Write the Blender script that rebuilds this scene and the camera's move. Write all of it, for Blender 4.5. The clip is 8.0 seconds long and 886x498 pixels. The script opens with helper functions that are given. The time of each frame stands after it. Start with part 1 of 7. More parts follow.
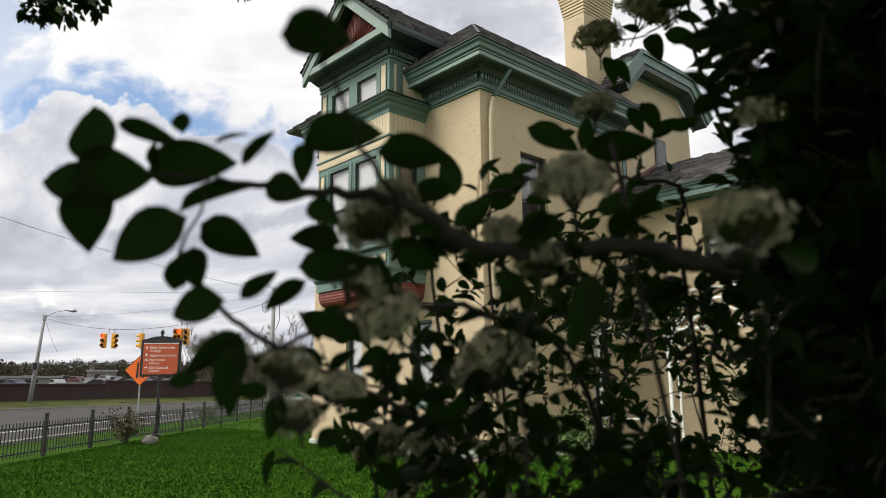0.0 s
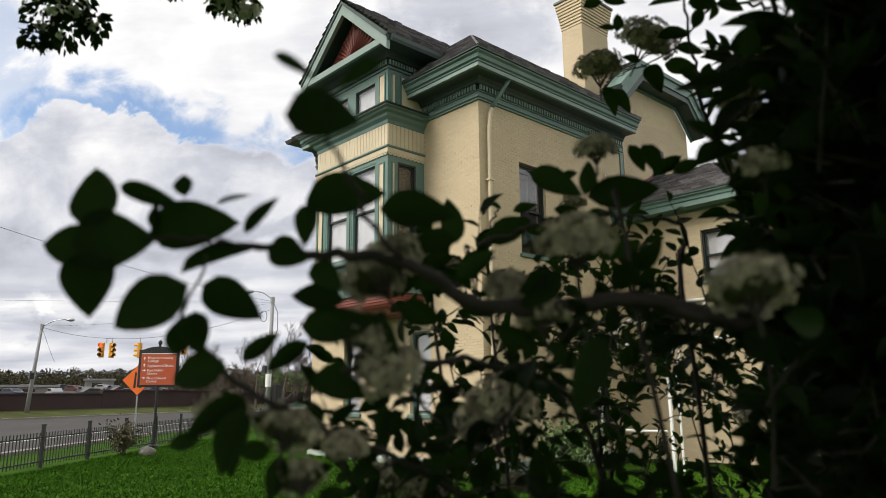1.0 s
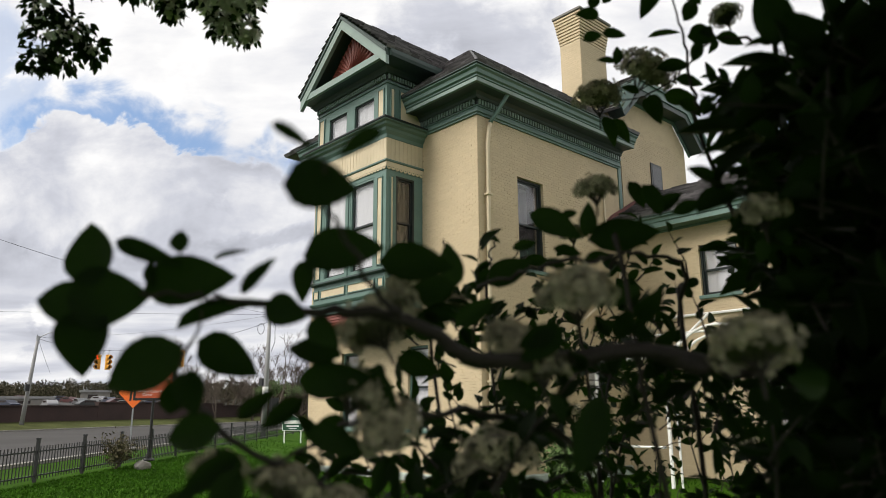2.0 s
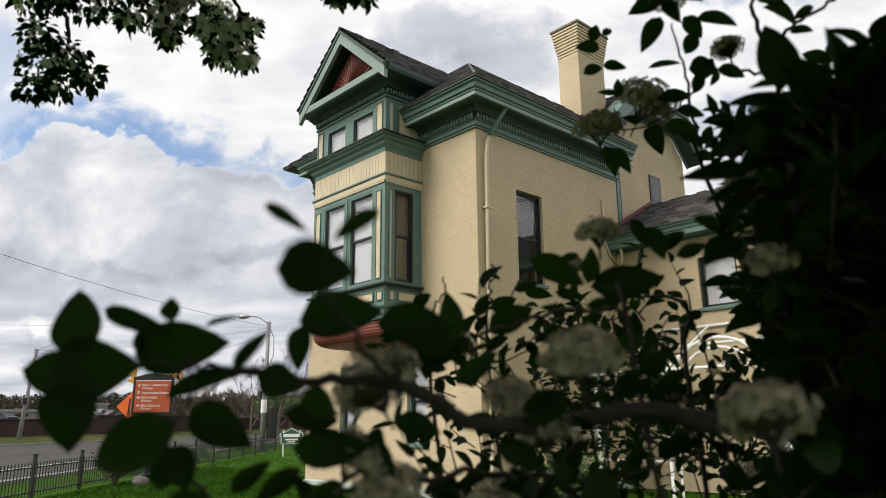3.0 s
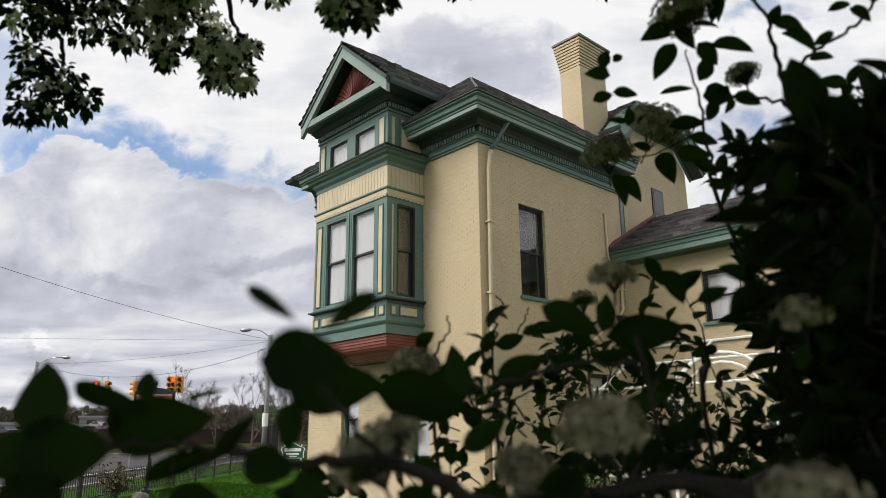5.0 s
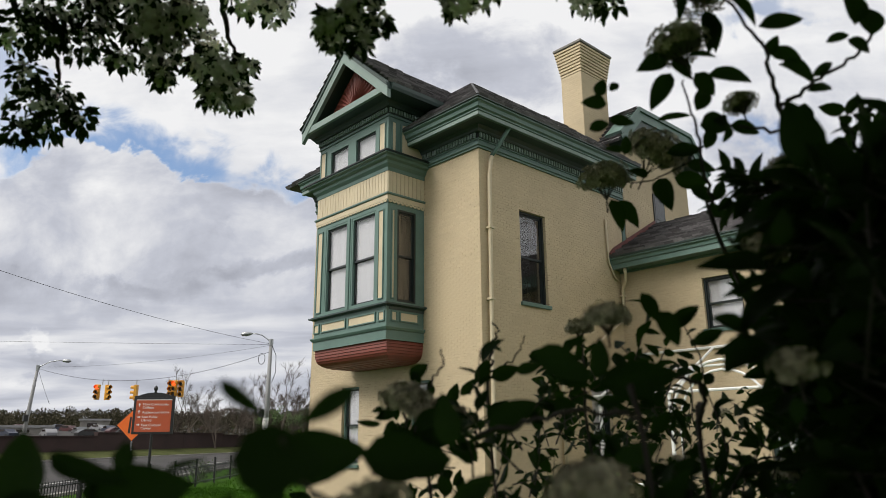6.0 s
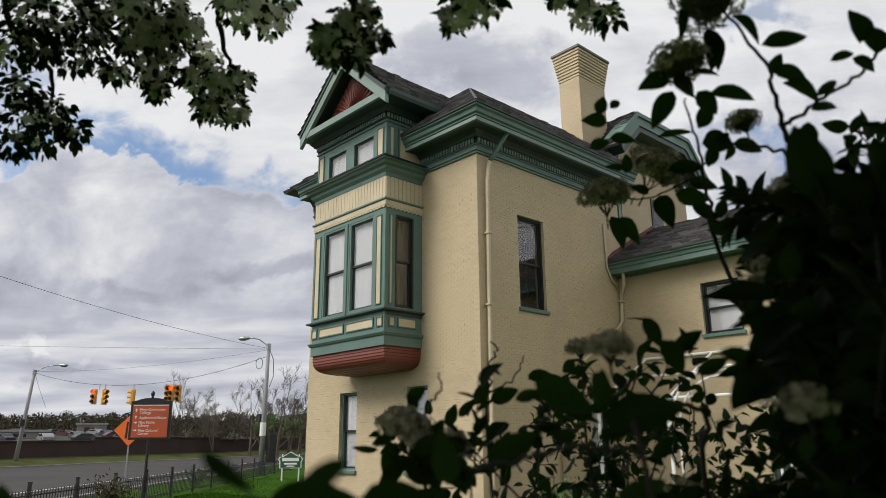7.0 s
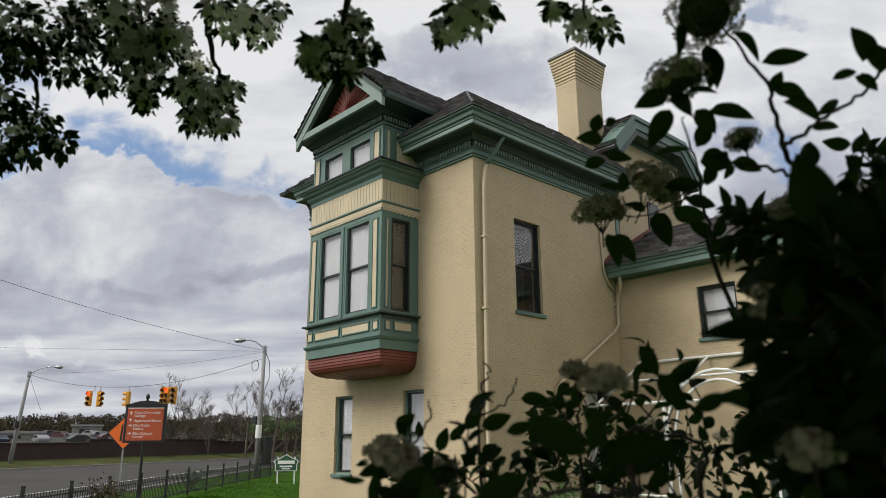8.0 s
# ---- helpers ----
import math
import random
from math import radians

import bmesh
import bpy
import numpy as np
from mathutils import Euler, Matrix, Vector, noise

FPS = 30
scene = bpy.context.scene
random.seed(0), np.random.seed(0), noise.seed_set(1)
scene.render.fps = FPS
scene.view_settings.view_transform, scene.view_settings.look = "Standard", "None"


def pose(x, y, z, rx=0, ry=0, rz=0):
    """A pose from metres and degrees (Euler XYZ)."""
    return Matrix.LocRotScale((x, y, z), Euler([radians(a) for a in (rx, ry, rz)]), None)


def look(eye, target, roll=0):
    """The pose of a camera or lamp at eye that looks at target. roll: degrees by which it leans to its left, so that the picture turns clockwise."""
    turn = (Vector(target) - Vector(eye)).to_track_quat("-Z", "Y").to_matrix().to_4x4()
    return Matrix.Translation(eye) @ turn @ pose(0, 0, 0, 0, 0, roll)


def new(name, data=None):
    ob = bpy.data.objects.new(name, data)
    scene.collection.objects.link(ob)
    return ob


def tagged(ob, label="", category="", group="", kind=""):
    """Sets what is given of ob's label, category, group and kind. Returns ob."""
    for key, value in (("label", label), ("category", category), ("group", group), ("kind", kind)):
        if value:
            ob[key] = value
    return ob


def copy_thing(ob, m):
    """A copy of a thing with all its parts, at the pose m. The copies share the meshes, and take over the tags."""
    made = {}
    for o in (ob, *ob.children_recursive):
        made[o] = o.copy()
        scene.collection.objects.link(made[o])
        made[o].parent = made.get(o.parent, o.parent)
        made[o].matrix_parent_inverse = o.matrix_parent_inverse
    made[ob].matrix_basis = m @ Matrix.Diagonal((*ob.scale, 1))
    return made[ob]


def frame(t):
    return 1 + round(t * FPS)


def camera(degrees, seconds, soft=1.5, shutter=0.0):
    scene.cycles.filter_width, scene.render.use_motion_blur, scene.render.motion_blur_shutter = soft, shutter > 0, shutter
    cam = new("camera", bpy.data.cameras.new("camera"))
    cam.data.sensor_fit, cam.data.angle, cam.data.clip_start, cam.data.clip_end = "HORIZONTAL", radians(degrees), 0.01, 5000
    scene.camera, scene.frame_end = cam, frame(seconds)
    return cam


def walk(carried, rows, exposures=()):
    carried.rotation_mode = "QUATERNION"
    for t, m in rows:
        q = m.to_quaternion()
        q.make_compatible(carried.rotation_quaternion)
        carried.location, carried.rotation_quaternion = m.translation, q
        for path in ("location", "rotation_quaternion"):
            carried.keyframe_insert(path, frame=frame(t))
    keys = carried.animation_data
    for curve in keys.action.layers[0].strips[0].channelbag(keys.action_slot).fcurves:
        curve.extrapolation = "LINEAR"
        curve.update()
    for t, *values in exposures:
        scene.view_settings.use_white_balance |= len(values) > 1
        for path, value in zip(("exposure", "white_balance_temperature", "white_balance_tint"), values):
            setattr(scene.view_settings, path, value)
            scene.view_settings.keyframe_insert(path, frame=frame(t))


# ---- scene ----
cam = camera(63.9, 8.0, soft=0.85)
cam.data.dof.use_dof = True
cam.data.dof.focus_distance = 16.0
cam.data.dof.aperture_fstop = 3.4
walk(cam, [
    (0.0, look((11.7611, -12.1106, 1.5878), (1.6507, -2.8285, 4.3487), -0.56)),
    (0.5, look((11.7719, -12.1180, 1.6198), (1.6759, -2.8404, 4.4479), -0.68)),
    (1.0, look((11.7636, -12.1203, 1.6544), (1.6997, -2.8351, 4.5706), -0.60)),
    (1.5, look((11.7666, -12.1231, 1.6813), (1.7340, -2.8399, 4.7093), -0.48)),
    (3.0, look((11.7547, -12.1146, 1.7793), (1.8069, -2.8523, 5.1336), -0.60)),
    (3.5, look((11.7521, -12.1074, 1.8129), (1.8084, -2.8634, 5.2293), -0.81)),
    (4.0, look((11.7301, -12.0944, 1.8238), (1.7978, -2.8613, 5.3023), -0.60)),
    (4.5, look((11.7040, -12.0843, 1.8297), (1.7758, -2.8706, 5.3705), -0.68)),
    (6.0, look((11.7172, -12.0624, 1.9230), (1.7848, -2.8949, 5.5707), -0.43)),
    (6.5, look((11.7253, -12.0694, 1.9419), (1.8103, -2.8966, 5.6232), -0.51)),
    (7.0, look((11.7035, -12.0493, 1.9699), (1.8117, -2.8657, 5.6866), -0.47)),
    (7.5, look((11.6852, -12.0344, 2.0009), (1.8208, -2.8270, 5.7315), -0.46)),
    (8.0, look((11.6871, -12.0138, 2.0289), (1.8437, -2.7890, 5.7720), -0.43)),
], exposures=[(0.0, 0.28, 6500, 10), (1.5, 0.28, 6500, 10), (3.0, 0.22, 6460, 10), (4.5, 0.16, 6420, 10), (6.0, 0.05, 6380, 10), (8.0, -0.11, 6340, 10)])

# ---- sky and sun ----
SUN_AZ = Vector((-0.34, -0.94, 0)).normalized()
SUN_EL = radians(46)
world = bpy.data.worlds.new("sky")
scene.world = world
world.use_nodes = True
WN, WL = world.node_tree.nodes, world.node_tree.links
WN.clear()


def wnode(kind, operation="", data_type="", ins=()):
    n = WN.new(kind)
    if operation:
        n.operation = operation
    if data_type:
        n.data_type = data_type
    for i, val in dict(ins).items():
        n.inputs[i].default_value = val
    return n


sky = wnode("ShaderNodeTexSky")
sky.sky_type, sky.sun_disc, sky.sun_elevation = "NISHITA", False, SUN_EL
sky.sun_rotation = math.atan2(SUN_AZ.x, SUN_AZ.y)
sky.air_density, sky.dust_density, sky.ozone_density = 1.0, 1.5, 2.0
coord = wnode("ShaderNodeTexCoord")
# clouds are laid out over the sky ahead of the house: across and up, as slopes from the eye
AHEAD, ACROSS = Vector((-0.7336, 0.6796, 0)), Vector((0.6796, 0.7336, 0))


def along(axis):
    n = wnode("ShaderNodeVectorMath", "DOT_PRODUCT", ins={1: axis})
    WL.new(coord.outputs["Generated"], n.inputs[0])
    return n.outputs["Value"]


def math_node(op, a, b=None, c=None):
    n = wnode("ShaderNodeMath", op)
    for i, v in enumerate((a, b, c)):
        if v is None:
            continue
        if isinstance(v, (int, float)):
            n.inputs[i].default_value = v
        else:
            WL.new(v, n.inputs[i])
    return n.outputs[0]


fwd = math_node("MAXIMUM", along(AHEAD), 0.25)
plan = wnode("ShaderNodeCombineXYZ")
WL.new(math_node("DIVIDE", along(ACROSS), fwd), plan.inputs[0])
WL.new(math_node("DIVIDE", along(Vector((0, 0, 1))), fwd), plan.inputs[1])


def fbm(scale, detail, stretch, offset, rough=0.58, dist=0.2):
    mp = wnode("ShaderNodeMapping", ins={1: offset, 3: stretch})
    WL.new(plan.outputs[0], mp.inputs[0])
    n = wnode("ShaderNodeTexNoise", ins={"Scale": scale, "Detail": detail, "Roughness": rough, "Distortion": dist})
    WL.new(mp.outputs[0], n.inputs["Vector"])
    return n


puff = fbm(5.2, 9, (1, 1.35, 1), (3.1, 1.7, 0.4))
wisp = fbm(3.2, 8, (0.8, 2.6, 1), (7.3, 2.2, 0.0))
warp = wnode("ShaderNodeVectorMath", "MULTIPLY_ADD", ins={1: (0.42, 0.24, 0.0)})
WL.new(fbm(8.0, 7, (1, 1.2, 1), (1.2, 6.6, 2.0)).outputs["Color"], warp.inputs[0])
WL.new(plan.outputs[0], warp.inputs[2])


def bank(cx, cy, rx, ry):
    """A ragged oval stretch of sky: 1 at its heart, 0 outside."""
    d = wnode("ShaderNodeVectorMath", "SUBTRACT", ins={1: (cx + 0.21, cy + 0.12, 0)})
    WL.new(warp.outputs[0], d.inputs[0])
    q = wnode("ShaderNodeVectorMath", "MULTIPLY", ins={1: (1 / rx, 1 / ry, 0)})
    WL.new(d.outputs[0], q.inputs[0])
    ln = wnode("ShaderNodeVectorMath", "LENGTH")
    WL.new(q.outputs[0], ln.inputs[0])
    r = wnode("ShaderNodeMapRange", ins={1: 1.25, 2: 0.35})
    r.interpolation_type = "SMOOTHSTEP"
    WL.new(ln.outputs["Value"], r.inputs[0])
    return r.outputs[0]


def total(*parts):
    out = parts[0]
    for p in parts[1:]:
        out = math_node("ADD", out, p)
    return out


def ramp_between(v, lo, hi):
    r = wnode("ShaderNodeMapRange", ins={1: lo, 2: hi})
    r.interpolation_type = "SMOOTHSTEP"
    WL.new(v, r.inputs[0])
    return r.outputs[0]


def times(a, b):
    return math_node("MULTIPLY", a, b)


axes = wnode("ShaderNodeSeparateXYZ")
WL.new(plan.outputs[0], axes.inputs[0])
SX_, SY_ = axes.outputs[0], axes.outputs[1]
# the heaped edge of the great cloud: highest at the left, sinking behind the house
heap = fbm(13.0, 8, (1, 1.2, 1), (2.3, 5.1, 1.0), 0.55, 0.4)
edge = total(times(SX_, -0.36), times(math_node("MAXIMUM", math_node("SUBTRACT", -0.561, SX_), 0.0), -1.1), times(math_node("SUBTRACT", heap.outputs[0], 0.5), 0.17), 0.262)
depth_in = math_node("SUBTRACT", edge, SY_)
mass = ramp_between(depth_in, -0.006, 0.014)
open_sky = math_node("SUBTRACT", 1.0, mass)
# open blue above the heaped edge, and a few thin places elsewhere
gap = times(times(ramp_between(depth_in, -0.075, -0.004), open_sky), bank(-0.38, 0.42, 0.42, 0.12))
blue = total(times(gap, 0.78), times(bank(-0.70, 0.52, 0.10, 0.16), 0.45), times(bank(0.50, 0.655, 0.12, 0.04), 0.5), times(bank(0.50, 0.42, 0.09, 0.05), 0.5), times(wisp.outputs[0], 0.34), -0.08)
cover = wnode("ShaderNodeMapRange", ins={1: 0.95, 2: 0.10})
cover.interpolation_type = "SMOOTHSTEP"
WL.new(blue, cover.inputs[0])
# grey in the body of the cloud and on its undersides, pale veil above it
body = total(times(ramp_between(depth_in, 0.02, 0.20), 0.16), times(math_node("SUBTRACT", 0.52, puff.outputs[0]), 1.7), times(math_node("SUBTRACT", 0.5, heap.outputs[0]), 0.35), times(bank(-0.25, 0.25, 0.15, 0.035), 0.26), times(bank(-0.47, 0.21, 0.15, 0.03), 0.22), 0.25)
veil = total(times(math_node("SUBTRACT", 0.5, wisp.outputs[0]), 0.9), times(math_node("SUBTRACT", 0.5, puff.outputs[0]), 0.6), times(bank(0.06, 0.58, 0.16, 0.07), 0.34), times(bank(0.56, 0.37, 0.22, 0.13), 0.42), 0.09)
low = fbm(7.0, 6, (0.7, 4.5, 1), (4.4, 0.3, 3.0), 0.5, 0.3)
haze = total(times(math_node("SUBTRACT", low.outputs[0], 0.5), 1.5), times(bank(-0.575, 0.135, 0.05, 0.018), -0.25), times(bank(-0.575, 0.118, 0.06, 0.014), 0.1), 0.33)
in_haze = ramp_between(SY_, 0.24, 0.12)
grey = total(times(times(body, mass), math_node("SUBTRACT", 1.0, in_haze)), times(times(veil, open_sky), math_node("SUBTRACT", 1.0, in_haze)), times(haze, in_haze))
tone = wnode("ShaderNodeValToRGB")
tone.color_ramp.elements[0].position, tone.color_ramp.elements[0].color = 0.05, (1.0, 0.99, 0.98, 1)
tone.color_ramp.elements[1].position, tone.color_ramp.elements[1].color = 0.85, (0.36, 0.37, 0.42, 1)
mid = tone.color_ramp.elements.new(0.42)
mid.color = (0.62, 0.635, 0.70, 1)
WL.new(grey, tone.inputs[0])
skyscale = wnode("ShaderNodeVectorMath", operation="SCALE", ins={3: 0.18})
WL.new(sky.outputs[0], skyscale.inputs[0])
cloudmix = wnode("ShaderNodeMix", data_type="RGBA")
WL.new(cover.outputs[0], cloudmix.inputs[0])
WL.new(skyscale.outputs[0], cloudmix.inputs[6])
WL.new(tone.outputs[0], cloudmix.inputs[7])
back = wnode("ShaderNodeBackground", ins={1: 0.86})
WL.new(cloudmix.outputs[2], back.inputs[0])
wout = wnode("ShaderNodeOutputWorld")
WL.new(back.outputs[0], wout.inputs[0])

sun = new("sun", bpy.data.lights.new("sun", "SUN"))
sun.data.energy, sun.data.angle, sun.data.color = 3.2, radians(30), (1.0, 0.95, 0.86)
sun.matrix_basis = look((0, 0, 0), -(SUN_AZ * math.cos(SUN_EL) + Vector((0, 0, math.sin(SUN_EL)))))


# ---- materials ----
def material(name, col, rough=0.6, var=0.25, scale=3.0, bump=0.15, fine=60.0, metal=0.0, spec=0.5, stretch=(1, 1, 1), per=0.0, tint=None, island=False):
    """A principled surface with broad stains, fine grain and relief; per: how far single pieces differ."""
    m = bpy.data.materials.new(name)
    m.use_nodes = True
    N, L = m.node_tree.nodes, m.node_tree.links
    b = N["Principled BSDF"]
    b.inputs["Roughness"].default_value = rough
    b.inputs["Metallic"].default_value = metal
    b.inputs["Specular IOR Level"].default_value = spec
    tc = N.new("ShaderNodeTexCoord")
    mp = N.new("ShaderNodeMapping")
    mp.inputs[3].default_value = stretch
    L.new(tc.outputs["Object"], mp.inputs[0])
    a = N.new("ShaderNodeTexNoise")
    a.inputs["Scale"].default_value, a.inputs["Detail"].default_value = scale, 6
    c = N.new("ShaderNodeTexNoise")
    c.inputs["Scale"].default_value, c.inputs["Detail"].default_value = fine, 4
    L.new(mp.outputs[0], a.inputs["Vector"])
    L.new(mp.outputs[0], c.inputs["Vector"])
    add = N.new("ShaderNodeMath")
    add.operation = "MULTIPLY_ADD"
    add.inputs[1].default_value = 0.6
    L.new(a.outputs[0], add.inputs[0])
    half = N.new("ShaderNodeMath")
    half.operation = "MULTIPLY"
    half.inputs[1].default_value = 0.4
    L.new(c.outputs[0], half.inputs[0])
    L.new(half.outputs[0], add.inputs[2])
    ramp = N.new("ShaderNodeValToRGB")
    dark = [x * (1 - var) for x in col]
    light = [min(1, x * (1 + var)) for x in (tint or col)]
    ramp.color_ramp.elements[0].position, ramp.color_ramp.elements[0].color = 0.34, (*dark, 1)
    ramp.color_ramp.elements[1].position, ramp.color_ramp.elements[1].color = 0.66, (*light, 1)
    L.new(add.outputs[0], ramp.inputs[0])
    out = ramp.outputs[0]
    if per:
        if island:
            info = N.new("ShaderNodeNewGeometry")
            rnd = info.outputs["Random Per Island"]
        else:
            info = N.new("ShaderNodeObjectInfo")
            rnd = info.outputs["Random"]
        mr = N.new("ShaderNodeMapRange")
        mr.inputs[3].default_value, mr.inputs[4].default_value = 1 - per, 1 + per
        L.new(rnd, mr.inputs[0])
        hsv = N.new("ShaderNodeHueSaturation")
        L.new(out, hsv.inputs["Color"])
        L.new(mr.outputs[0], hsv.inputs["Value"])
        out = hsv.outputs[0]
    L.new(out, b.inputs["Base Color"])
    if bump:
        bp = N.new("ShaderNodeBump")
        bp.inputs["Strength"].default_value, bp.inputs["Distance"].default_value = bump, 0.01
        L.new(add.outputs[0], bp.inputs["Height"])
        L.new(bp.outputs[0], b.inputs["Normal"])
    return m


def brick_material(name, col):
    """Painted brickwork: the courses show as shallow relief, with chipped joints."""
    m = material(name, col, 0.75, 0.10, 0.9, 0.0, 14.0, tint=[c * 1.03 for c in col])
    N, L = m.node_tree.nodes, m.node_tree.links
    b = N["Principled BSDF"]
    tc = N.new("ShaderNodeTexCoord")
    sp = N.new("ShaderNodeSeparateXYZ")
    L.new(tc.outputs["Object"], sp.inputs[0])
    s = N.new("ShaderNodeMath")
    L.new(sp.outputs[0], s.inputs[0])
    L.new(sp.outputs[1], s.inputs[1])
    cb = N.new("ShaderNodeCombineXYZ")
    L.new(s.outputs[0], cb.inputs[0])
    L.new(sp.outputs[2], cb.inputs[1])
    wob = N.new("ShaderNodeTexNoise")
    wob.inputs["Scale"].default_value, wob.inputs["Detail"].default_value = 5, 3
    L.new(cb.outputs[0], wob.inputs["Vector"])
    wm = N.new("ShaderNodeVectorMath")
    wm.operation = "MULTIPLY_ADD"
    wm.inputs[1].default_value = (0.03, 0.03, 0)
    L.new(wob.outputs["Color"], wm.inputs[0])
    L.new(cb.outputs[0], wm.inputs[2])
    br = N.new("ShaderNodeTexBrick")
    br.inputs["Scale"].default_value = 1.0
    br.inputs["Brick Width"].default_value, br.inputs["Row Height"].default_value = 0.36, 0.072
    br.inputs["Mortar Size"].default_value, br.inputs["Mortar Smooth"].default_value = 0.008, 0.6
    br.inputs["Color1"].default_value, br.inputs["Color2"].default_value = (1, 1, 1, 1), (0.8, 0.8, 0.8, 1)
    br.inputs["Mortar"].default_value = (0, 0, 0, 1)
    L.new(wm.outputs[0], br.inputs["Vector"])
    # joints stand open only in weathered stretches
    worn = N.new("ShaderNodeTexNoise")
    worn.inputs["Scale"].default_value, worn.inputs["Detail"].default_value = 4.5, 7
    L.new(cb.outputs[0], worn.inputs["Vector"])
    wr = N.new("ShaderNodeMapRange")
    wr.inputs[1].default_value, wr.inputs[2].default_value = 0.50, 0.70
    wr.inputs[3].default_value = 0.0
    L.new(worn.outputs[0], wr.inputs[0])
    chips = N.new("ShaderNodeMath")
    chips.operation = "MULTIPLY"
    L.new(br.outputs["Fac"], chips.inputs[0])
    L.new(wr.outputs[0], chips.inputs[1])
    mixc = N.new("ShaderNodeMix")
    mixc.data_type = "RGBA"
    mixc.inputs[7].default_value = (col[0] * 0.35, col[1] * 0.31, col[2] * 0.27, 1)
    old = b.inputs["Base Color"].links[0].from_socket
    L.new(chips.outputs[0], mixc.inputs[0])
    L.new(old, mixc.inputs[6])
    L.new(mixc.outputs[2], b.inputs["Base Color"])
    grain = N.new("ShaderNodeTexNoise")
    grain.inputs["Scale"].default_value, grain.inputs["Detail"].default_value = 30, 4
    L.new(cb.outputs[0], grain.inputs["Vector"])
    hh = N.new("ShaderNodeMath")
    hh.operation = "MULTIPLY_ADD"
    hh.inputs[1].default_value = 0.35
    L.new(grain.outputs[0], hh.inputs[0])
    L.new(br.outputs["Color"], hh.inputs[2])
    bp = N.new("ShaderNodeBump")
    bp.inputs["Strength"].default_value, bp.inputs["Distance"].default_value = 0.26, 0.012
    L.new(hh.outputs[0], bp.inputs["Height"])
    L.new(bp.outputs[0], b.inputs["Normal"])
    return m


def glass_material(name, dim=0.94):
    m = bpy.data.materials.new(name)
    m.use_nodes = True
    N, L = m.node_tree.nodes, m.node_tree.links
    N.clear()
    o = N.new("ShaderNodeOutputMaterial")
    mx = N.new("ShaderNodeMixShader")
    lw = N.new("ShaderNodeLayerWeight")
    lw.inputs[0].default_value = 0.5
    pw = N.new("ShaderNodeMath")
    pw.operation = "POWER"
    pw.inputs[1].default_value = 4.0
    L.new(lw.outputs["Facing"], pw.inputs[0])
    fr = N.new("ShaderNodeMath")
    fr.operation = "MULTIPLY_ADD"
    fr.inputs[1].default_value, fr.inputs[2].default_value = 0.85, 0.09
    L.new(pw.outputs[0], fr.inputs[0])
    t = N.new("ShaderNodeBsdfTransparent")
    t.inputs[0].default_value = (dim, dim, dim, 1)
    g = N.new("ShaderNodeBsdfGlossy")
    g.inputs["Roughness"].default_value = 0.02
    wv = N.new("ShaderNodeTexNoise")
    wv.inputs["Scale"].default_value = 1.6
    tc = N.new("ShaderNodeTexCoord")
    L.new(tc.outputs["Object"], wv.inputs["Vector"])
    bp = N.new("ShaderNodeBump")
    bp.inputs["Strength"].default_value, bp.inputs["Distance"].default_value = 0.1, 0.02
    L.new(wv.outputs[0], bp.inputs["Height"])
    L.new(bp.outputs[0], g.inputs["Normal"])
    L.new(fr.outputs[0], mx.inputs[0])
    L.new(t.outputs[0], mx.inputs[1])
    L.new(g.outputs[0], mx.inputs[2])
    L.new(mx.outputs[0], o.inputs[0])
    return m


def glow_material(name, col, strength):
    m = bpy.data.materials.new(name)
    m.use_nodes = True
    b = m.node_tree.nodes["Principled BSDF"]
    b.inputs["Base Color"].default_value = (*col, 1)
    b.inputs["Emission Color"].default_value = (*col, 1)
    b.inputs["Emission Strength"].default_value = strength
    return m


M_BRICK = brick_material("cream_painted_brick", (0.49, 0.395, 0.255))
M_CREAM = material("cream_paint", (0.54, 0.455, 0.31), 0.55, 0.10, 2.0, 0.08, 40)
M_GREEN = material("green_trim_paint", (0.105, 0.175, 0.150), 0.45, 0.14, 1.6, 0.08, 45)
# lighter copy of the trim green: light painted onto the front-facing trim
M_GREEN_LIT = material("green_trim_lit", (0.20, 0.265, 0.235), 0.5, 0.10, 1.6, 0.06, 45)
# dark paint on lips and ledges; on soffits and recesses it is painted shade
M_DARKGREEN = material("dark_green_paint_and_shade", (0.030, 0.052, 0.046), 0.45, 0.15, 2.0, 0.08, 45)
M_BLACKGREEN = material("black_green_sash_and_shade", (0.012, 0.018, 0.017), 0.35, 0.2, 2.0, 0.05, 45)
M_RED = material("red_brown_paint", (0.165, 0.038, 0.024), 0.5, 0.18, 2.5, 0.1, 40)
M_SLATE = material("weathered_slate", (0.150, 0.142, 0.146), 0.75, 0.4, 1.5, 0.2, 25, spec=0.25, per=0.45, island=True)
M_SLATEPIECE = material("single_weathered_slate", (0.150, 0.142, 0.146), 0.75, 0.4, 1.5, 0.2, 25, spec=0.25, per=0.45)
M_FLASH = material("lead_flashing", (0.22, 0.21, 0.2), 0.45, 0.2, 3, 0.1, 30, metal=0.4)
M_REDFLASH = material("red_oxide_flashing", (0.13, 0.045, 0.04), 0.6, 0.3, 3, 0.15, 30)
M_STONE = material("painted_foundation_stone", (0.36, 0.42, 0.37), 0.8, 0.2, 2.5, 0.4, 25)
M_CURTAIN = material("white_lace_curtain", (0.60, 0.60, 0.63), 0.9, 0.10, 1.2, 0.1, 30, stretch=(6, 6, 0.4))
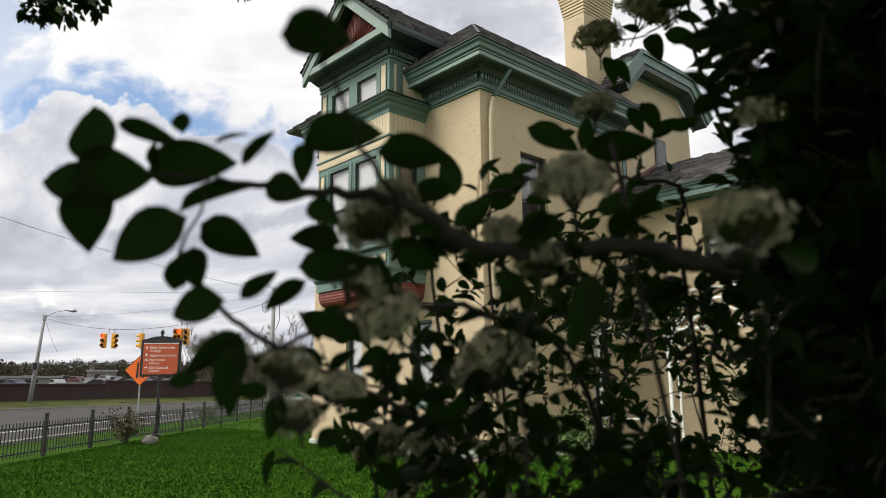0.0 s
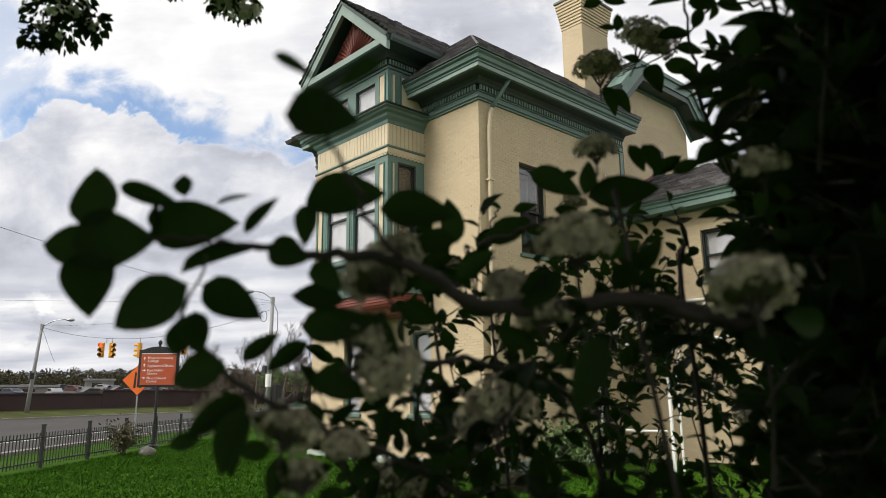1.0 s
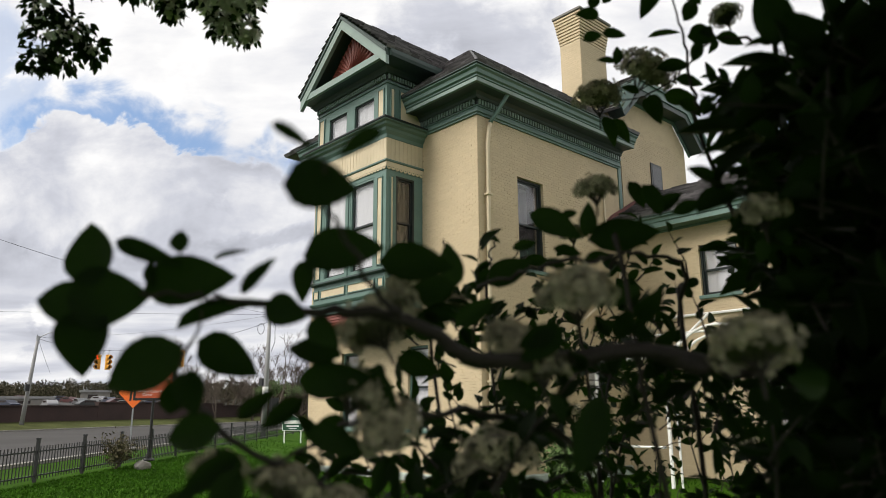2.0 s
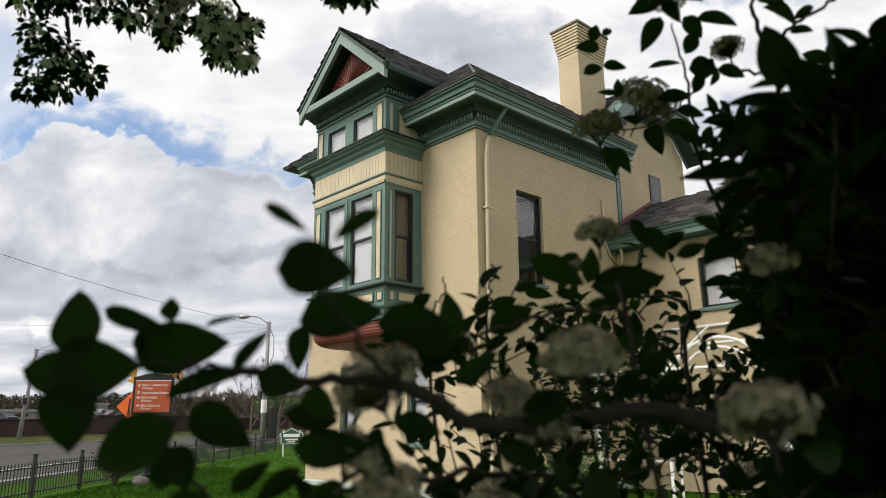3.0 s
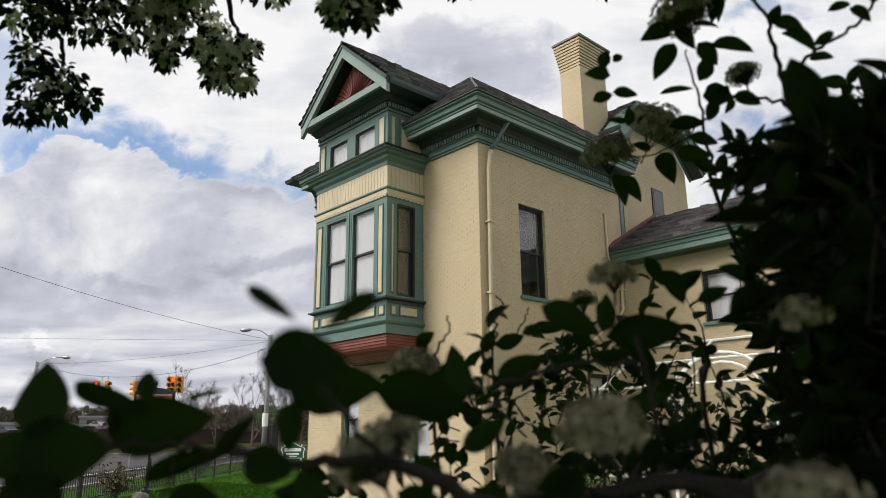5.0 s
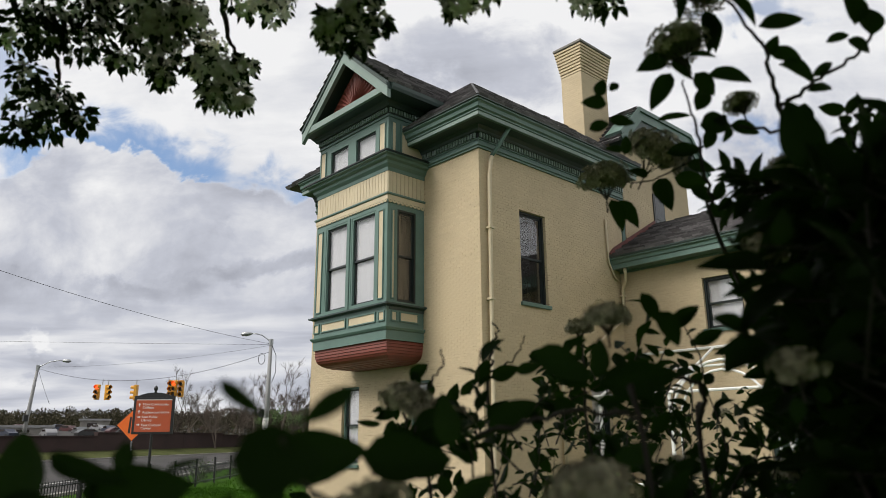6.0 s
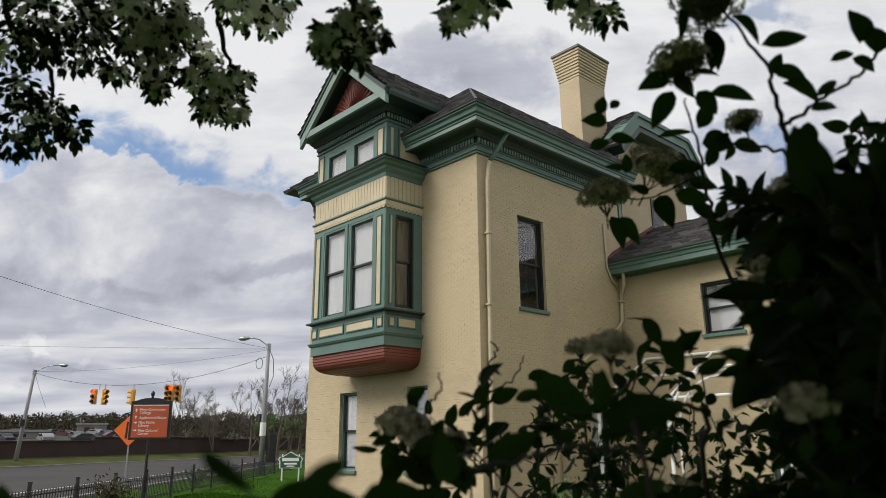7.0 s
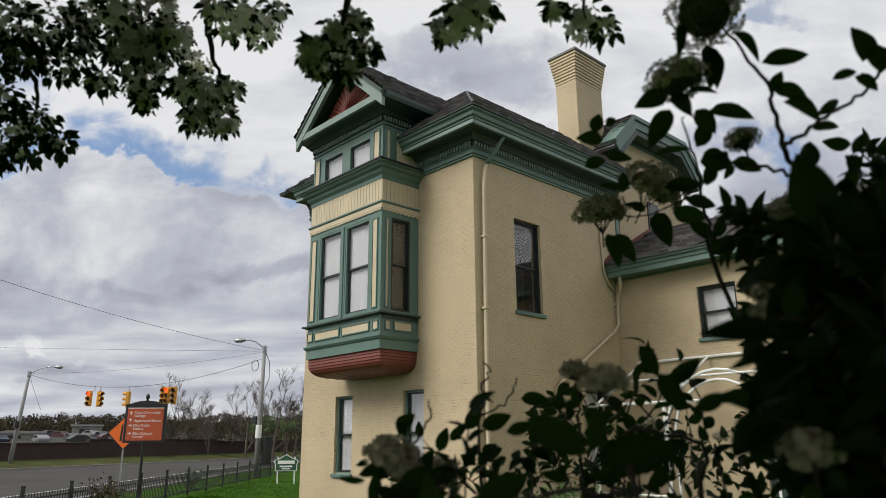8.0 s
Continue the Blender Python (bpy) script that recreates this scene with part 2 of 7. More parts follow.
# added dark sheet behind side panes, standing for the dimness of the rooms
M_DIMSHEET = material("dim_interior_sheet", (0.022, 0.016, 0.013), 0.9, 0.25, 3.0, 0.0, 6, stretch=(4, 4, 0.4))
M_GLASS = glass_material("window_glass")
# inner walls and floor coloured dark: the unlit room put into the colour
M_ROOM = material("room_darkness", (0.12, 0.10, 0.08), 0.9, 0.2, 1.0, 0.05, 20)
M_GRASS = material("lawn_soil", (0.030, 0.074, 0.005), 0.9, 0.35, 0.5, 0.4, 18, spec=0.03)
M_DULLGRASS = material("rough_olive_grass", (0.055, 0.062, 0.022), 0.9, 0.4, 0.4, 0.3, 8, spec=0.05)
M_BLADE = material("grass_blade", (0.030, 0.086, 0.004), 0.8, 0.25, 0.4, 0.0, 5, spec=0.08, per=0.22, island=True)
M_ASPHALT = material("grey_asphalt", (0.048, 0.045, 0.043), 0.85, 0.2, 0.25, 0.2, 40, spec=0.2)
M_CONCRETE = material("kerb_concrete", (0.20, 0.19, 0.17), 0.85, 0.2, 1.0, 0.2, 30)
M_LINE = material("road_paint", (0.6, 0.6, 0.57), 0.7, 0.25, 2.0, 0.05, 30)
M_DIRT = material("bare_soil", (0.16, 0.11, 0.07), 0.95, 0.3, 2.0, 0.5, 25)
M_WALLBRICK = material("dark_red_brick", (0.032, 0.016, 0.014), 0.85, 0.35, 0.5, 0.2, 12)
M_IRON = material("black_iron", (0.012, 0.012, 0.013), 0.45, 0.3, 5, 0.1, 60)
M_GALV = material("grey_concrete_pole", (0.25, 0.25, 0.25), 0.7, 0.15, 2, 0.1, 30, stretch=(1, 1, 0.2))
M_STEEL = material("galvanised_steel", (0.35, 0.36, 0.37), 0.4, 0.15, 4, 0.05, 60, metal=0.7)
M_SIGNORANGE = material("rust_orange_sign_panel", (0.46, 0.082, 0.025), 0.5, 0.1, 1.5, 0.02, 30)
M_HIORANGE = material("work_zone_orange", (0.85, 0.16, 0.015), 0.45, 0.06, 2, 0.02, 30)
M_WHITE = material("white_paint", (0.78, 0.78, 0.76), 0.5, 0.08, 3, 0.06, 40)
M_YELLOW = material("signal_yellow", (0.62, 0.29, 0.02), 0.45, 0.12, 4, 0.04, 40)
M_SIGNALRED = glow_material("lit_red_lens", (1.0, 0.06, 0.01), 3.0)
M_LENSDARK = material("unlit_lens", (0.02, 0.012, 0.01), 0.2, 0.2, 10, 0.0, 40)
M_SIGNGREEN = material("green_sign_board", (0.02, 0.085, 0.045), 0.5, 0.12, 3, 0.03, 40)
M_WIRE = material("black_cable", (0.015, 0.015, 0.016), 0.6, 0.1, 5, 0.0, 40)
M_BARKFAR = material("grey_brown_bark", (0.085, 0.066, 0.052), 0.9, 0.3, 4, 0.3, 40)
M_WOODS = material("budding_far_woods", (0.050, 0.044, 0.030), 0.95, 0.3, 0.08, 0.0, 1.0, spec=0.05, per=0.2, island=True)
M_FARLEAF = material("spring_green_far_leaves", (0.07, 0.12, 0.03), 0.8, 0.3, 0.3, 0.0, 4, per=0.3, island=True)


# ---- building helpers ----
def box(bm, x0, x1, y0, y1, z0, z1):
    v = [bm.verts.new(p) for p in ((x0, y0, z0), (x1, y0, z0), (x1, y1, z0), (x0, y1, z0), (x0, y0, z1), (x1, y0, z1), (x1, y1, z1), (x0, y1, z1))]
    for f in ((3, 2, 1, 0), (4, 5, 6, 7), (0, 1, 5, 4), (1, 2, 6, 5), (2, 3, 7, 6), (3, 0, 4, 7)):
        bm.faces.new([v[i] for i in f])


def boxes(*rows):
    bm = bmesh.new()
    for r in rows:
        box(bm, *r)
    return bm


def chamfer(bm, w):
    bmesh.ops.bevel(bm, geom=bm.edges[:], offset=w, segments=1, affect="EDGES", clamp_overlap=True)
    return bm


def part(name, bm, material_, parent=None, label="", smooth=False):
    me = bpy.data.meshes.new(name)
    bmesh.ops.recalc_face_normals(bm, faces=bm.faces[:])
    bm.to_mesh(me)
    bm.free()
    for m in (material_ if isinstance(material_, (list, tuple)) else [material_]):
        me.materials.append(m)
    if smooth:
        for p in me.polygons:
            p.use_smooth = True
    ob = new(name, me)
    ob.parent = parent
    if label:
        ob["label"] = label
    return ob


def thing(name, label, category, at=None, group="", kind=""):
    ob = new(name)
    ob.empty_display_size = 0.1
    if at is not None:
        ob.matrix_basis = at
    return tagged(ob, label, category, group, kind)


def sweep(bm, path, profile, closed=False):
    """A moulding: profile (out, z) carried along a plan path, mitred; out is to the right of the way."""
    n = len(path)
    rings = []
    for i, p in enumerate(path):
        p = Vector(p)
        d0 = (p - Vector(path[i - 1])).normalized() if i > 0 or closed else None
        d1 = (Vector(path[(i + 1) % n]) - p).normalized() if i < n - 1 or closed else None
        d0, d1 = d0 or d1, d1 or d0
        n0, n1 = Vector((d0.y, -d0.x)), Vector((d1.y, -d1.x))
        m = (n0 + n1) / max(0.2, 1 + n0.dot(n1))
        rings.append([bm.verts.new((p.x + m.x * o, p.y + m.y * o, z)) for o, z in profile])
    k = len(profile)
    for i in range(n if closed else n - 1):
        a, b = rings[i], rings[(i + 1) % n]
        for j in range(k):
            bm.faces.new((a[j], b[j], b[(j + 1) % k], a[(j + 1) % k]))
    if not closed:
        bm.faces.new(rings[0])
        bm.faces.new(rings[-1][::-1])
    return bm


def tube(bm, pts, radii, sides=8, cap=True):
    """A bent round bar through the points."""
    pts = [Vector(p) for p in pts]
    if not isinstance(radii, (list, tuple)):
        radii = [radii] * len(pts)
    rings, side = [], None
    for i, p in enumerate(pts):
        d = (pts[min(i + 1, len(pts) - 1)] - pts[max(i - 1, 0)]).normalized()
        if side is None:
            side = d.orthogonal().normalized()
        side = (side - d * side.dot(d)).normalized()
        other = d.cross(side)
        rings.append([bm.verts.new(p + (side * math.cos(a) + other * math.sin(a)) * radii[i]) for a in (2 * math.pi * k / sides for k in range(sides))])
    for a, b in zip(rings, rings[1:]):
        for k in range(sides):
            bm.faces.new((a[k], a[(k + 1) % sides], b[(k + 1) % sides], b[k]))
    if cap:
        bm.faces.new(rings[0][::-1])
        bm.faces.new(rings[-1])
    return bm


def wall_with_openings(axis, lo, hi, u0, u1, z0, z1, holes):
    """A thick wall: axis 'x' runs along x between y=lo and y=hi; 'y' the other way. holes: (u0, u1, z0, z1)."""
    bm = bmesh.new()
    us = sorted({u0, u1, *(h[0] for h in holes), *(h[1] for h in holes)})
    zs = sorted({z0, z1, *(h[2] for h in holes), *(h[3] for h in holes)})
    solid = {(i, j) for i in range(len(us) - 1) for j in range(len(zs) - 1)
             if not any(h[0] < us[i] + 1e-6 and h[1] > us[i + 1] - 1e-6 and h[2] < zs[j] + 1e-6 and h[3] > zs[j + 1] - 1e-6 for h in holes)}
    got = {}

    def vert(i, j, k):
        if (i, j, k) not in got:
            w = (lo, hi)[k]
            got[i, j, k] = bm.verts.new((us[i], w, zs[j]) if axis == "x" else (w, us[i], zs[j]))
        return got[i, j, k]

    for i, j in solid:
        for k in (0, 1):
            bm.faces.new((vert(i, j, k), vert(i + 1, j, k), vert(i + 1, j + 1, k), vert(i, j + 1, k)))
        for di, dj, a, b in ((-1, 0, (i, j), (i, j + 1)), (1, 0, (i + 1, j), (i + 1, j + 1)), (0, -1, (i, j), (i + 1, j)), (0, 1, (i, j + 1), (i + 1, j + 1))):
            if (i + di, j + dj) not in solid:
                bm.faces.new((vert(*a, 0), vert(*b, 0), vert(*b, 1), vert(*a, 1)))
    return bm


def ground_z(x, y=-12.0):
    far = math.hypot(x - 12, y + 12)
    return -0.013 * max(-150.0, min(40.0, x)) + 0.032 * min(220.0, max(0.0, far - 100))


# ---- ground ----
def build_ground():
    bm = bmesh.new()
    xs = [-4000, -1500, -700, *range(-400, 61, 20), 80, 200, 600, 2000]
    ys = [-2500, -800, *range(-240, 321, 20), 600, 1200, 3000]
    grid = [[bm.verts.new((x, y, ground_z(x, y))) for y in ys] for x in xs]
    for i in range(len(xs) - 1):
        for j in range(len(ys) - 1):
            bm.faces.new((grid[i][j], grid[i + 1][j], grid[i + 1][j + 1], grid[i][j + 1]))
    tagged(part("ground", bm, M_GRASS), "mown green lawn that slopes gently up to the street", "ground", kind="structure")


build_ground()
FD, FN = Vector((-0.732, 0.681)), Vector((-0.681, -0.732))  # along the fence, and across the road
F0 = Vector((-14.0, -2.0))


def street(a, c, z=0.0):
    """A place a metres along the fence and c metres across the road from it."""
    p = F0 + FD * a + FN * c
    return Vector((p.x, p.y, ground_z(p.x, p.y) + z))


def strip(name, a0, a1, c0, c1, z0, z1, mat, label, category, step=10.0, side=street):
    bm = bmesh.new()
    n = max(1, int((a1 - a0) / step))
    rings = []
    for i in range(n + 1):
        a = a0 + (a1 - a0) * i / n
        rings.append([bm.verts.new(side(a, c, z)) for c, z in ((c0, z0), (c1, z0), (c1, z1), (c0, z1))])
    for p, q in zip(rings, rings[1:]):
        for j in range(4):
            bm.faces.new((p[j], p[(j + 1) % 4], q[(j + 1) % 4], q[j]))
    bm.faces.new(rings[0])
    bm.faces.new(rings[-1][::-1])
    return tagged(part(name, bm, mat), label, category, kind="structure")


# the far side of the junction swings away from the fence
KA, KD, KN = Vector((-46.0, -0.5)), Vector((-0.5, 0.866)), Vector((-0.866, -0.5))


def far_side(a, c, z=0.0):
    p = KA + KD * a + KN * c
    return Vector((p.x, p.y, ground_z(p.x, p.y) + z))


def build_road():
    bm = bmesh.new()
    rows = []
    for i in range(41):
        t = i / 40
        p, q = street(-60 + 200 * t, 3.2, 0.012), far_side(-70 + 190 * t, 0.0, 0.012)
        rows.append([bm.verts.new(p.lerp(q, k / 6)) for k in range(7)])
    for r0, r1 in zip(rows, rows[1:]):
        for k in range(6):
            bm.faces.new((r0[k], r1[k], r1[k + 1], r0[k + 1]))
    tagged(part("road", bm, M_ASPHALT), "worn grey asphalt street beyond the fence", "road", kind="structure")


build_road()
strip("kerb_near", -60, 140, 2.9, 3.2, -0.2, 0.10, M_CONCRETE, "pale concrete kerb along the street", "kerb")
strip("kerb_far", -60, 120, 0.0, 0.3, -0.2, 0.12, M_CONCRETE, "pale concrete kerb at the far side of the street", "kerb", side=far_side)
strip_verge = bmesh.new()
rows = [[strip_verge.verts.new(far_side(-60 + 12 * i, c, z)) for c, z in ((0.3, 0.1), (1.5, 0.22), (3.2, 0.45), (5.2, 0.6), (9.0, 0.6), (9.2, -0.2))] for i in range(16)]
for r0, r1 in zip(rows, rows[1:]):
    for k in range(5):
        strip_verge.faces.new((r0[k], r1[k], r1[k + 1], r0[k + 1]))
tagged(part("verge", strip_verge, M_DULLGRASS), "grass bank between the far kerb and the brick wall", "verge", kind="structure")
for c in (6.4,):
    strip("lane_line", -60, 200, c - 0.06, c + 0.06, 0.014, 0.02, M_LINE, "faded white lane line on the asphalt", "road marking")

# ---- house ----
house = thing("house", "cream painted brick house with green trim and a slate roof", "house")
XW, YW = -7.43, 6.3        # far end of the bay front; end of the side wall
TOP = 9.12                 # underside of the frieze
A_WIN = [(-5.71, -4.88, 1.31, 3.42), (-2.69, -1.88, 1.31, 3.42)]
B_WIN = [(1.49, 2.55, 5.33, 7.80)]
BAY_HOLE = (-5.2, -2.3, 5.2, 9.0)
part("wall", wall_with_openings("x", 0.0, 0.35, XW, 0.0, 0.0, TOP + 0.9, [*A_WIN, BAY_HOLE]), M_BRICK, house, "cream painted brick wall with chipped joints")
part("wall", wall_with_openings("y", -0.35, 0.0, 0.352, YW, 0.0, TOP + 0.9, [*B_WIN, (4.2, 5.1, 1.2, 3.5)]), M_BRICK, house, "cream painted brick side wall")
part("wall", boxes((XW, XW + 0.35, 0.352, 7.2, 0, TOP + 0.9), (XW + 0.352, -0.5, 6.9, 7.2, 0, TOP + 0.9)), M_BRICK, house)
part("foundation", sweep(bmesh.new(), [(XW, 0), (0, 0), (0, 5.98)], [(-0.02, -0.3), (0.09, -0.3), (0.09, 0.20), (0.05, 0.24), (-0.02, 0.24)]), M_STONE, house, "grey-green painted foundation course")
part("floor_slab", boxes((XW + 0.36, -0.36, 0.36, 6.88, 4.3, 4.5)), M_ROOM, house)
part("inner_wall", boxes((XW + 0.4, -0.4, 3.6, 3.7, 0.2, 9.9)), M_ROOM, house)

# frieze, dentils and main cornice round the corner
EAVE = [(XW, 0), (0, 0), (0, 6.35)]
part("frieze", sweep(bmesh.new(), EAVE, [(-0.01, TOP), (0.05, TOP), (0.05, TOP + 0.05), (0.09, TOP + 0.06), (0.09, TOP + 0.10), (0.05, TOP + 0.11), (0.05, TOP + 0.20), (0.08, TOP + 0.21), (0.08, TOP + 0.235), (0.04, TOP + 0.24), (0.04, TOP + 0.62), (-0.01, TOP + 0.62)]), M_GREEN, house, "green painted frieze board")


def dentils(path, out, z0, z1, wide, gap, deep):
    bm = bmesh.new()
    for p, q in zip(path, path[1:]):
        p, q = Vector(p), Vector(q)
        d = (q - p).normalized()
        n = Vector((d.y, -d.x))
        count = int((q - p).length / (wide + gap))
        for i in range(count + 1):
            s = p + d * (i * (wide + gap))
            a = s + n * out
            b = s + d * wide + n * (out + deep)
            box(bm, min(a.x, b.x), max(a.x, b.x), min(a.y, b.y), max(a.y, b.y), z0, z1)
    return bm


tagged(part("dentil_band", dentils(EAVE, 0.04, TOP + 0.26, TOP + 0.40, 0.055, 0.05, 0.06), M_GREEN_LIT, house, "row of green dentil blocks, paled as lit"), kind="stuff")
# near-black strip that paints the shade between the dentils
part("dentil_back", sweep(bmesh.new(), EAVE, [(0.03, TOP + 0.245), (0.043, TOP + 0.245), (0.043, TOP + 0.404), (0.03, TOP + 0.404)]), M_BLACKGREEN, house)
# bed moulding in darker green: the shade under the eaves put into colour
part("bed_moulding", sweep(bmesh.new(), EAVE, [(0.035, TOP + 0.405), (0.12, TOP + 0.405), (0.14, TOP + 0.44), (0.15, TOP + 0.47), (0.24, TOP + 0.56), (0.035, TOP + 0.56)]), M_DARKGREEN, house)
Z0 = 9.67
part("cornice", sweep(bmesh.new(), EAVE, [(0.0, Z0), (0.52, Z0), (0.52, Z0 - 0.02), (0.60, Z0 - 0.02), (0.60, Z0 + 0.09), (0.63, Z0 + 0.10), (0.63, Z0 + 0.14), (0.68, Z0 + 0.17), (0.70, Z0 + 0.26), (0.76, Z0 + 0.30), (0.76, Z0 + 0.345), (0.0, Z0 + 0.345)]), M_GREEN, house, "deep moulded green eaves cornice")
# thin pale strip, a painted highlight along the cornice edge
part("fascia", sweep(bmesh.new(), EAVE, [(0.59, Z0 - 0.012), (0.607, Z0 - 0.012), (0.607, Z0 + 0.08), (0.59, Z0 + 0.08)]), M_GREEN_LIT, house, "green fascia strip, paled as a lit edge")
# thin dark sheet under the cornice, painted shade on its underside
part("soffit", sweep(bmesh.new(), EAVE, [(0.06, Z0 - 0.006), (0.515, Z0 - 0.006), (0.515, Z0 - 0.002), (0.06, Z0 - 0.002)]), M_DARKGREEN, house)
part("gutter_lip", sweep(bmesh.new(), EAVE, [(0.62, Z0 + 0.348), (0.80, Z0 + 0.348), (0.80, Z0 + 0.375), (0.62, Z0 + 0.375)]), M_DARKGREEN, house)


# slate roofs: courses of slates, each course proud of the next
def slate_slope(bm, e0, e1, t0, t1, rows, per, lift=0.05, single=None):
    """Slates between the eave line e0-e1 and the top line t0-t1."""
    e0, e1, t0, t1 = map(Vector, (e0, e1, t0, t1))
    up = ((e1 - e0).cross(t0 - e0)).normalized()
    if up.z < 0:
        up = -up
    for r in range(rows):
        f0, f1 = r / rows, min(1.0, (r + 1.25) / rows)
        a, b = e0.lerp(t0, f0), e1.lerp(t1, f0)
        c, d = e1.lerp(t1, f1), e0.lerp(t0, f1)
        n = max(1, int((b - a).length / per))
        for i in range(n):
            s0 = min(1, max(0, (i + (0.5 if r % 2 else 0)) / n))
            s1 = min(1, (i + 1 + (0.5 if r % 2 else 0) - 0.02) / n)
            if r % 2 and i == 0:
                s0 = 0
            j = random.uniform(0.5, 1.3) * lift
            q = [a.lerp(b, s0) + up * (j + lift), a.lerp(b, s1) + up * (j + lift), d.lerp(c, s1) + up * 0.002, d.lerp(c, s0) + up * 0.002]
            base = [a.lerp(b, s0) - up * 0.01, a.lerp(b, s1) - up * 0.01]
            if single and r < 12:
                me = bpy.data.meshes.new("slate")
                me.from_pydata([tuple(p) for p in q + base], [], [(0, 1, 2, 3), (4, 5, 1, 0), (4, 0, 3), (5, 2, 1)])
                me.materials.append(M_SLATEPIECE)
                ob = new("slate", me)
                ob.parent = single
                continue
            v = [bm.verts.new(p) for p in q + base]
            bm.faces.new(v[:4])
            bm.faces.new((v[4], v[5], v[1], v[0]))
    return bm


def roof_block(corners_low, corners_high):
    """The boarding under the slates, closed."""
    bm = bmesh.new()
    lo = [bm.verts.new(p) for p in corners_low]
    hi = [bm.verts.new(p) for p in corners_high]
    n = len(lo)
    bm.faces.new(lo[::-1])
    bm.faces.new(hi)
    for i in range(n):
        bm.faces.new((lo[i], lo[(i + 1) % n], hi[(i + 1) % n], hi[i]))
    return bm


RZ, RT = 10.03, 12.02
low = [(XW - 0.75, -0.75, RZ), (0.75, -0.75, RZ), (0.75, 6.4, RZ), (XW - 0.75, 6.4, RZ)]
high = [(XW + 1.6, 1.45, RT), (-1.62, 1.45, RT), (-1.62, 6.4, RT), (XW + 1.6, 6.4, RT)]
roof = part("roof", roof_block(low, high), M_SLATE, house, "slate hipped roof")
bm = bmesh.new()
slate_slope(bm, low[1], low[2], high[1], high[2], 15, 0.30, single=roof)
slate_slope(bm, low[0], low[1], high[0], high[1], 15, 0.30)
tagged(part("slate_covering", bm, M_SLATE, house, "courses of grey weathered slates"), kind="stuff")
bm = bmesh.new()
tube(bm, [Vector(low[1]) + Vector((0, 0, 0.03)), Vector(high[1]) + Vector((0, 0, 0.04))], 0.05, 6)
tube(bm, [Vector(high[1]) + Vector((0, 0, 0.03)), Vector(high[2]) + Vector((0, 0, 0.03))], 0.06, 6)
tube(bm, [Vector(high[0]) + Vector((0, 0, 0.03)), Vector(high[1]) + Vector((0, 0, 0.03))], 0.06, 6)
part("ridge_cap", bm, M_IRON, house, "dark ridge and hip capping")


# ---- windows ----
def sash_window(parent, axis, plane, u0, u1, z0, z1, face, bars=1, frame_mat=None, sash_mat=None, curtain=True, hung=0.085, cloth=None, sill=True, depth=0.14, name="window", lower_only=False):
    """A sash window in an opening; plane is the wall's outer face, face the outward sign along the other axis."""
    frame_mat, sash_mat = frame_mat or M_GREEN, sash_mat or M_BLACKGREEN

    def bx(bm, a, b, out0, out1, c, d):
        p, q = plane + face * out0, plane + face * out1
        p, q = min(p, q), max(p, q)
        if axis == "x":
            box(bm, a, b, p, q, c, d)
        else:
            box(bm, p, q, a, b, c, d)

    w = 0.055
    bm = bmesh.new()
    for a, b, c, d in ((u0, u0 + w, z0, z1), (u1 - w, u1, z0, z1), (u0 + w, u1 - w, z1 - w, z1), (u0 + w, u1 - w, z0, z0 + w * 0.7)):
        bx(bm, a, b, -depth - 0.07, -depth + 0.05, c, d)
    win = part(name, bm, frame_mat, parent)
    a, b, c, d = u0 + w + 0.002, u1 - w - 0.002, z0 + w * 0.7 + 0.002, z1 - w - 0.002
    mid = (c + d) / 2
    s = 0.042
    spans = [(c, d, -depth)] if not bars else [(c, mid + 0.02, -depth - 0.035), (mid - 0.02, d, -depth)]
    for lo, hi, out in spans:
        bm = bmesh.new()
        for p, q, r, t in ((a, a + s, lo, hi), (b - s, b, lo, hi), (a + s, b - s, hi - s, hi), (a + s, b - s, lo, lo + s * 1.2)):
            bx(bm, p, q, out - 0.03, out + 0.004, r, t)
        part("sash", bm, sash_mat, win, "dark painted sash")
        bm = bmesh.new()
        bx(bm, a + s * 0.6, b - s * 0.6, out - 0.017, out - 0.012, lo + s * 0.6, hi - s * 0.6)
        pane = part("pane", bm, M_GLASS, win, "clear window pane")
        pane.visible_shadow = False
    if curtain:
        bm = bmesh.new()
        n = 26
        back = -depth - hung
        v0 = None
        top, bot = z1 - 0.05, z0 + 0.05
        for i in range(n + 1):
            u = u0 + 0.02 + (u1 - u0 - 0.04) * i / n
            o = plane + face * (back + 0.006 * math.sin(i * 0.9) + 0.004 * math.sin(i * 2.3))
            v = [bm.verts.new((u, o, z) if axis == "x" else (o, u, z)) for z in (bot, top)]
            if v0:
                bm.faces.new((v0[0], v[0], v[1], v0[1]))
            v0 = v
        part("curtain", bm, cloth or M_CURTAIN, win, "added dark sheet for the dim room behind the glass" if cloth else "white lace curtain behind the glass", smooth=True)
    if sill:
        bm = bmesh.new()
        bx(bm, u0 - 0.06, u1 + 0.06, -depth, 0.07, z0 - 0.10, z0 - 0.001)
        part("sill", chamfer(bm, 0.012), M_GREEN, win, "green painted sill")
    return win


for u0, u1, z0, z1 in A_WIN:
    sash_window(house, "x", 0.0, u0, u1, z0, z1, -1)
for u0, u1, z0, z1 in B_WIN:
    sash_window(house, "y", 0.0, u0, u1, z0, z1, 1, frame_mat=M_BLACKGREEN, hung=0.45, cloth=M_DIMSHEET)
sash_window(house, "y", 0.0, 4.2, 5.1, 1.2, 3.5, 1, frame_mat=M_BLACKGREEN)

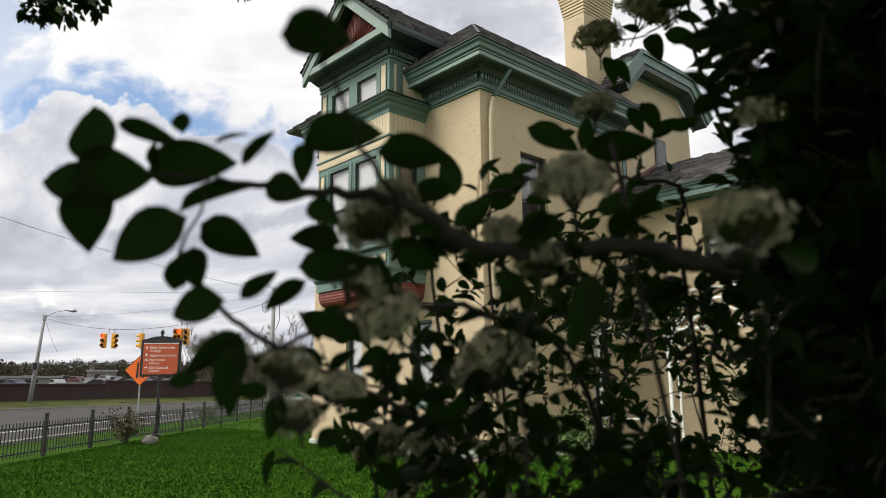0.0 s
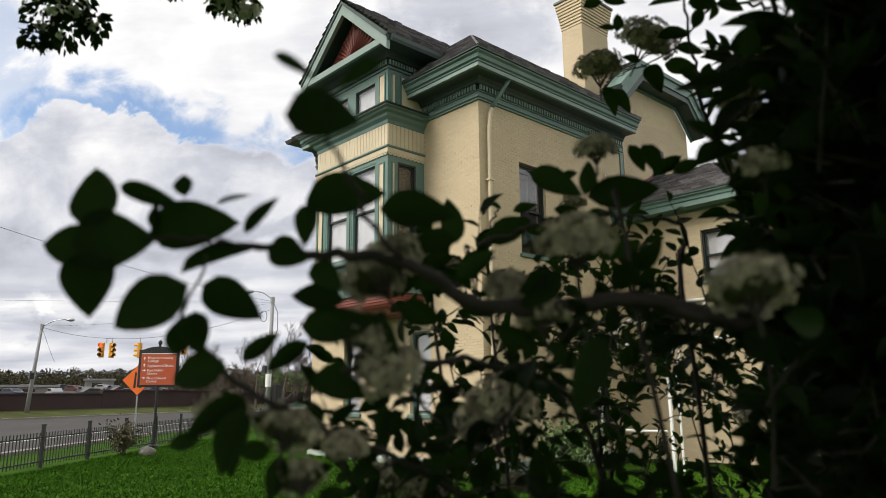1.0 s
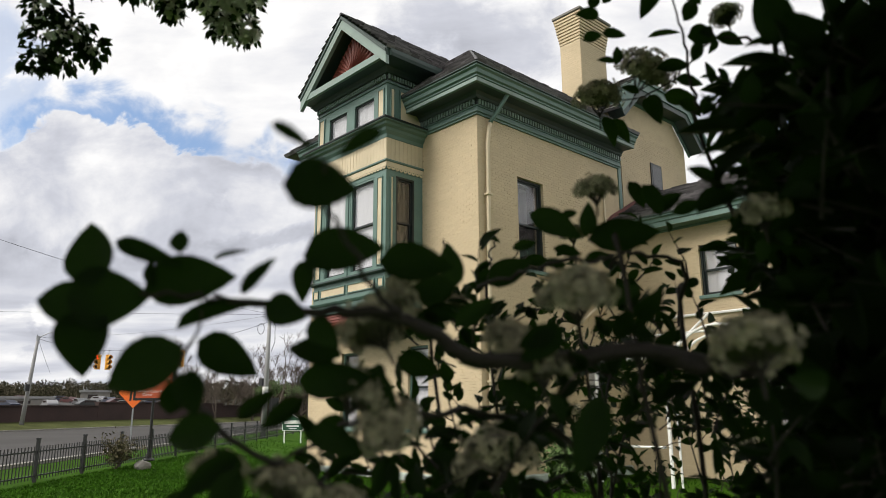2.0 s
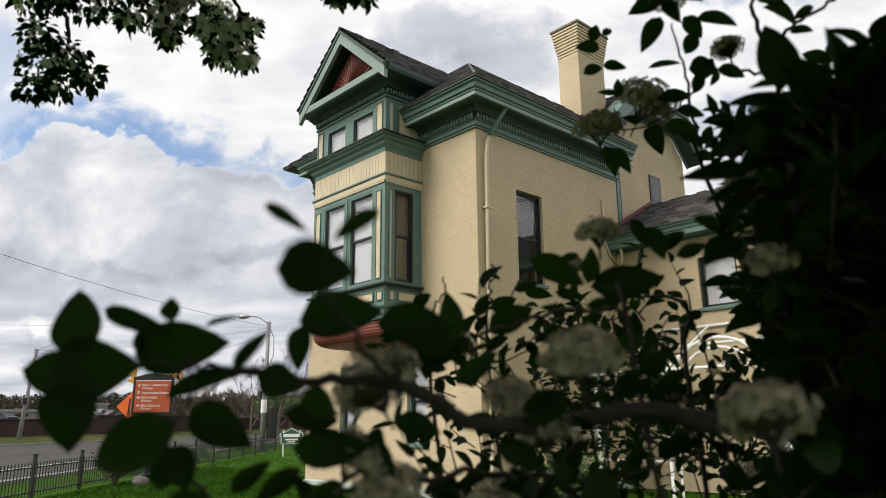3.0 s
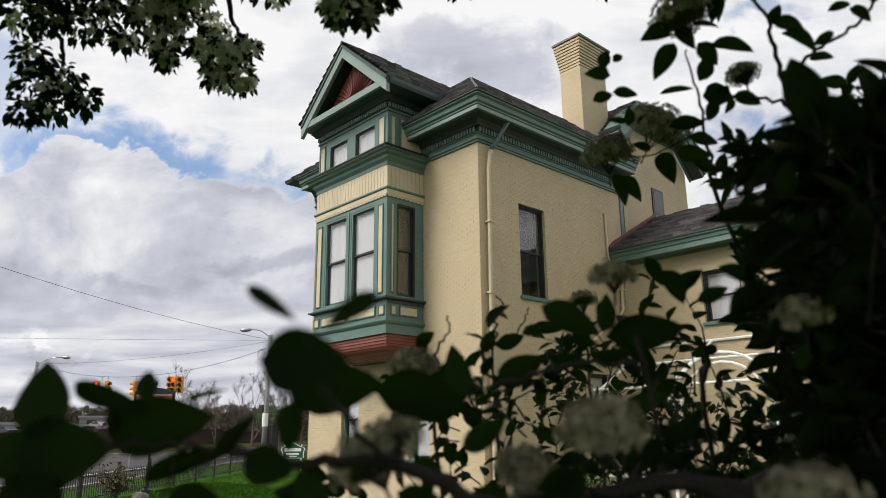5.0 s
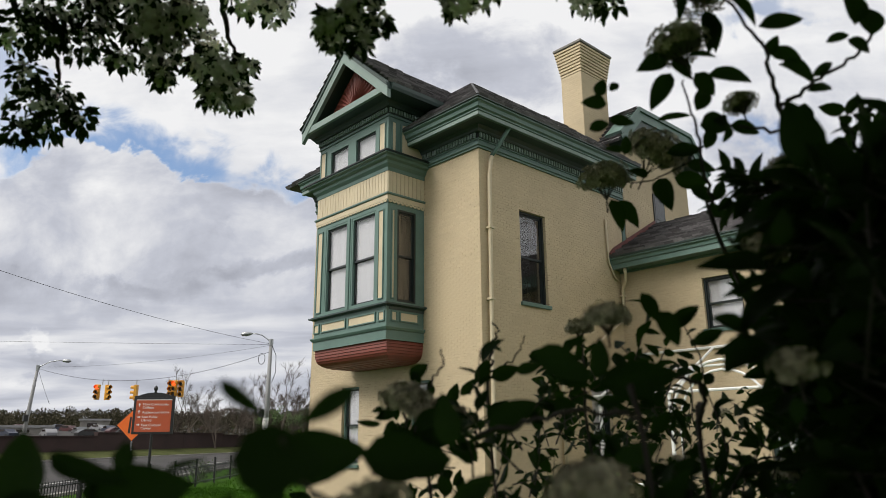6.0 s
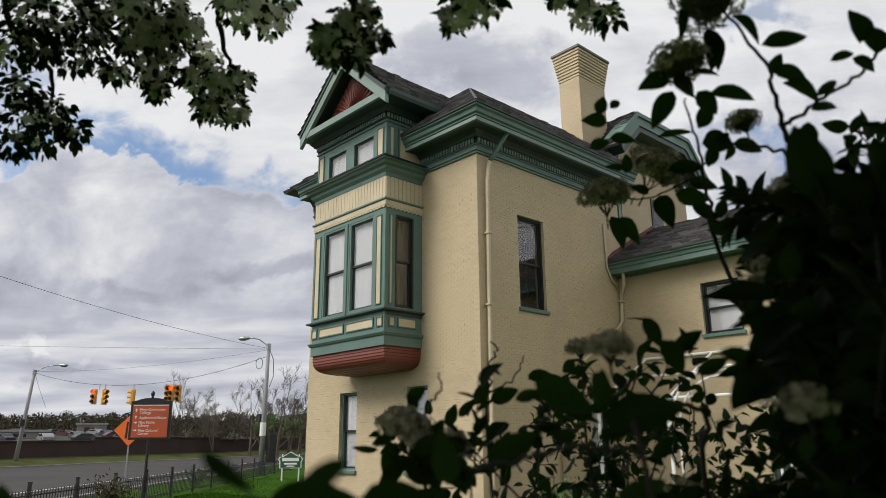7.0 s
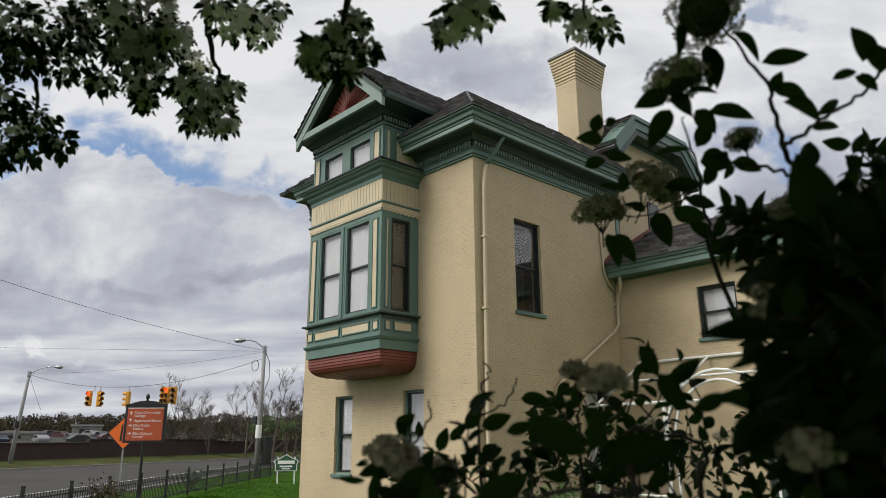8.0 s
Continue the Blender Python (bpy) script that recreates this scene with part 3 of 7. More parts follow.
# ---- bay window ----
BX0, BX1, BY = -5.42, -2.10, -1.25
bay = part("bay_window", boxes((BX0, BX1, BY + 0.10, -0.002, 5.12, 5.20)), M_DARKGREEN, house, "two-storey projecting green and cream timber bay")
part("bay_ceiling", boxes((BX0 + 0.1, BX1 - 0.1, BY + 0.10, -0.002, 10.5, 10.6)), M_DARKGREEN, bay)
BAYP = [(BX0, 0.0), (BX0, BY), (BX1, BY), (BX1, 0.0)]


def bay_mould(name, prof, mat, label=""):
    # the outline turns the corners with its outer side to the right
    return part(name, sweep(bmesh.new(), BAYP, prof), mat, bay, label)


# curved red apron under the bay
zr, za = 4.36, 3.84
bm = bmesh.new()
rings = []
for k in range(11):
    t = k / 10
    ins = 0.04 + 0.55 * (1 - math.cos(t * math.pi / 2)) ** 1.7
    z = zr - (zr - za) * math.sin(t * math.pi / 2)
    for dz, di in ((0.0, 0.0), (-0.012, 0.016)):
        rings.append([bm.verts.new((x, y, z + dz)) for x, y in ((BX0 + ins + di, 0.0), (BX0 + ins + di, BY + ins * 1.25 + di), (BX1 - ins - di, BY + ins * 1.25 + di), (BX1 - ins - di, 0.0))])
for a, b in zip(rings, rings[1:]):
    for j in range(3):
        bm.faces.new((a[j], a[j + 1], b[j + 1], b[j]))
bm.faces.new(rings[-1])
part("apron", bm, M_RED, bay, "curved red-brown boarded underside")
bay_mould("lower_band", [(-0.1, zr), (-0.01, zr), (-0.01, 4.60), (0.02, 4.61), (0.06, 4.67), (0.06, 4.70), (-0.1, 4.70)], M_GREEN, "green skirting band")
bay_mould("panel_board", [(-0.1, 4.702), (-0.02, 4.702), (-0.02, 5.20), (-0.1, 5.20)], M_GREEN)
bay_mould("ledge", [(-0.1, 5.203), (0.02, 5.203), (0.04, 5.215), (0.11, 5.235), (0.11, 5.275), (-0.1, 5.29)], M_DARKGREEN, "projecting sill ledge")


def raised(name, u0, u1, z0, z1, mat, side="front", out=0.012, frame_w=0.03):
    """A cream panel with a raised green edge on the bay."""
    for nm, rows, mt in (("panel_field", ((u0, u1, z0, z1),), mat), ("panel_edge", ((u0 - frame_w, u0, z0 - frame_w, z1 + frame_w), (u1, u1 + frame_w, z0 - frame_w, z1 + frame_w), (u0, u1, z1, z1 + frame_w), (u0, u1, z0 - frame_w, z0)), M_GREEN)):
        bm = bmesh.new()
        o = out if nm == "panel_field" else out + 0.02
        for a, b, c, d in rows:
            if side == "front":
                box(bm, a, b, BY - o + 0.02, BY + 0.06, c, d)
            else:
                box(bm, BX1 - 0.06, BX1 + o - 0.02, a, b, c, d)
        part(nm, bm, mt, bay)


for u0, u1 in ((-5.36, -5.15), (-5.00, -3.88), (-3.72, -2.58), (-2.40, -2.21)):
    raised("panel", u0, u1, 4.86, 5.06, M_CREAM)
raised("panel", -1.06, -0.93, 4.86, 5.06, M_CREAM, "side")
raised("panel", -0.78, -0.22, 4.86, 5.06, M_CREAM, "side")

# main window stage of the bay
WZ0, WZ1 = 5.29, 7.93
FW = [(-4.92, -3.87), (-3.67, -2.60)]
bm = bmesh.new()
for a, b, c, d in ((BX0, -4.92, WZ0, WZ1), (-3.87, -3.67, WZ0, WZ1), (-2.60, BX1 - 0.12, WZ0, WZ1), (-4.92, -3.87, 7.82, WZ1), (-3.67, -2.60, 7.82, WZ1), (-4.92, -3.87, WZ0, 5.36), (-3.67, -2.60, WZ0, 5.36)):
    box(bm, a, b, BY, BY + 0.12, c, d)
part("front_frame", bm, M_GREEN, bay, "green timber window stage")
bm = bmesh.new()
for a, b, c, d in ((BY, -0.92, WZ0, WZ1), (-0.29, 0.0, WZ0, WZ1), (-0.92, -0.29, 7.80, WZ1), (-0.92, -0.29, WZ0, 5.34)):
    box(bm, BX1 - 0.12, BX1, a, b, c, d)
part("side_frame", bm, M_GREEN, bay)
part("side_frame", boxes((BX0, BX0 + 0.12, BY + 0.12, 0.0, WZ0, WZ1)), M_GREEN, bay)
for u0, u1 in FW:
    sash_window(bay, "x", BY, u0, u1, 5.36, 7.82, -1, sill=False, depth=0.06, name="bay_sash")
sash_window(bay, "y", BX1, -0.92, -0.29, 5.34, 7.80, 1, sill=False, depth=0.06, frame_mat=M_BLACKGREEN, name="bay_sash", cloth=M_DIMSHEET)
for u0, u1 in ((-5.30, -5.09), (-2.44, -2.26)):
    raised("panel", u0, u1, 5.42, 7.74, M_CREAM, frame_w=0.025, out=0.03)
raised("panel", -1.10, -1.03, 5.42, 7.74, M_CREAM, "side", frame_w=0.025, out=0.03)
for xx in (-3.77,):
    part("mullion", chamfer(boxes((xx - 0.035, xx + 0.035, BY - 0.03, BY + 0.002, 5.31, 7.86)), 0.01), M_GREEN, bay)
# scalloped valance
bm = bmesh.new()


def scallops(bm, p, q, n, z, r, nrm):
    p, q = Vector(p), Vector(q)
    for i in range(n):
        c = p.lerp(q, (i + 0.5) / n)
        d = (q - p).normalized()
        for s in range(8):
            a0, a1 = math.pi + math.pi * s / 8, math.pi + math.pi * (s + 1) / 8
            for r0, r1, off in ((r * 0.36, r, 0.03),):
                pts = [(r0, a0), (r1, a0), (r1, a1), (r0, a1)]
                f = [bm.verts.new((c.x + d.x * rr * math.cos(aa) + nrm[0] * off, c.y + d.y * rr * math.cos(aa) + nrm[1] * off, z + rr * math.sin(aa) * 1.15)) for rr, aa in pts]
                g = [bm.verts.new((v.co.x - nrm[0] * 0.025, v.co.y - nrm[1] * 0.025, v.co.z)) for v in f]
                bm.faces.new(f)
                for k in range(4):
                    bm.faces.new((f[k], g[k], g[(k + 1) % 4], f[(k + 1) % 4]))


scallops(bm, (BX0, BY), (BX1, BY), 26, 8.0, 0.062, (0, -1))
scallops(bm, (BX1, BY), (BX1, 0.0), 9, 8.0, 0.068, (1, 0))
part("valance", bm, M_CREAM, bay, "cream scalloped valance with pierced drops")
bay_mould("valance_board", [(-0.1, 7.935), (0.015, 7.935), (0.015, 8.13), (-0.1, 8.13)], M_GREEN)
bay_mould("valance_face", [(0.016, 8.0), (0.032, 8.0), (0.032, 8.13), (0.016, 8.13)], M_CREAM)
bay_mould("belt", [(-0.1, 8.132), (0.05, 8.132), (0.065, 8.15), (0.065, 8.185), (0.04, 8.20), (-0.1, 8.20)], M_GREEN, "slim green belt moulding")
# vertical boarding
def boards(u0, u1, n, side):
    w = (u1 - u0) / n
    for i in range(n):
        a, b = u0 + i * w + 0.004, u0 + (i + 1) * w - 0.004
        bm = boxes((a, b, BY - 0.012, BY + 0.02, 8.202, 8.80) if side == "front" else (BX1 - 0.02, BX1 + 0.012, a, b, 8.202, 8.80))
        part("board", chamfer(bm, 0.006), M_CREAM, bay)


bay_mould("boarding_back", [(-0.1, 8.202), (-0.021, 8.202), (-0.021, 8.80), (-0.1, 8.80)], M_CREAM)
boards(BX0, BX1, 25, "front")
boards(BY, 0.0, 9, "side")
bay_mould("mid_cornice", [(-0.1, 8.802), (0.02, 8.802), (0.03, 8.90), (0.10, 8.98), (0.12, 9.05), (0.20, 9.09), (0.22, 9.15), (0.30, 9.17), (0.30, 9.20), (-0.1, 9.30)], M_GREEN, "green moulded cornice between the bay storeys")
bay_mould("mid_cornice_lip", [(0.10, 9.232), (0.33, 9.205), (0.33, 9.245), (0.10, 9.275)], M_BLACKGREEN, "near-black drip edge")
# attic stage
UZ0, UZ1 = 9.30, 10.36
UW = [(-4.87, -3.90), (-3.62, -2.62)]
bm = bmesh.new()
for a, b, c, d in ((BX0 + 0.02, -4.87, UZ0, UZ1), (-3.90, -3.62, UZ0, UZ1), (-2.62, BX1 - 0.12, UZ0, UZ1), (-4.87, -3.90, 10.18, UZ1), (-3.62, -2.62, 10.18, UZ1), (-4.87, -3.90, UZ0, 9.36), (-3.62, -2.62, UZ0, 9.36)):
    box(bm, a, b, BY, BY + 0.12, c, d)
part("attic_frame", bm, M_GREEN, bay, "green attic window stage")
part("attic_side", boxes((BX1 - 0.12, BX1 - 0.01, BY, 0.0, UZ0, UZ1)), M_GREEN, bay)
part("attic_side", boxes((BX0 + 0.02, BX0 + 0.12, BY + 0.12, 0.0, UZ0, UZ1)), M_GREEN, bay)
for u0, u1 in UW:
    sash_window(bay, "x", BY, u0, u1, 9.36, 10.18, -1, bars=0, sill=False, depth=0.05, name="attic_sash")
for u0, u1 in ((-5.30, -5.08), (-2.46, -2.24)):
    raised("panel", u0, u1, 9.40, 10.22, M_CREAM, frame_w=0.03, out=0.03)
raised("panel", -1.12, -1.02, 9.40, 10.22, M_CREAM, "side", frame_w=0.03, out=0.03)
raised("panel", -0.80, -0.06, 9.40, 10.22, M_CREAM, "side", frame_w=0.04, out=0.03)
bay_mould("attic_frieze", [(-0.1, UZ1 + 0.002), (0.03, UZ1 + 0.002), (0.03, 10.40), (0.01, 10.41), (0.01, 10.74), (-0.1, 10.74)], M_GREEN)
part("attic_dentil_band", dentils(BAYP[1:], 0.012, 10.47, 10.60, 0.05, 0.045, 0.055), M_GREEN_LIT, bay, "row of small green dentil blocks, paled as lit")
# the same painted shade behind the attic dentils
bay_mould("attic_dentil_back", [(0.0, 10.44), (0.0125, 10.44), (0.0125, 10.615), (0.0, 10.615)], M_BLACKGREEN)
# darker green here paints the shade below the attic eaves
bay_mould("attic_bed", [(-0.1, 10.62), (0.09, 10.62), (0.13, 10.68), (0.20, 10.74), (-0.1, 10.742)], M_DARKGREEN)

# gable over the bay
GX, GE, GY = -3.52, 2.05, -1.80
GZ, GP = 10.80, 12.74
bm = bmesh.new()
for s in (-1, 1):
    for y0, y1 in ((GY, 0.6),):
        prof = [(0.0, GP - 0.28), (s * GE, GZ - 0.06), (s * (GE + 0.02), GZ + 0.14), (0.0, GP)]
        v = [[bm.verts.new((GX + p[0], y, p[1])) for p in prof] for y in (GY, 2.3)]
        for k in range(4):
            bm.faces.new((v[0][k], v[0][(k + 1) % 4], v[1][(k + 1) % 4], v[1][k]))
        bm.faces.new(v[0])
        bm.faces.new(v[1][::-1])
part("gable_roof_boarding", bm, M_DARKGREEN, bay)
bm = bmesh.new()
for s in (-1, 1):
    e0, e1 = Vector((GX + s * (GE + 0.06), GY - 0.05, GZ + 0.13)), Vector((GX + s * (GE + 0.06), 1.2, GZ + 0.13))
    t0, t1 = Vector((GX, GY - 0.05, GP + 0.03)), Vector((GX, 2.3, GP + 0.03))
    slate_slope(bm, e0, e1, t0, t1, 12, 0.26)
tagged(part("gable_slate_covering", bm, M_SLATE, bay, "grey slates on the gable roof"), kind="stuff")
part("gable_ridge", tube(bmesh.new(), [(GX, GY - 0.06, GP + 0.05), (GX, 2.3, GP + 0.05)], 0.05, 6), M_IRON, bay)


def rake(bm, inner, outer, y0, y1):
    """A board along both slopes of the gable, between two depths below the roof line."""
    for s in (-1, 1):
        prof = [(0, GP - outer), (s * GE, GZ + 0.12 - outer), (s * GE, GZ + 0.12 - inner), (0, GP - inner)]
        a = [bm.verts.new((GX + p, y0, z)) for p, z in prof]
        b = [bm.verts.new((GX + p, y1, z)) for p, z in prof]
        bm.faces.new(a)
        bm.faces.new(b[::-1])
        for k in range(4):
            bm.faces.new((a[k], b[k], b[(k + 1) % 4], a[(k + 1) % 4]))
    return bm


part("rake_board", rake(bmesh.new(), 0.002, 0.10, GY - 0.04, GY + 0.10), M_DARKGREEN, bay)
part("rake_board", rake(bmesh.new(), 0.102, 0.42, GY - 0.01, GY + 0.10), M_GREEN_LIT, bay, "broad green bargeboard, paled as lit")
# tie across the foot, with the soffit behind it painted dark as shade
part("gable_tie", boxes((GX - GE + 0.03, GX + GE - 0.03, GY + 0.004, GY + 0.092, GZ - 0.055, GZ + 0.13)), M_GREEN_LIT, bay, "green tie board, paled as lit")
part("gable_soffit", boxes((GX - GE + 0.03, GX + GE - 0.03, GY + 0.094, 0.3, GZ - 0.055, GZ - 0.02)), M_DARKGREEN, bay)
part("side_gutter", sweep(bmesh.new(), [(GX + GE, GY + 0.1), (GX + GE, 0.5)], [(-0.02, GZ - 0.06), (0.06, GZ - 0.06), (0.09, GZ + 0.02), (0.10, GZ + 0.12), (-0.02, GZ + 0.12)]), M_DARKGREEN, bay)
# back of the gable recess, its shade painted in as dark green
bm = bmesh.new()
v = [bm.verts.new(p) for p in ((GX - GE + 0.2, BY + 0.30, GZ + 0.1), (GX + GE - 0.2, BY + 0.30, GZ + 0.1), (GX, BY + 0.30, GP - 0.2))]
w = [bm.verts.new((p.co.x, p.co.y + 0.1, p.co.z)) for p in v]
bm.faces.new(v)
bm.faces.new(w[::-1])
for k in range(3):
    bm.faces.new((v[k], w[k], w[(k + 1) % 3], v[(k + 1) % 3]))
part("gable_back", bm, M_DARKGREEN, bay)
# carved red sunburst
bm = bmesh.new()
SX, SZ, SYY = GX, GZ + 0.20, GY + 0.40
hw, hh = 1.36, 1.24
tri = [(SX - hw, SZ), (SX + hw, SZ), (SX, SZ + hh)]
v = [bm.verts.new((x, SYY, z)) for x, z in tri]
w = [bm.verts.new((x, SYY + 0.1, z)) for x, z in tri]
bm.faces.new(v)
bm.faces.new(w[::-1])
for k in range(3):
    bm.faces.new((v[k], w[k], w[(k + 1) % 3], v[(k + 1) % 3]))
part("sunburst_field", bm, M_RED, bay, "red-brown carved gable panel")
for k in range(17):
    a = math.pi * (k + 0.5) / 17
    # length of the ray until it meets the slope
    ln = 1.0 / (abs(math.cos(a)) / hw + math.sin(a) / hh) * 0.93
    bm = bmesh.new()
    d, n = Vector((math.cos(a), math.sin(a))), Vector((-math.sin(a), math.cos(a)))
    prof = []
    for r, wd in ((0.16, 0.010), (ln * 0.85, ln * 0.055), (ln, 0.012)):
        prof.append((d * r - n * wd, d * r + n * wd, d * r))
    rows = []
    for l, r_, c in prof:
        rows.append([bm.verts.new((SX + l.x, SYY - 0.002, SZ + 0.06 + l.y)), bm.verts.new((SX + c.x, SYY - 0.045, SZ + 0.06 + c.y)), bm.verts.new((SX + r_.x, SYY - 0.002, SZ + 0.06 + r_.y))])
    for p, q in zip(rows, rows[1:]):
        bm.faces.new((p[0], p[1], q[1], q[0]))
        bm.faces.new((p[1], p[2], q[2], q[1]))
    part("sunburst_ray", bm, M_RED, bay)
bm = bmesh.new()
tube(bm, [(SX + 0.17 * math.cos(a), SYY - 0.02, SZ + 0.05 + 0.17 * math.sin(a)) for a in (math.pi * k / 10 for k in range(11))], 0.03, 6)
part("sunburst_hub", bm, M_RED, bay)
part("panel_rim", boxes((SX - hw - 0.08, SX + hw + 0.08, SYY - 0.06, SYY, SZ - 0.07, SZ)), M_RED, bay)

# ---- chimney ----
CX0, CX1, CY0, CY1 = -1.62, -0.80, 5.80, 7.25
chim = part("chimney", boxes((CX0, CX1, CY0, CY1, 10.0, 13.80)), M_BRICK, house, "tall cream painted brick chimney with corbelled cap")
for i in range(9):
    o = 0.016 * (i + 1)
    z = 13.80 + i * 0.108
    part("corbel_course", chamfer(boxes((CX0 - o, CX1 + o, CY0 - o, CY1 + o, z + 0.008, z + 0.095)), 0.008), M_BRICK, chim)
    part("corbel_joint", boxes((CX0 - o + 0.03, CX1 + o - 0.03, CY0 - o + 0.03, CY1 + o - 0.03, z + 0.0955, z + 0.1155)), M_BRICK, chim)
part("cap_slab", chamfer(boxes((CX0 - 0.18, CX1 + 0.18, CY0 - 0.18, CY1 + 0.18, 14.775, 14.87)), 0.015), M_CONCRETE, chim, "weathered cap slab")
part("flashing", boxes((CX0 - 0.03, CX1 + 0.03, CY0 - 0.03, CY1 + 0.03, 10.2, 11.36)), M_REDFLASH, chim, "rust-red flashing at the roof")

# ---- clipped gable behind ----
rear = part("rear_block", boxes((-4.5, -0.5, 7.3, 11.6, 0.0, 11.0)), M_BRICK, house, "cream brick rear block with a clipped gable")
bm = bmesh.new()
prof = [(7.3, 11.001), (11.6, 11.001), (11.6, 11.30), (10.85, 12.05), (8.05, 12.05), (7.3, 11.30)]
a = [bm.verts.new((-0.5, y, z)) for y, z in prof]
b = [bm.verts.new((-4.5, y, z)) for y, z in prof]
bm.faces.new(a)
bm.faces.new(b[::-1])
for k in range(6):
    bm.faces.new((a[k], b[k], b[(k + 1) % 6], a[(k + 1) % 6]))
part("gable_wall", bm, M_BRICK, rear)
for lo_, hi_, x0_, x1_, mt in ((0.0, 0.30, -0.5, -0.44, M_GREEN), (0.10, 0.42, -0.5, 0.02, M_DARKGREEN), (0.30, 0.66, -0.02, 0.06, M_GREEN), (0.60, 0.74, -0.5, 0.12, M_GREEN)):
    line = [(6.98, 11.02), (8.05 - 0.02, 12.05), (10.85 + 0.02, 12.05), (11.92, 11.02)]
    bm = bmesh.new()
    rows = []
    for (y, z), (ny, nz) in zip(line, ((-0.7, 0.7), (-0.41, 1.0), (0.41, 1.0), (0.7, 0.7))):
        rows.append([bm.verts.new((x, y + ny * o, z + nz * o)) for x, o in ((x0_, lo_), (x1_, lo_), (x1_, hi_), (x0_, hi_))])
    for p, q in zip(rows, rows[1:]):
        for k in range(4):
            bm.faces.new((p[k], p[(k + 1) % 4], q[(k + 1) % 4], q[k]))
    bm.faces.new(rows[0][::-1])
    bm.faces.new(rows[-1])
    part("gable_cornice", bm, mt, rear, "heavy green cornice along the clipped gable" if mt is M_GREEN else "")
bm = bmesh.new()
slate_slope(bm, (-4.5, 6.4, 11.2), (0.1, 6.4, 11.2), (-4.5, 7.75, 12.82), (0.1, 7.75, 12.82), 10, 0.28)
tagged(part("rear_slate_covering", bm, M_SLATE, rear), kind="stuff")
part("rear_roof", boxes((-4.5, -0.52, 7.9, 11.0, 12.06, 12.55)), M_SLATE, rear)
part("rear_window", boxes((-0.52, -0.46, 9.10, 9.80, 8.2, 10.15)), M_BLACKGREEN, rear)
part("rear_window_pane", boxes((-0.465, -0.455, 9.18, 9.72, 9.25, 10.07), (-0.465, -0.455, 9.18, 9.72, 8.3, 9.2)), material("dark_reflecting_pane", (0.03, 0.035, 0.04), 0.05, 0.1, 2, 0.0, 10), rear)
part("corner_strip", boxes((-0.5, -0.02, 6.31, 6.37, 7.6, 10.0), (-0.1, 0.04, 6.25, 6.40, 7.3, 9.9)), M_GREEN, house, "green corner board")

# ---- rear wing ----
WG = (2.56, 3.64, 4.76, 6.16)
wing = part("wing", wall_with_openings("x", 6.0, 6.35, 0.002, 12.0, 0.0, 7.2, [WG, (6.5, 7.5, 4.76, 6.16), (3.9, 5.0, 0.1, 2.5)]), M_BRICK, house, "cream brick rear wing")
sash_window(house, "x", 6.0, *WG, -1, frame_mat=M_BLACKGREEN)
sash_window(house, "x", 6.0, 6.5, 7.5, 4.76, 6.16, -1, frame_mat=M_BLACKGREEN)
part("wing_back", boxes((0.002, 12.0, 10.5, 10.8, 0, 7.2), (11.65, 12.0, 6.352, 10.498, 0, 7.2), (0.1, 11.6, 8.5, 8.6, 0, 7.1)), M_BRICK, wing)
part("wing_door", chamfer(boxes((3.9, 5.0, 6.12, 6.2, 0.1, 2.5)), 0.01), M_DARKGREEN, wing, "dark green door")
WE = [(0.03, 6.0), (12.1, 6.0)]
part("wing_cornice", sweep(bmesh.new(), WE, [(0.0, 6.72), (0.06, 6.72), (0.06, 6.78), (0.42, 6.80), (0.42, 6.77), (0.48, 6.77), (0.48, 6.92), (0.51, 6.93), (0.53, 7.02), (0.58, 7.05), (0.58, 7.10), (0.0, 7.10)]), M_GREEN, wing, "green eaves cornice on the wing")
part("wing_gutter_lip", sweep(bmesh.new(), WE, [(0.46, 7.103), (0.62, 7.103), (0.62, 7.14), (0.46, 7.14)]), M_DARKGREEN, wing)
wl = [(0.03, 5.42, 7.13), (12.3, 5.42, 7.13), (12.3, 8.3, 8.72), (0.03, 8.3, 8.72)]
part("wing_roof", roof_block([(0.03, 5.45, 7.105), (12.2, 5.45, 7.105), (12.2, 11, 7.105), (0.03, 11, 7.105)], [(0.03, 5.42, 7.14), (12.3, 5.42, 7.14), (12.3, 8.3, 8.70), (0.03, 8.3, 8.70)]), M_SLATE, wing)
tagged(part("wing_slate_covering", slate_slope(bmesh.new(), wl[0], wl[1], wl[3], wl[2], 16, 0.3), M_SLATE, wing, "grey slate wing roof"), kind="stuff")
bm = bmesh.new()
v = [[bm.verts.new((x, y, z)) for y, z in ((5.5, 7.15), (8.2, 8.64), (8.2, 8.86), (5.72, 7.5), (5.5, 7.3))] for x in (0.004, 0.06)]
bm.faces.new(v[0])
bm.faces.new(v[1][::-1])
for k in range(5):
    bm.faces.new((v[0][k], v[1][k], v[1][(k + 1) % 5], v[0][(k + 1) % 5]))
part("slope_flashing", bm, M_REDFLASH, wing, "rust-red flashing where the wing roof meets the wall")

# ---- downpipes ----
def downpipe(pts, r, label, mats=None, straps=()):
    p = part("downpipe", tube(bmesh.new(), pts, r, 8), mats or M_CREAM, house, label, smooth=True)
    for s in straps:
        part("pipe_strap", boxes((s[0] - r * 1.4, s[0] + r * 1.4, s[1] - r * 1.4, s[1] + r * 1.4, s[2], s[2] + 0.05)), M_CREAM, p)
    return p


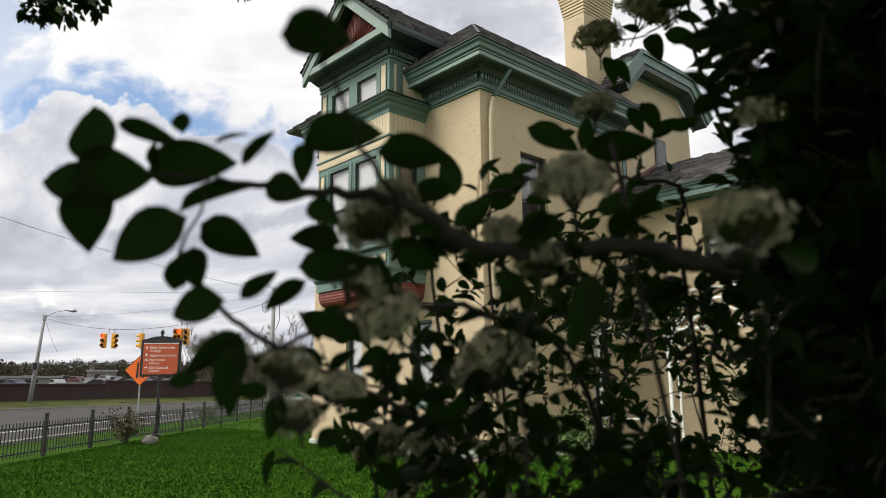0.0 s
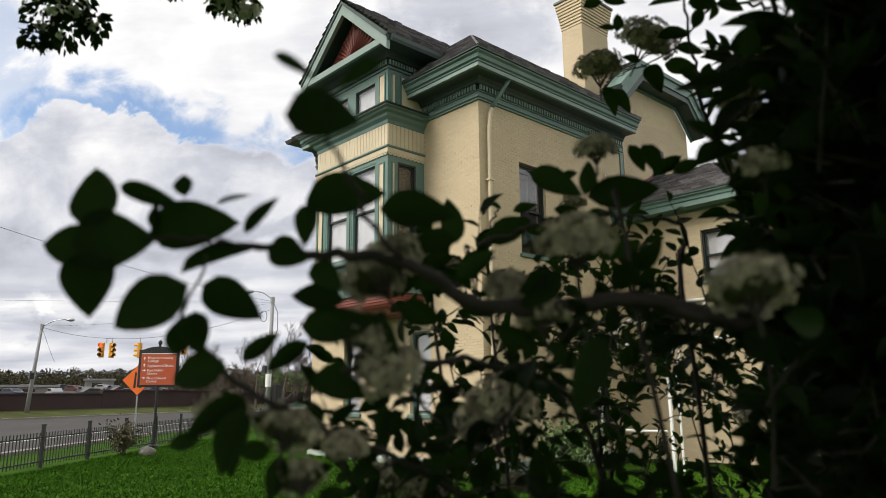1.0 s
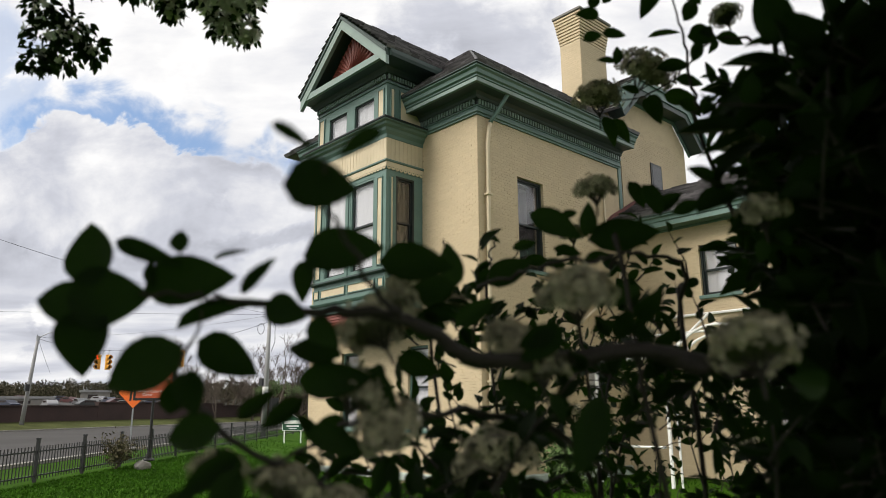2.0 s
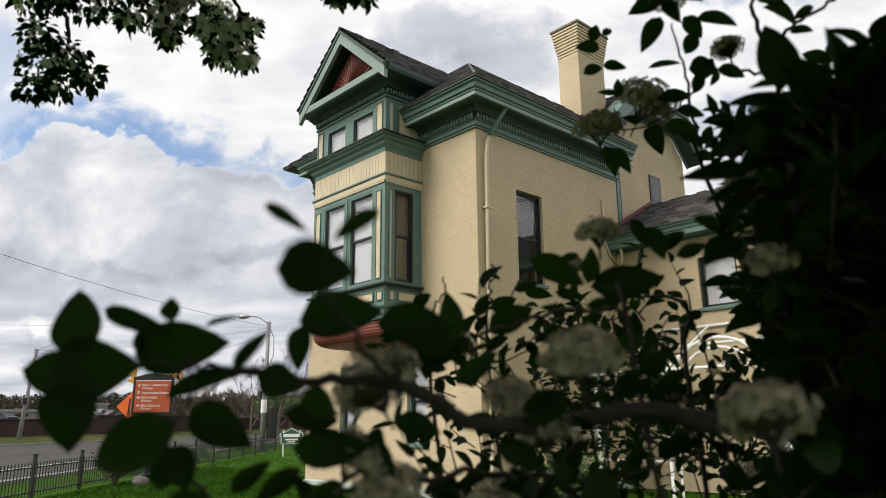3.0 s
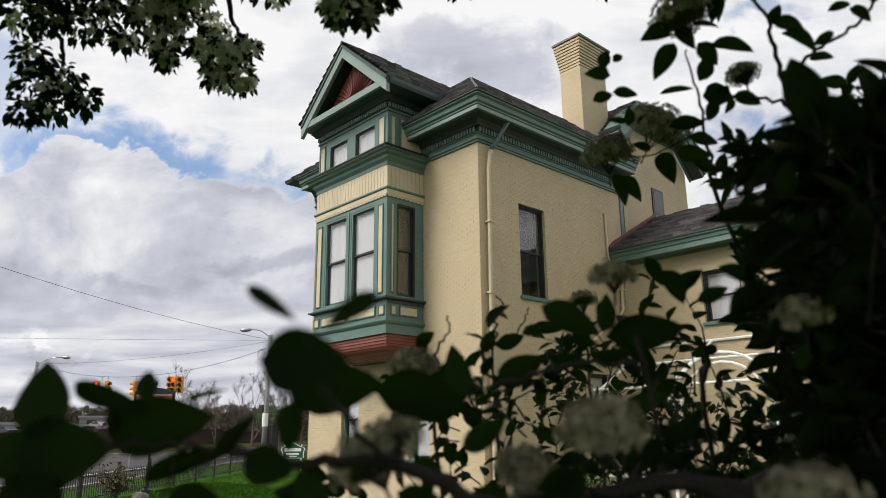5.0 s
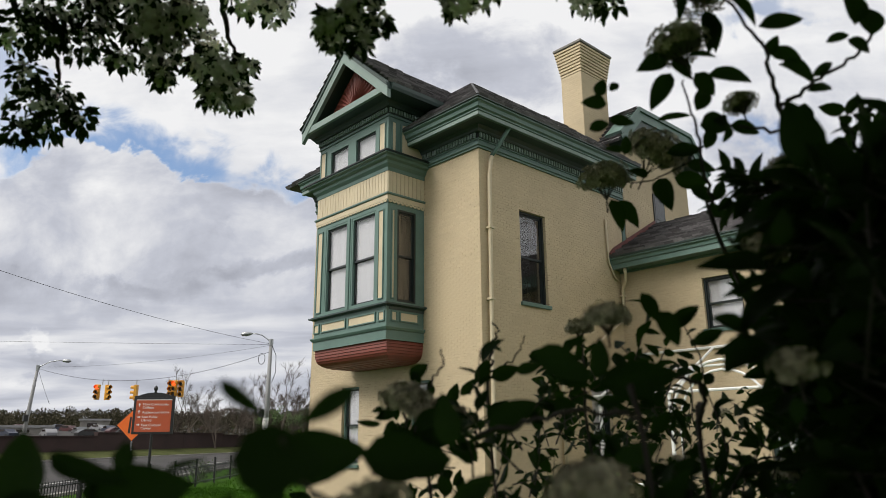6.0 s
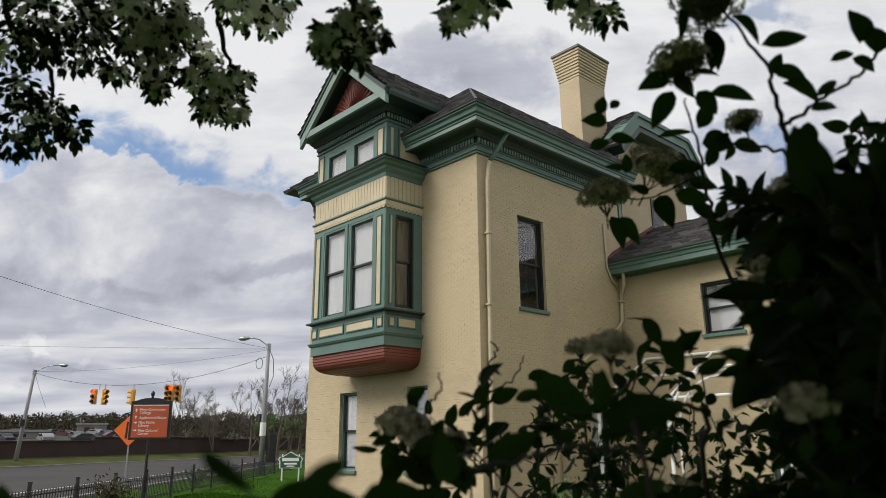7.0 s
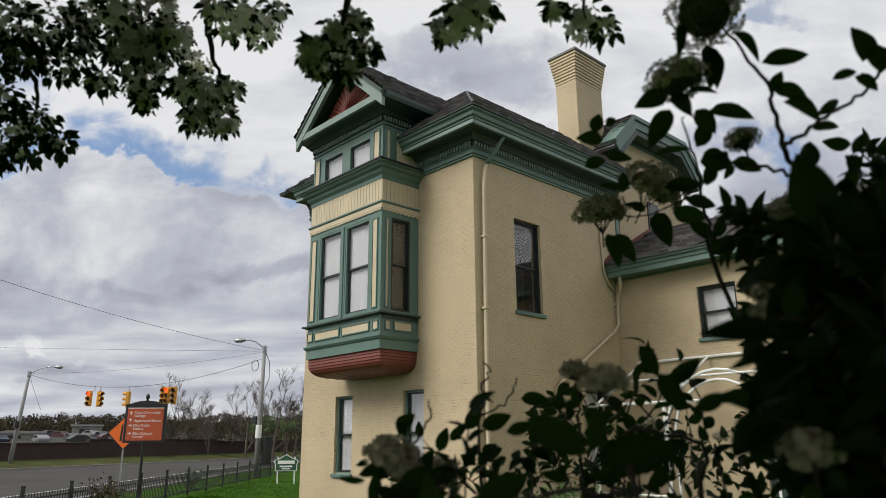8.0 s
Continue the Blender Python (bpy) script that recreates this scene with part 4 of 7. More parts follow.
downpipe([(0.12, 0.36, 8.95), (0.12, 0.32, 8.80), (0.10, 0.28, 8.4), (0.10, 0.24, 5.0), (0.10, 0.20, 0.35), (0.16, 0.14, 0.2)], 0.055, "cream painted round downpipe", straps=((0.10, 0.26, 7.0), (0.10, 0.24, 5.2), (0.10, 0.22, 2.4)))
downpipe([(0.52, 0.62, 9.68), (0.42, 0.56, 9.5), (0.18, 0.40, 9.05), (0.12, 0.36, 8.96)], 0.055, "green upper length of the downpipe", M_GREEN)
downpipe([(0.42, 5.62, 6.78), (0.42, 5.64, 6.62), (0.34, 5.75, 6.45), (0.14, 5.9, 6.25), (0.11, 5.92, 6.1), (0.11, 5.88, 5.42), (0.11, 5.7, 5.22), (0.11, 3.05, 3.62), (0.11, 2.86, 3.45), (0.11, 2.82, 3.2), (0.11, 2.82, 0.2)], 0.05, "cream painted downpipe with a long slanting run", straps=((0.11, 5.9, 6.0),))
downpipe([(0.05, 5.35, 8.3), (0.05, 5.38, 7.0), (0.06, 5.6, 6.6), (0.1, 5.85, 6.45)], 0.03, "thin cream conduit")

# ---- white garden frame against the wing ----
frame_th = thing("garden_pergola", "white painted open lean-to pergola frame with an arched entry", "pergola")


def bar(name, pts, r, mat=M_WHITE, parent=frame_th, sides=6):
    return part(name, tube(bmesh.new(), pts, r, sides), mat, parent)


PF, PB = 3.5, 5.96
for x in (0.75, 2.72, 5.45):
    bar("rafter", [(x, PF, 2.97), (x, PB - 0.05, 4.24)], 0.035)
    bar("post", [(x, PF, -0.05), (x, PF, 2.95)], 0.045)
bar("front_beam", [(0.6, PF - 0.04, 2.99), (5.6, PF - 0.04, 2.99)], 0.035)
bar("ledger", [(0.6, PB, 4.26), (5.6, PB, 4.26)], 0.04)
bar("purlin", [(0.7, 4.72, 3.66), (5.5, 4.72, 3.66)], 0.03)
bar("base_rail", [(0.8, PF, 0.88), (2.6, PF, 0.88)], 0.03)
for off, r in ((0.0, 0.035), (0.22, 0.03)):
    arch = [(4.1 + (1.33 - off) * math.cos(a), PF - 0.06, 2.2 + (1.45 - off) * math.sin(a)) for a in (math.pi * k / 14 for k in range(15))]
    bar("arch_bow", [(arch[0][0], PF - 0.06, 0.0), *arch, (arch[-1][0], PF - 0.06, 0.0)], r)

# ---- street furniture ----
fence = thing("iron_fence", "low black iron picket fence along the lawn's edge", "fence", Matrix.Translation(street(0, 0)))


def fpart(name, a0, a1, c0, c1, z0, z1):
    p = [street(a, c, z) - street(0, 0) for a in (a0, a1) for c in (c0, c1) for z in (z0, z1)]
    bm = bmesh.new()
    v = [bm.verts.new(q) for q in p]
    for f in ((0, 1, 3, 2), (4, 6, 7, 5), (0, 4, 5, 1), (2, 3, 7, 6), (0, 2, 6, 4), (1, 5, 7, 3)):
        bm.faces.new([v[i] for i in f])
    return part(name, bm, M_IRON, fence)


SPAN = 2.35
for i in range(-4, 12):
    a = i * SPAN - 0.4
    fpart("post", a - 0.035, a + 0.035, -0.035, 0.035, 0.0, 1.02)
    fpart("post_cap", a - 0.042, a + 0.042, -0.042, 0.042, 1.021, 1.06)
    for z in (0.14, 0.72):
        fpart("rail", a + 0.05, a + SPAN - 0.05, -0.018, 0.018, z, z + 0.035)
    n = 17 if i < 8 else 11
    for k in range(1, n):
        s = a + SPAN * k / n
        fpart("picket", s - 0.009, s + 0.009, -0.009, 0.009, 0.06, 0.86)


def text_mesh(body, size, mat, parent, m, name="lettering"):
    c = bpy.data.curves.new(name, "FONT")
    c.body, c.size, c.extrude = body, size, 0.004
    tmp = bpy.data.objects.new(name, c)
    scene.collection.objects.link(tmp)
    me = bpy.data.meshes.new_from_object(tmp.evaluated_get(bpy.context.evaluated_depsgraph_get()))
    bpy.data.objects.remove(tmp)
    me.transform(m)
    me.materials.append(mat)
    ob = new(name, me)
    ob.parent = parent
    return ob


def wayfinding_sign():
    gz = ground_z(-13.62)
    th = thing("wayfinding_sign", "rust-orange street direction sign in a black iron frame", "sign", pose(-13.62, -2.36, gz, 0, 0, 50))
    th.scale = (1.06, 1, 1)
    # local: x along the board, -y towards the lawn
    part("post", tube(bmesh.new(), [(0, 0, 0), (0, 0, 2.1)], 0.045, 10), M_IRON, th)
    part("post_base", tube(bmesh.new(), [(0, 0, 0), (0, 0, 0.05), (0, 0, 0.12), (0, 0, 0.3)], [0.2, 0.2, 0.1, 0.07], 10), M_IRON, th)
    part("board", chamfer(boxes((-0.66, 0.66, -0.03, 0.03, 2.03, 3.28)), 0.01), M_IRON, th, "black board and frame")
    bm = bmesh.new()
    prof = [(-0.66, 3.281), (0.66, 3.281), (0.66, 3.32), (0.5, 3.34), (0.4, 3.38), (0.2, 3.43), (0, 3.44), (-0.2, 3.43), (-0.4, 3.38), (-0.5, 3.34), (-0.66, 3.32)]
    a = [bm.verts.new((x, -0.03, z)) for x, z in prof]
    b = [bm.verts.new((x, 0.03, z)) for x, z in prof]
    bm.faces.new(a)
    bm.faces.new(b[::-1])
    for k in range(len(prof)):
        bm.faces.new((a[k], b[k], b[(k + 1) % len(prof)], a[(k + 1) % len(prof)]))
    part("crest", bm, M_IRON, th)
    part("finial", tube(bmesh.new(), [(0, 0, 3.44), (0, 0, 3.48), (0, 0, 3.53), (0, 0, 3.58), (0, 0, 3.64), (0, 0, 3.68)], [0.05, 0.03, 0.06, 0.07, 0.045, 0.01], 10), M_IRON, th, smooth=True)
    part("panel", boxes((-0.57, 0.57, -0.045, -0.031, 2.11, 3.20)), M_SIGNORANGE, th, "rust-orange panel")
    part("panel_rule", boxes((-0.57, 0.57, -0.05, -0.0455, 3.175, 3.2)), M_WHITE, th)
    lines = [("Mott Community", 3.00, 0), ("College", 2.895, 0), ("Applewood Estate", 2.73, 1), ("Flint Public", 2.57, 2), ("Library", 2.465, 2), ("Flint Cultural", 2.30, 3), ("Center", 2.195, 3)]
    for body, z, _ in lines:
        text_mesh(body, 0.118, M_WHITE, th, Matrix.Translation((-0.36, -0.047, z)) @ Matrix.Rotation(radians(90), 4, "X"))
    for z, up in ((2.99, 1), (2.76, 1), (2.58, 0), (2.32, 0)):
        bm = bmesh.new()
        pts = [(-0.055, -0.012), (0.005, -0.012), (0.005, -0.045), (0.06, 0), (0.005, 0.045), (0.005, 0.012), (-0.055, 0.012)]
        if up:
            pts = [(-y, x) for x, y in pts]
        a = [bm.verts.new((-0.46 + x, -0.052, z + 0.03 + y)) for x, y in pts]
        b = [bm.verts.new((-0.46 + x, -0.0455, z + 0.03 + y)) for x, y in pts]
        bm.faces.new(a)
        bm.faces.new(b[::-1])
        for k in range(7):
            bm.faces.new((a[k], b[k], b[(k + 1) % 7], a[(k + 1) % 7]))
        part("arrow", bm, M_WHITE, th)


wayfinding_sign()


def diamond_sign():
    x, y = -22.15, 0.02
    th = thing("lane_shift_sign", "orange diamond road-work sign with black lane bars", "road sign", pose(x, y, ground_z(x), 0, 0, 52))
    part("post", boxes((-0.03, 0.03, 0.0, 0.05, 0, 2.2)), M_STEEL, th)
    z = 2.42
    for s, m, o, nm in ((0.72, M_IRON, -0.012, "rim"), (0.69, M_HIORANGE, -0.017, "face")):
        bm = bmesh.new()
        a = [bm.verts.new((s * px_, o, z + s * pz)) for px_, pz in ((0, -1), (1, 0), (0, 1), (-1, 0))]
        b = [bm.verts.new((v.co.x, o + 0.004, v.co.z)) for v in a]
        bm.faces.new(a)
        bm.faces.new(b[::-1])
        for k in range(4):
            bm.faces.new((a[k], b[k], b[(k + 1) % 4], a[(k + 1) % 4]))
        part(nm, bm, m, th)
    for dx, ln in ((-0.13, 0.36), (0.13, 0.36)):
        bm = bmesh.new()
        pts = [(dx - 0.06, -ln), (dx + 0.04, -ln), (dx + 0.06, ln), (dx - 0.02, ln)]
        a = [bm.verts.new((px_, -0.021, z + pz)) for px_, pz in pts]
        b = [bm.verts.new((px_, -0.0175, z + pz)) for px_, pz in pts]
        bm.faces.new(a)
        bm.faces.new(b[::-1])
        for k in range(4):
            bm.faces.new((a[k], b[k], b[(k + 1) % 4], a[(k + 1) % 4]))
        part("lane_bar", bm, M_IRON, th)


diamond_sign()
P2, PL = Vector((-26.90, 9.30, ground_z(-26.90))), Vector((-50.62, 2.04, ground_z(-50.62)))


def street_lamp(at, lean, height, arm, label):
    """A pole with a curved arm; arm: the plan vector from pole to lamp head."""
    th = thing("street_lamp", label, "street lamp", Matrix.Translation(at))
    part("pole", tube(bmesh.new(), [(0, 0, 0), (lean[0] * 0.5, lean[1] * 0.5, height * 0.5), (lean[0], lean[1], height)], [0.17, 0.14, 0.10], 10), M_GALV, th, smooth=True)
    t = Vector((lean[0], lean[1], height - 0.15))
    ar = Vector((*arm, 0))
    part("arm", tube(bmesh.new(), [t, t + ar * 0.12 + Vector((0, 0, 0.22)), t + ar * 0.45 + Vector((0, 0, 0.52)), t + ar * 0.75 + Vector((0, 0, 0.62)), t + ar + Vector((0, 0, 0.62))], 0.035, 6), M_STEEL, th, smooth=True)
    d = ar.normalized()
    h = t + ar + Vector((0, 0, 0.62))
    part("lamp_head", tube(bmesh.new(), [h - d * 0.1, h, h + d * 0.25 - Vector((0, 0, 0.02)), h + d * 0.5 - Vector((0, 0, 0.03)), h + d * 0.62 - Vector((0, 0, 0.03))], [0.04, 0.09, 0.14, 0.12, 0.03], 8), M_STEEL, th, "cobra-head luminaire", smooth=True)
    part("pole_top", tube(bmesh.new(), [(lean[0], lean[1], height - 0.25), (lean[0], lean[1], height + 0.12)], 0.14, 8), M_STEEL, th)
    return th


RIGHT = Vector((0.68, 0.733))
lamp_a = street_lamp(P2, (0.05, 0.05), 7.45, (-RIGHT * 1.25), "grey concrete street lamp pole with coiled cable by the fence")
lamp_b = street_lamp(PL, (0.35, 0.38), 7.0, (RIGHT * 1.9), "leaning grey street lamp pole across the street")
part("signal_cabinet", chamfer(boxes((0.16, 0.56, 0.18, 0.62, 0.75, 2.3)), 0.02), M_IRON, lamp_a, "black control cabinet")
part("crossing_signal", chamfer(boxes((-0.55, -0.15, -0.15, 0.15, 3.0, 3.45)), 0.02), M_IRON, lamp_a, "black pedestrian signal")
part("pole_band", tube(bmesh.new(), [(0, 0, 2.2), (0, 0, 2.95)], 0.18, 10), M_WHITE, lamp_a)
part("cable_coil", tube(bmesh.new(), [(-0.3 * 0.68 + 0.2 * math.cos(a) * 0.68 - 0.1, -0.3 * 0.73 + 0.2 * math.cos(a) * 0.73 - 0.1, 6.4 + 0.33 * math.sin(a)) for a in (2 * math.pi * k / 14 for k in range(15))], 0.018, 5), M_WIRE, lamp_a)
part("cable_loop", tube(bmesh.new(), [(0.1, 0.1, 7.2), (0.28, 0.3, 6.6), (0.3, 0.32, 5.6), (0.16, 0.17, 5.0)], 0.02, 5), M_WIRE, lamp_a)
part("crossing_signal", chamfer(boxes((0.15, 0.6, -0.15, 0.15, 2.9, 3.4)), 0.02), M_IRON, lamp_b, "black pedestrian signal")


def wire(p, q, sag, r=0.008, label="thin black overhead cable"):
    p, q = Vector(p), Vector(q)
    pts = [p.lerp(q, k / 20) - Vector((0, 0, sag * 4 * (k / 20) * (1 - k / 20))) for k in range(21)]
    tagged(part("overhead_cable", tube(bmesh.new(), pts, r, 5), M_WIRE), label, "cable")
    return pts


SA, SB = P2 + Vector((-0.05, 0, 6.8)), PL + Vector((0.35, 0.38, 6.9))
span = wire(SA, SB, 1.3, 0.013, "span cable carrying the traffic signals between two poles")
wire(SA + Vector((0, 0, 0.4)), SB + Vector((0, 0, 0.1)), 0.35, 0.007)
wire(P2 + Vector((0, 0, 7.3)), (-19.8, -13.0, 10.1), 0.5, 0.010)
wire(P2 + Vector((0, 0, 7.25)), (-90, -30, 12.4), 0.3, 0.008)
wire(PL + Vector((0.3, 0.3, 7.2)), PL + Vector((1.6, 1.2, 4.2)), 0.1, 0.012)


def signal_head(th, x, y, z, lit=True, face=-1):
    """One three-light head; face: the way along local y that the lenses look."""
    h = part("housing", chamfer(boxes((x - 0.17, x + 0.17, y - 0.1, y + 0.1, z - 1.05, z)), 0.02), M_YELLOW, th, "yellow three-light housing")
    for k in range(3):
        zc = z - 0.19 - 0.34 * k
        part("lens", tube(bmesh.new(), [(x, y + face * 0.10, zc), (x, y + face * 0.115, zc)], 0.125, 14), M_SIGNALRED if k == 0 and lit else M_LENSDARK, h, "lit red lens" if k == 0 and lit else "")
        bm = bmesh.new()
        pts = []
        for s in range(11):
            a = math.radians(-30 + 240 * s / 10)
            pts.append([bm.verts.new((x + 0.145 * math.cos(a), y + face * o, zc + 0.145 * math.sin(a))) for o in (0.10, 0.34)])
        for p, q in zip(pts, pts[1:]):
            bm.faces.new((p[0], q[0], q[1], p[1]))
        part("visor", bm, M_YELLOW, h)


def on_span(s):
    i = int(s * 20)
    return span[i].lerp(span[min(20, i + 1)], s * 20 - i)


def traffic_signal(s, heads, turn, label):
    p = on_span(s)
    th = thing("traffic_signal", label, "traffic signal", Matrix.Translation(p) @ pose(0, 0, 0, 0, 0, turn), group="signals on the span cable")
    part("hanger", boxes((-0.02, 0.02, -0.02, 0.02, -0.32, 0.06)), M_STEEL, th)
    for x, y, lit, face in heads:
        signal_head(th, x, y, -0.3, lit, face)
    if len(heads) > 1:
        part("crossbar", boxes((-0.5, 0.5, -0.03, 0.03, -0.31, -0.27)), M_YELLOW, th)


traffic_signal(0.655, [(-0.32, 0, True, -1)], 47, "yellow traffic signal showing red")
traffic_signal(0.628, [(0.0, 0, False, -1)], 100, "yellow traffic signal turned aside")
traffic_signal(0.50, [(0.0, 0, False, 1)], 137, "narrow yellow traffic signal seen edge-on")
traffic_signal(0.335, [(0.0, -0.2, True, -1), (-0.34, 0.1, False, -1), (0.34, 0.1, False, -1)], 47, "cluster of yellow traffic signals showing red")


def lawn_sign():
    x, y = -20.75, 7.55
    th = thing("lawn_sign", "small green and white scalloped lawn sign on white posts", "sign", pose(x, y, ground_z(x), 0, 0, 47))
    for s in (-0.42, 0.42):
        part("post", boxes((s - 0.03, s + 0.03, -0.03, 0.03, 0, 1.3)), M_WHITE, th)
    outline = [(-0.55, 0.62), (0.55, 0.62), (0.55, 0.95), (0.62, 1.05), (0.55, 1.16), (0.38, 1.2), (0.0, 1.42), (-0.38, 1.2), (-0.55, 1.16), (-0.62, 1.05), (-0.55, 0.95)]
    for sc, o, mt, nm in ((1.0, -0.035, M_WHITE, "rim"), (0.92, -0.045, M_SIGNGREEN, "board")):
        bm = bmesh.new()
        a = [bm.verts.new((px_ * sc, o, 1.0 + (pz - 1.0) * sc)) for px_, pz in outline]
        b = [bm.verts.new((v.co.x, o + 0.03 if nm == "rim" else o + 0.009, v.co.z)) for v in a]
        bm.faces.new(a)
        bm.faces.new(b[::-1])
        for k in range(len(outline)):
            bm.faces.new((a[k], b[k], b[(k + 1) % len(outline)], a[(k + 1) % len(outline)]))
        part(nm, bm, mt, th)
    for a, b, z0, z1 in ((-0.42, 0.42, 0.96, 1.12), (-0.32, 0.32, 0.80, 0.88), (-0.2, 0.2, 0.70, 0.75)):
        part("lettering_bar", boxes((a, b, -0.052, -0.0455, z0, z1)), M_WHITE, th)


lawn_sign()

# ---- beyond the street ----
wall_th = thing("brick_boundary_wall", "long low dark red brick wall beyond the street", "wall", Matrix.Translation(far_side(0, 4.6)))
steps = [(-60, -14, 1.55), (-14, 2, 1.5), (2, 14, 1.45), (14, 26, 1.75), (26, 33, 1.7), (33, 44, 1.5), (44, 70, 1.55), (70, 130, 1.4)]
for a0, a1, h in steps:
    bm = bmesh.new()
    p = [far_side(a, c, z) - far_side(0, 4.6) for a in (a0, a1 - 0.02) for c in (4.4, 4.8) for z in (0.3, h + 0.3)]
    v = [bm.verts.new(q) for q in p]
    for f in ((0, 1, 3, 2), (4, 6, 7, 5), (0, 4, 5, 1), (2, 3, 7, 6), (0, 2, 6, 4), (1, 5, 7, 3)):
        bm.faces.new([v[i] for i in f])
    part("wall_panel", bm, M_WALLBRICK, wall_th)
    bm = bmesh.new()
    p = [far_side(a, c, z) - far_side(0, 4.6) for a in (a0, a1 - 0.02) for c in (4.3, 4.9) for z in (h + 0.302, h + 0.39)]
    v = [bm.verts.new(q) for q in p]
    for f in ((0, 1, 3, 2), (4, 6, 7, 5), (0, 4, 5, 1), (2, 3, 7, 6), (0, 2, 6, 4), (1, 5, 7, 3)):
        bm.faces.new([v[i] for i in f])
    part("coping", bm, M_WALLBRICK, wall_th)


def car(at, turn, mat):
    th = thing("parked_car", "parked car far off in the lot beyond the wall", "car", Matrix.Translation(at) @ pose(0, 0, 0, 0, 0, turn), group="cars in the lot")
    bm = bmesh.new()
    prof = [(-2.1, 0.3), (2.1, 0.3), (2.15, 0.75), (1.2, 0.92), (0.6, 1.42), (-1.1, 1.45), (-1.9, 1.0), (-2.15, 0.8)]
    a = [bm.verts.new((x, -0.85, z)) for x, z in prof]
    b = [bm.verts.new((x, 0.85, z)) for x, z in prof]
    bm.faces.new(a)
    bm.faces.new(b[::-1])
    for k in range(8):
        bm.faces.new((a[k], b[k], b[(k + 1) % 8], a[(k + 1) % 8]))
    part("body", chamfer(bm, 0.06), mat, th)
    for sx in (-1.3, 1.3):
        for sy in (-0.8, 0.8):
            part("wheel", tube(bmesh.new(), [(sx, sy - 0.1, 0.32), (sx, sy + 0.1, 0.32)], 0.32, 10), M_IRON, th)
    part("side_glass", boxes((-1.2, 0.7, -0.87, 0.87, 1.0, 1.32)), M_LENSDARK, th)


CAR_PAINT = [material("car_paint_" + n, c, 0.3, 0.05, 2, 0, 20) for n, c in (("white", (0.22, 0.22, 0.23)), ("silver", (0.08, 0.085, 0.09)), ("blue", (0.025, 0.03, 0.05)), ("dark", (0.02, 0.02, 0.02)), ("red", (0.06, 0.02, 0.02)))]
EYE = Vector((11.85, -12.3))


def polar(deg, dist):
    """A place so many degrees to the left of the way ahead, on the ground."""
    t = radians(137.19 + deg)
    p = EYE + Vector((math.cos(t), math.sin(t))) * dist
    return Vector((p.x, p.y, ground_z(p.x, p.y)))


for i in range(26):
    car(polar(16 + i * 0.62, 140 + 12 * (i % 4)), 20 + 80 * (i % 3), CAR_PAINT[(i * 3) % 5])


def far_building(at, turn, w, d, h, label):
    th = thing("far_building", label, "building", Matrix.Translation(at) @ pose(0, 0, 0, 0, 0, turn))
    part("wall", boxes((-w / 2, w / 2, -d / 2, d / 2, -0.5, h)), M_CONCRETE, th)
    part("roof", boxes((-w / 2 - 0.3, w / 2 + 0.3, -d / 2 - 0.3, d / 2 + 0.3, h, h + 0.4)), M_GALV, th)
    for k in range(int(w / 5)):
        x = -w / 2 + 2.5 + 5 * k
        part("window", boxes((x - 1, x + 1, -d / 2 - 0.04, -d / 2 - 0.002, h * 0.35, h * 0.75)), M_LENSDARK, th)


far_building(polar(25.6, 184), 72, 6, 5, 2.2, "small pale flat-roofed building far beyond the lot")
far_building(polar(30.5, 150), 76, 12, 6, 1.3, "long low grey commercial building far beyond the lot")


# ---- trees ----
def grow(bm, p, d, length, radius, depth, rnd, tips, spread=0.55, sides=5, slim=0.0):
    """A limb that bends and forks."""
    n = 3
    pts, rad = [p.copy()], [radius]
    for k in range(n):
        d = (d + Vector((rnd.uniform(-1, 1), rnd.uniform(-1, 1), rnd.uniform(-0.5, 0.9))) * 0.16).normalized()
        p = p + d * (length / n)
        pts.append(p.copy())
        rad.append(radius * (1 - 0.4 * (k + 1) / n))
    rad = [max(r, slim) for r in rad]
    tube(bm, pts, rad, sides if depth > 1 else 3, cap=False)
    if depth == 0:
        tips.append((p, d))
        return
    for k in range(rnd.randint(2, 4)):
        nd = (d + Vector((rnd.uniform(-1, 1), rnd.uniform(-1, 1), rnd.uniform(-0.3, 0.8))) * spread).normalized()
        grow(bm, pts[rnd.randint(1, n)] if k else p, nd, length * rnd.uniform(0.55, 0.85), rad[-1] * rnd.uniform(0.6, 0.85), depth - 1, rnd, tips, spread, sides, slim)


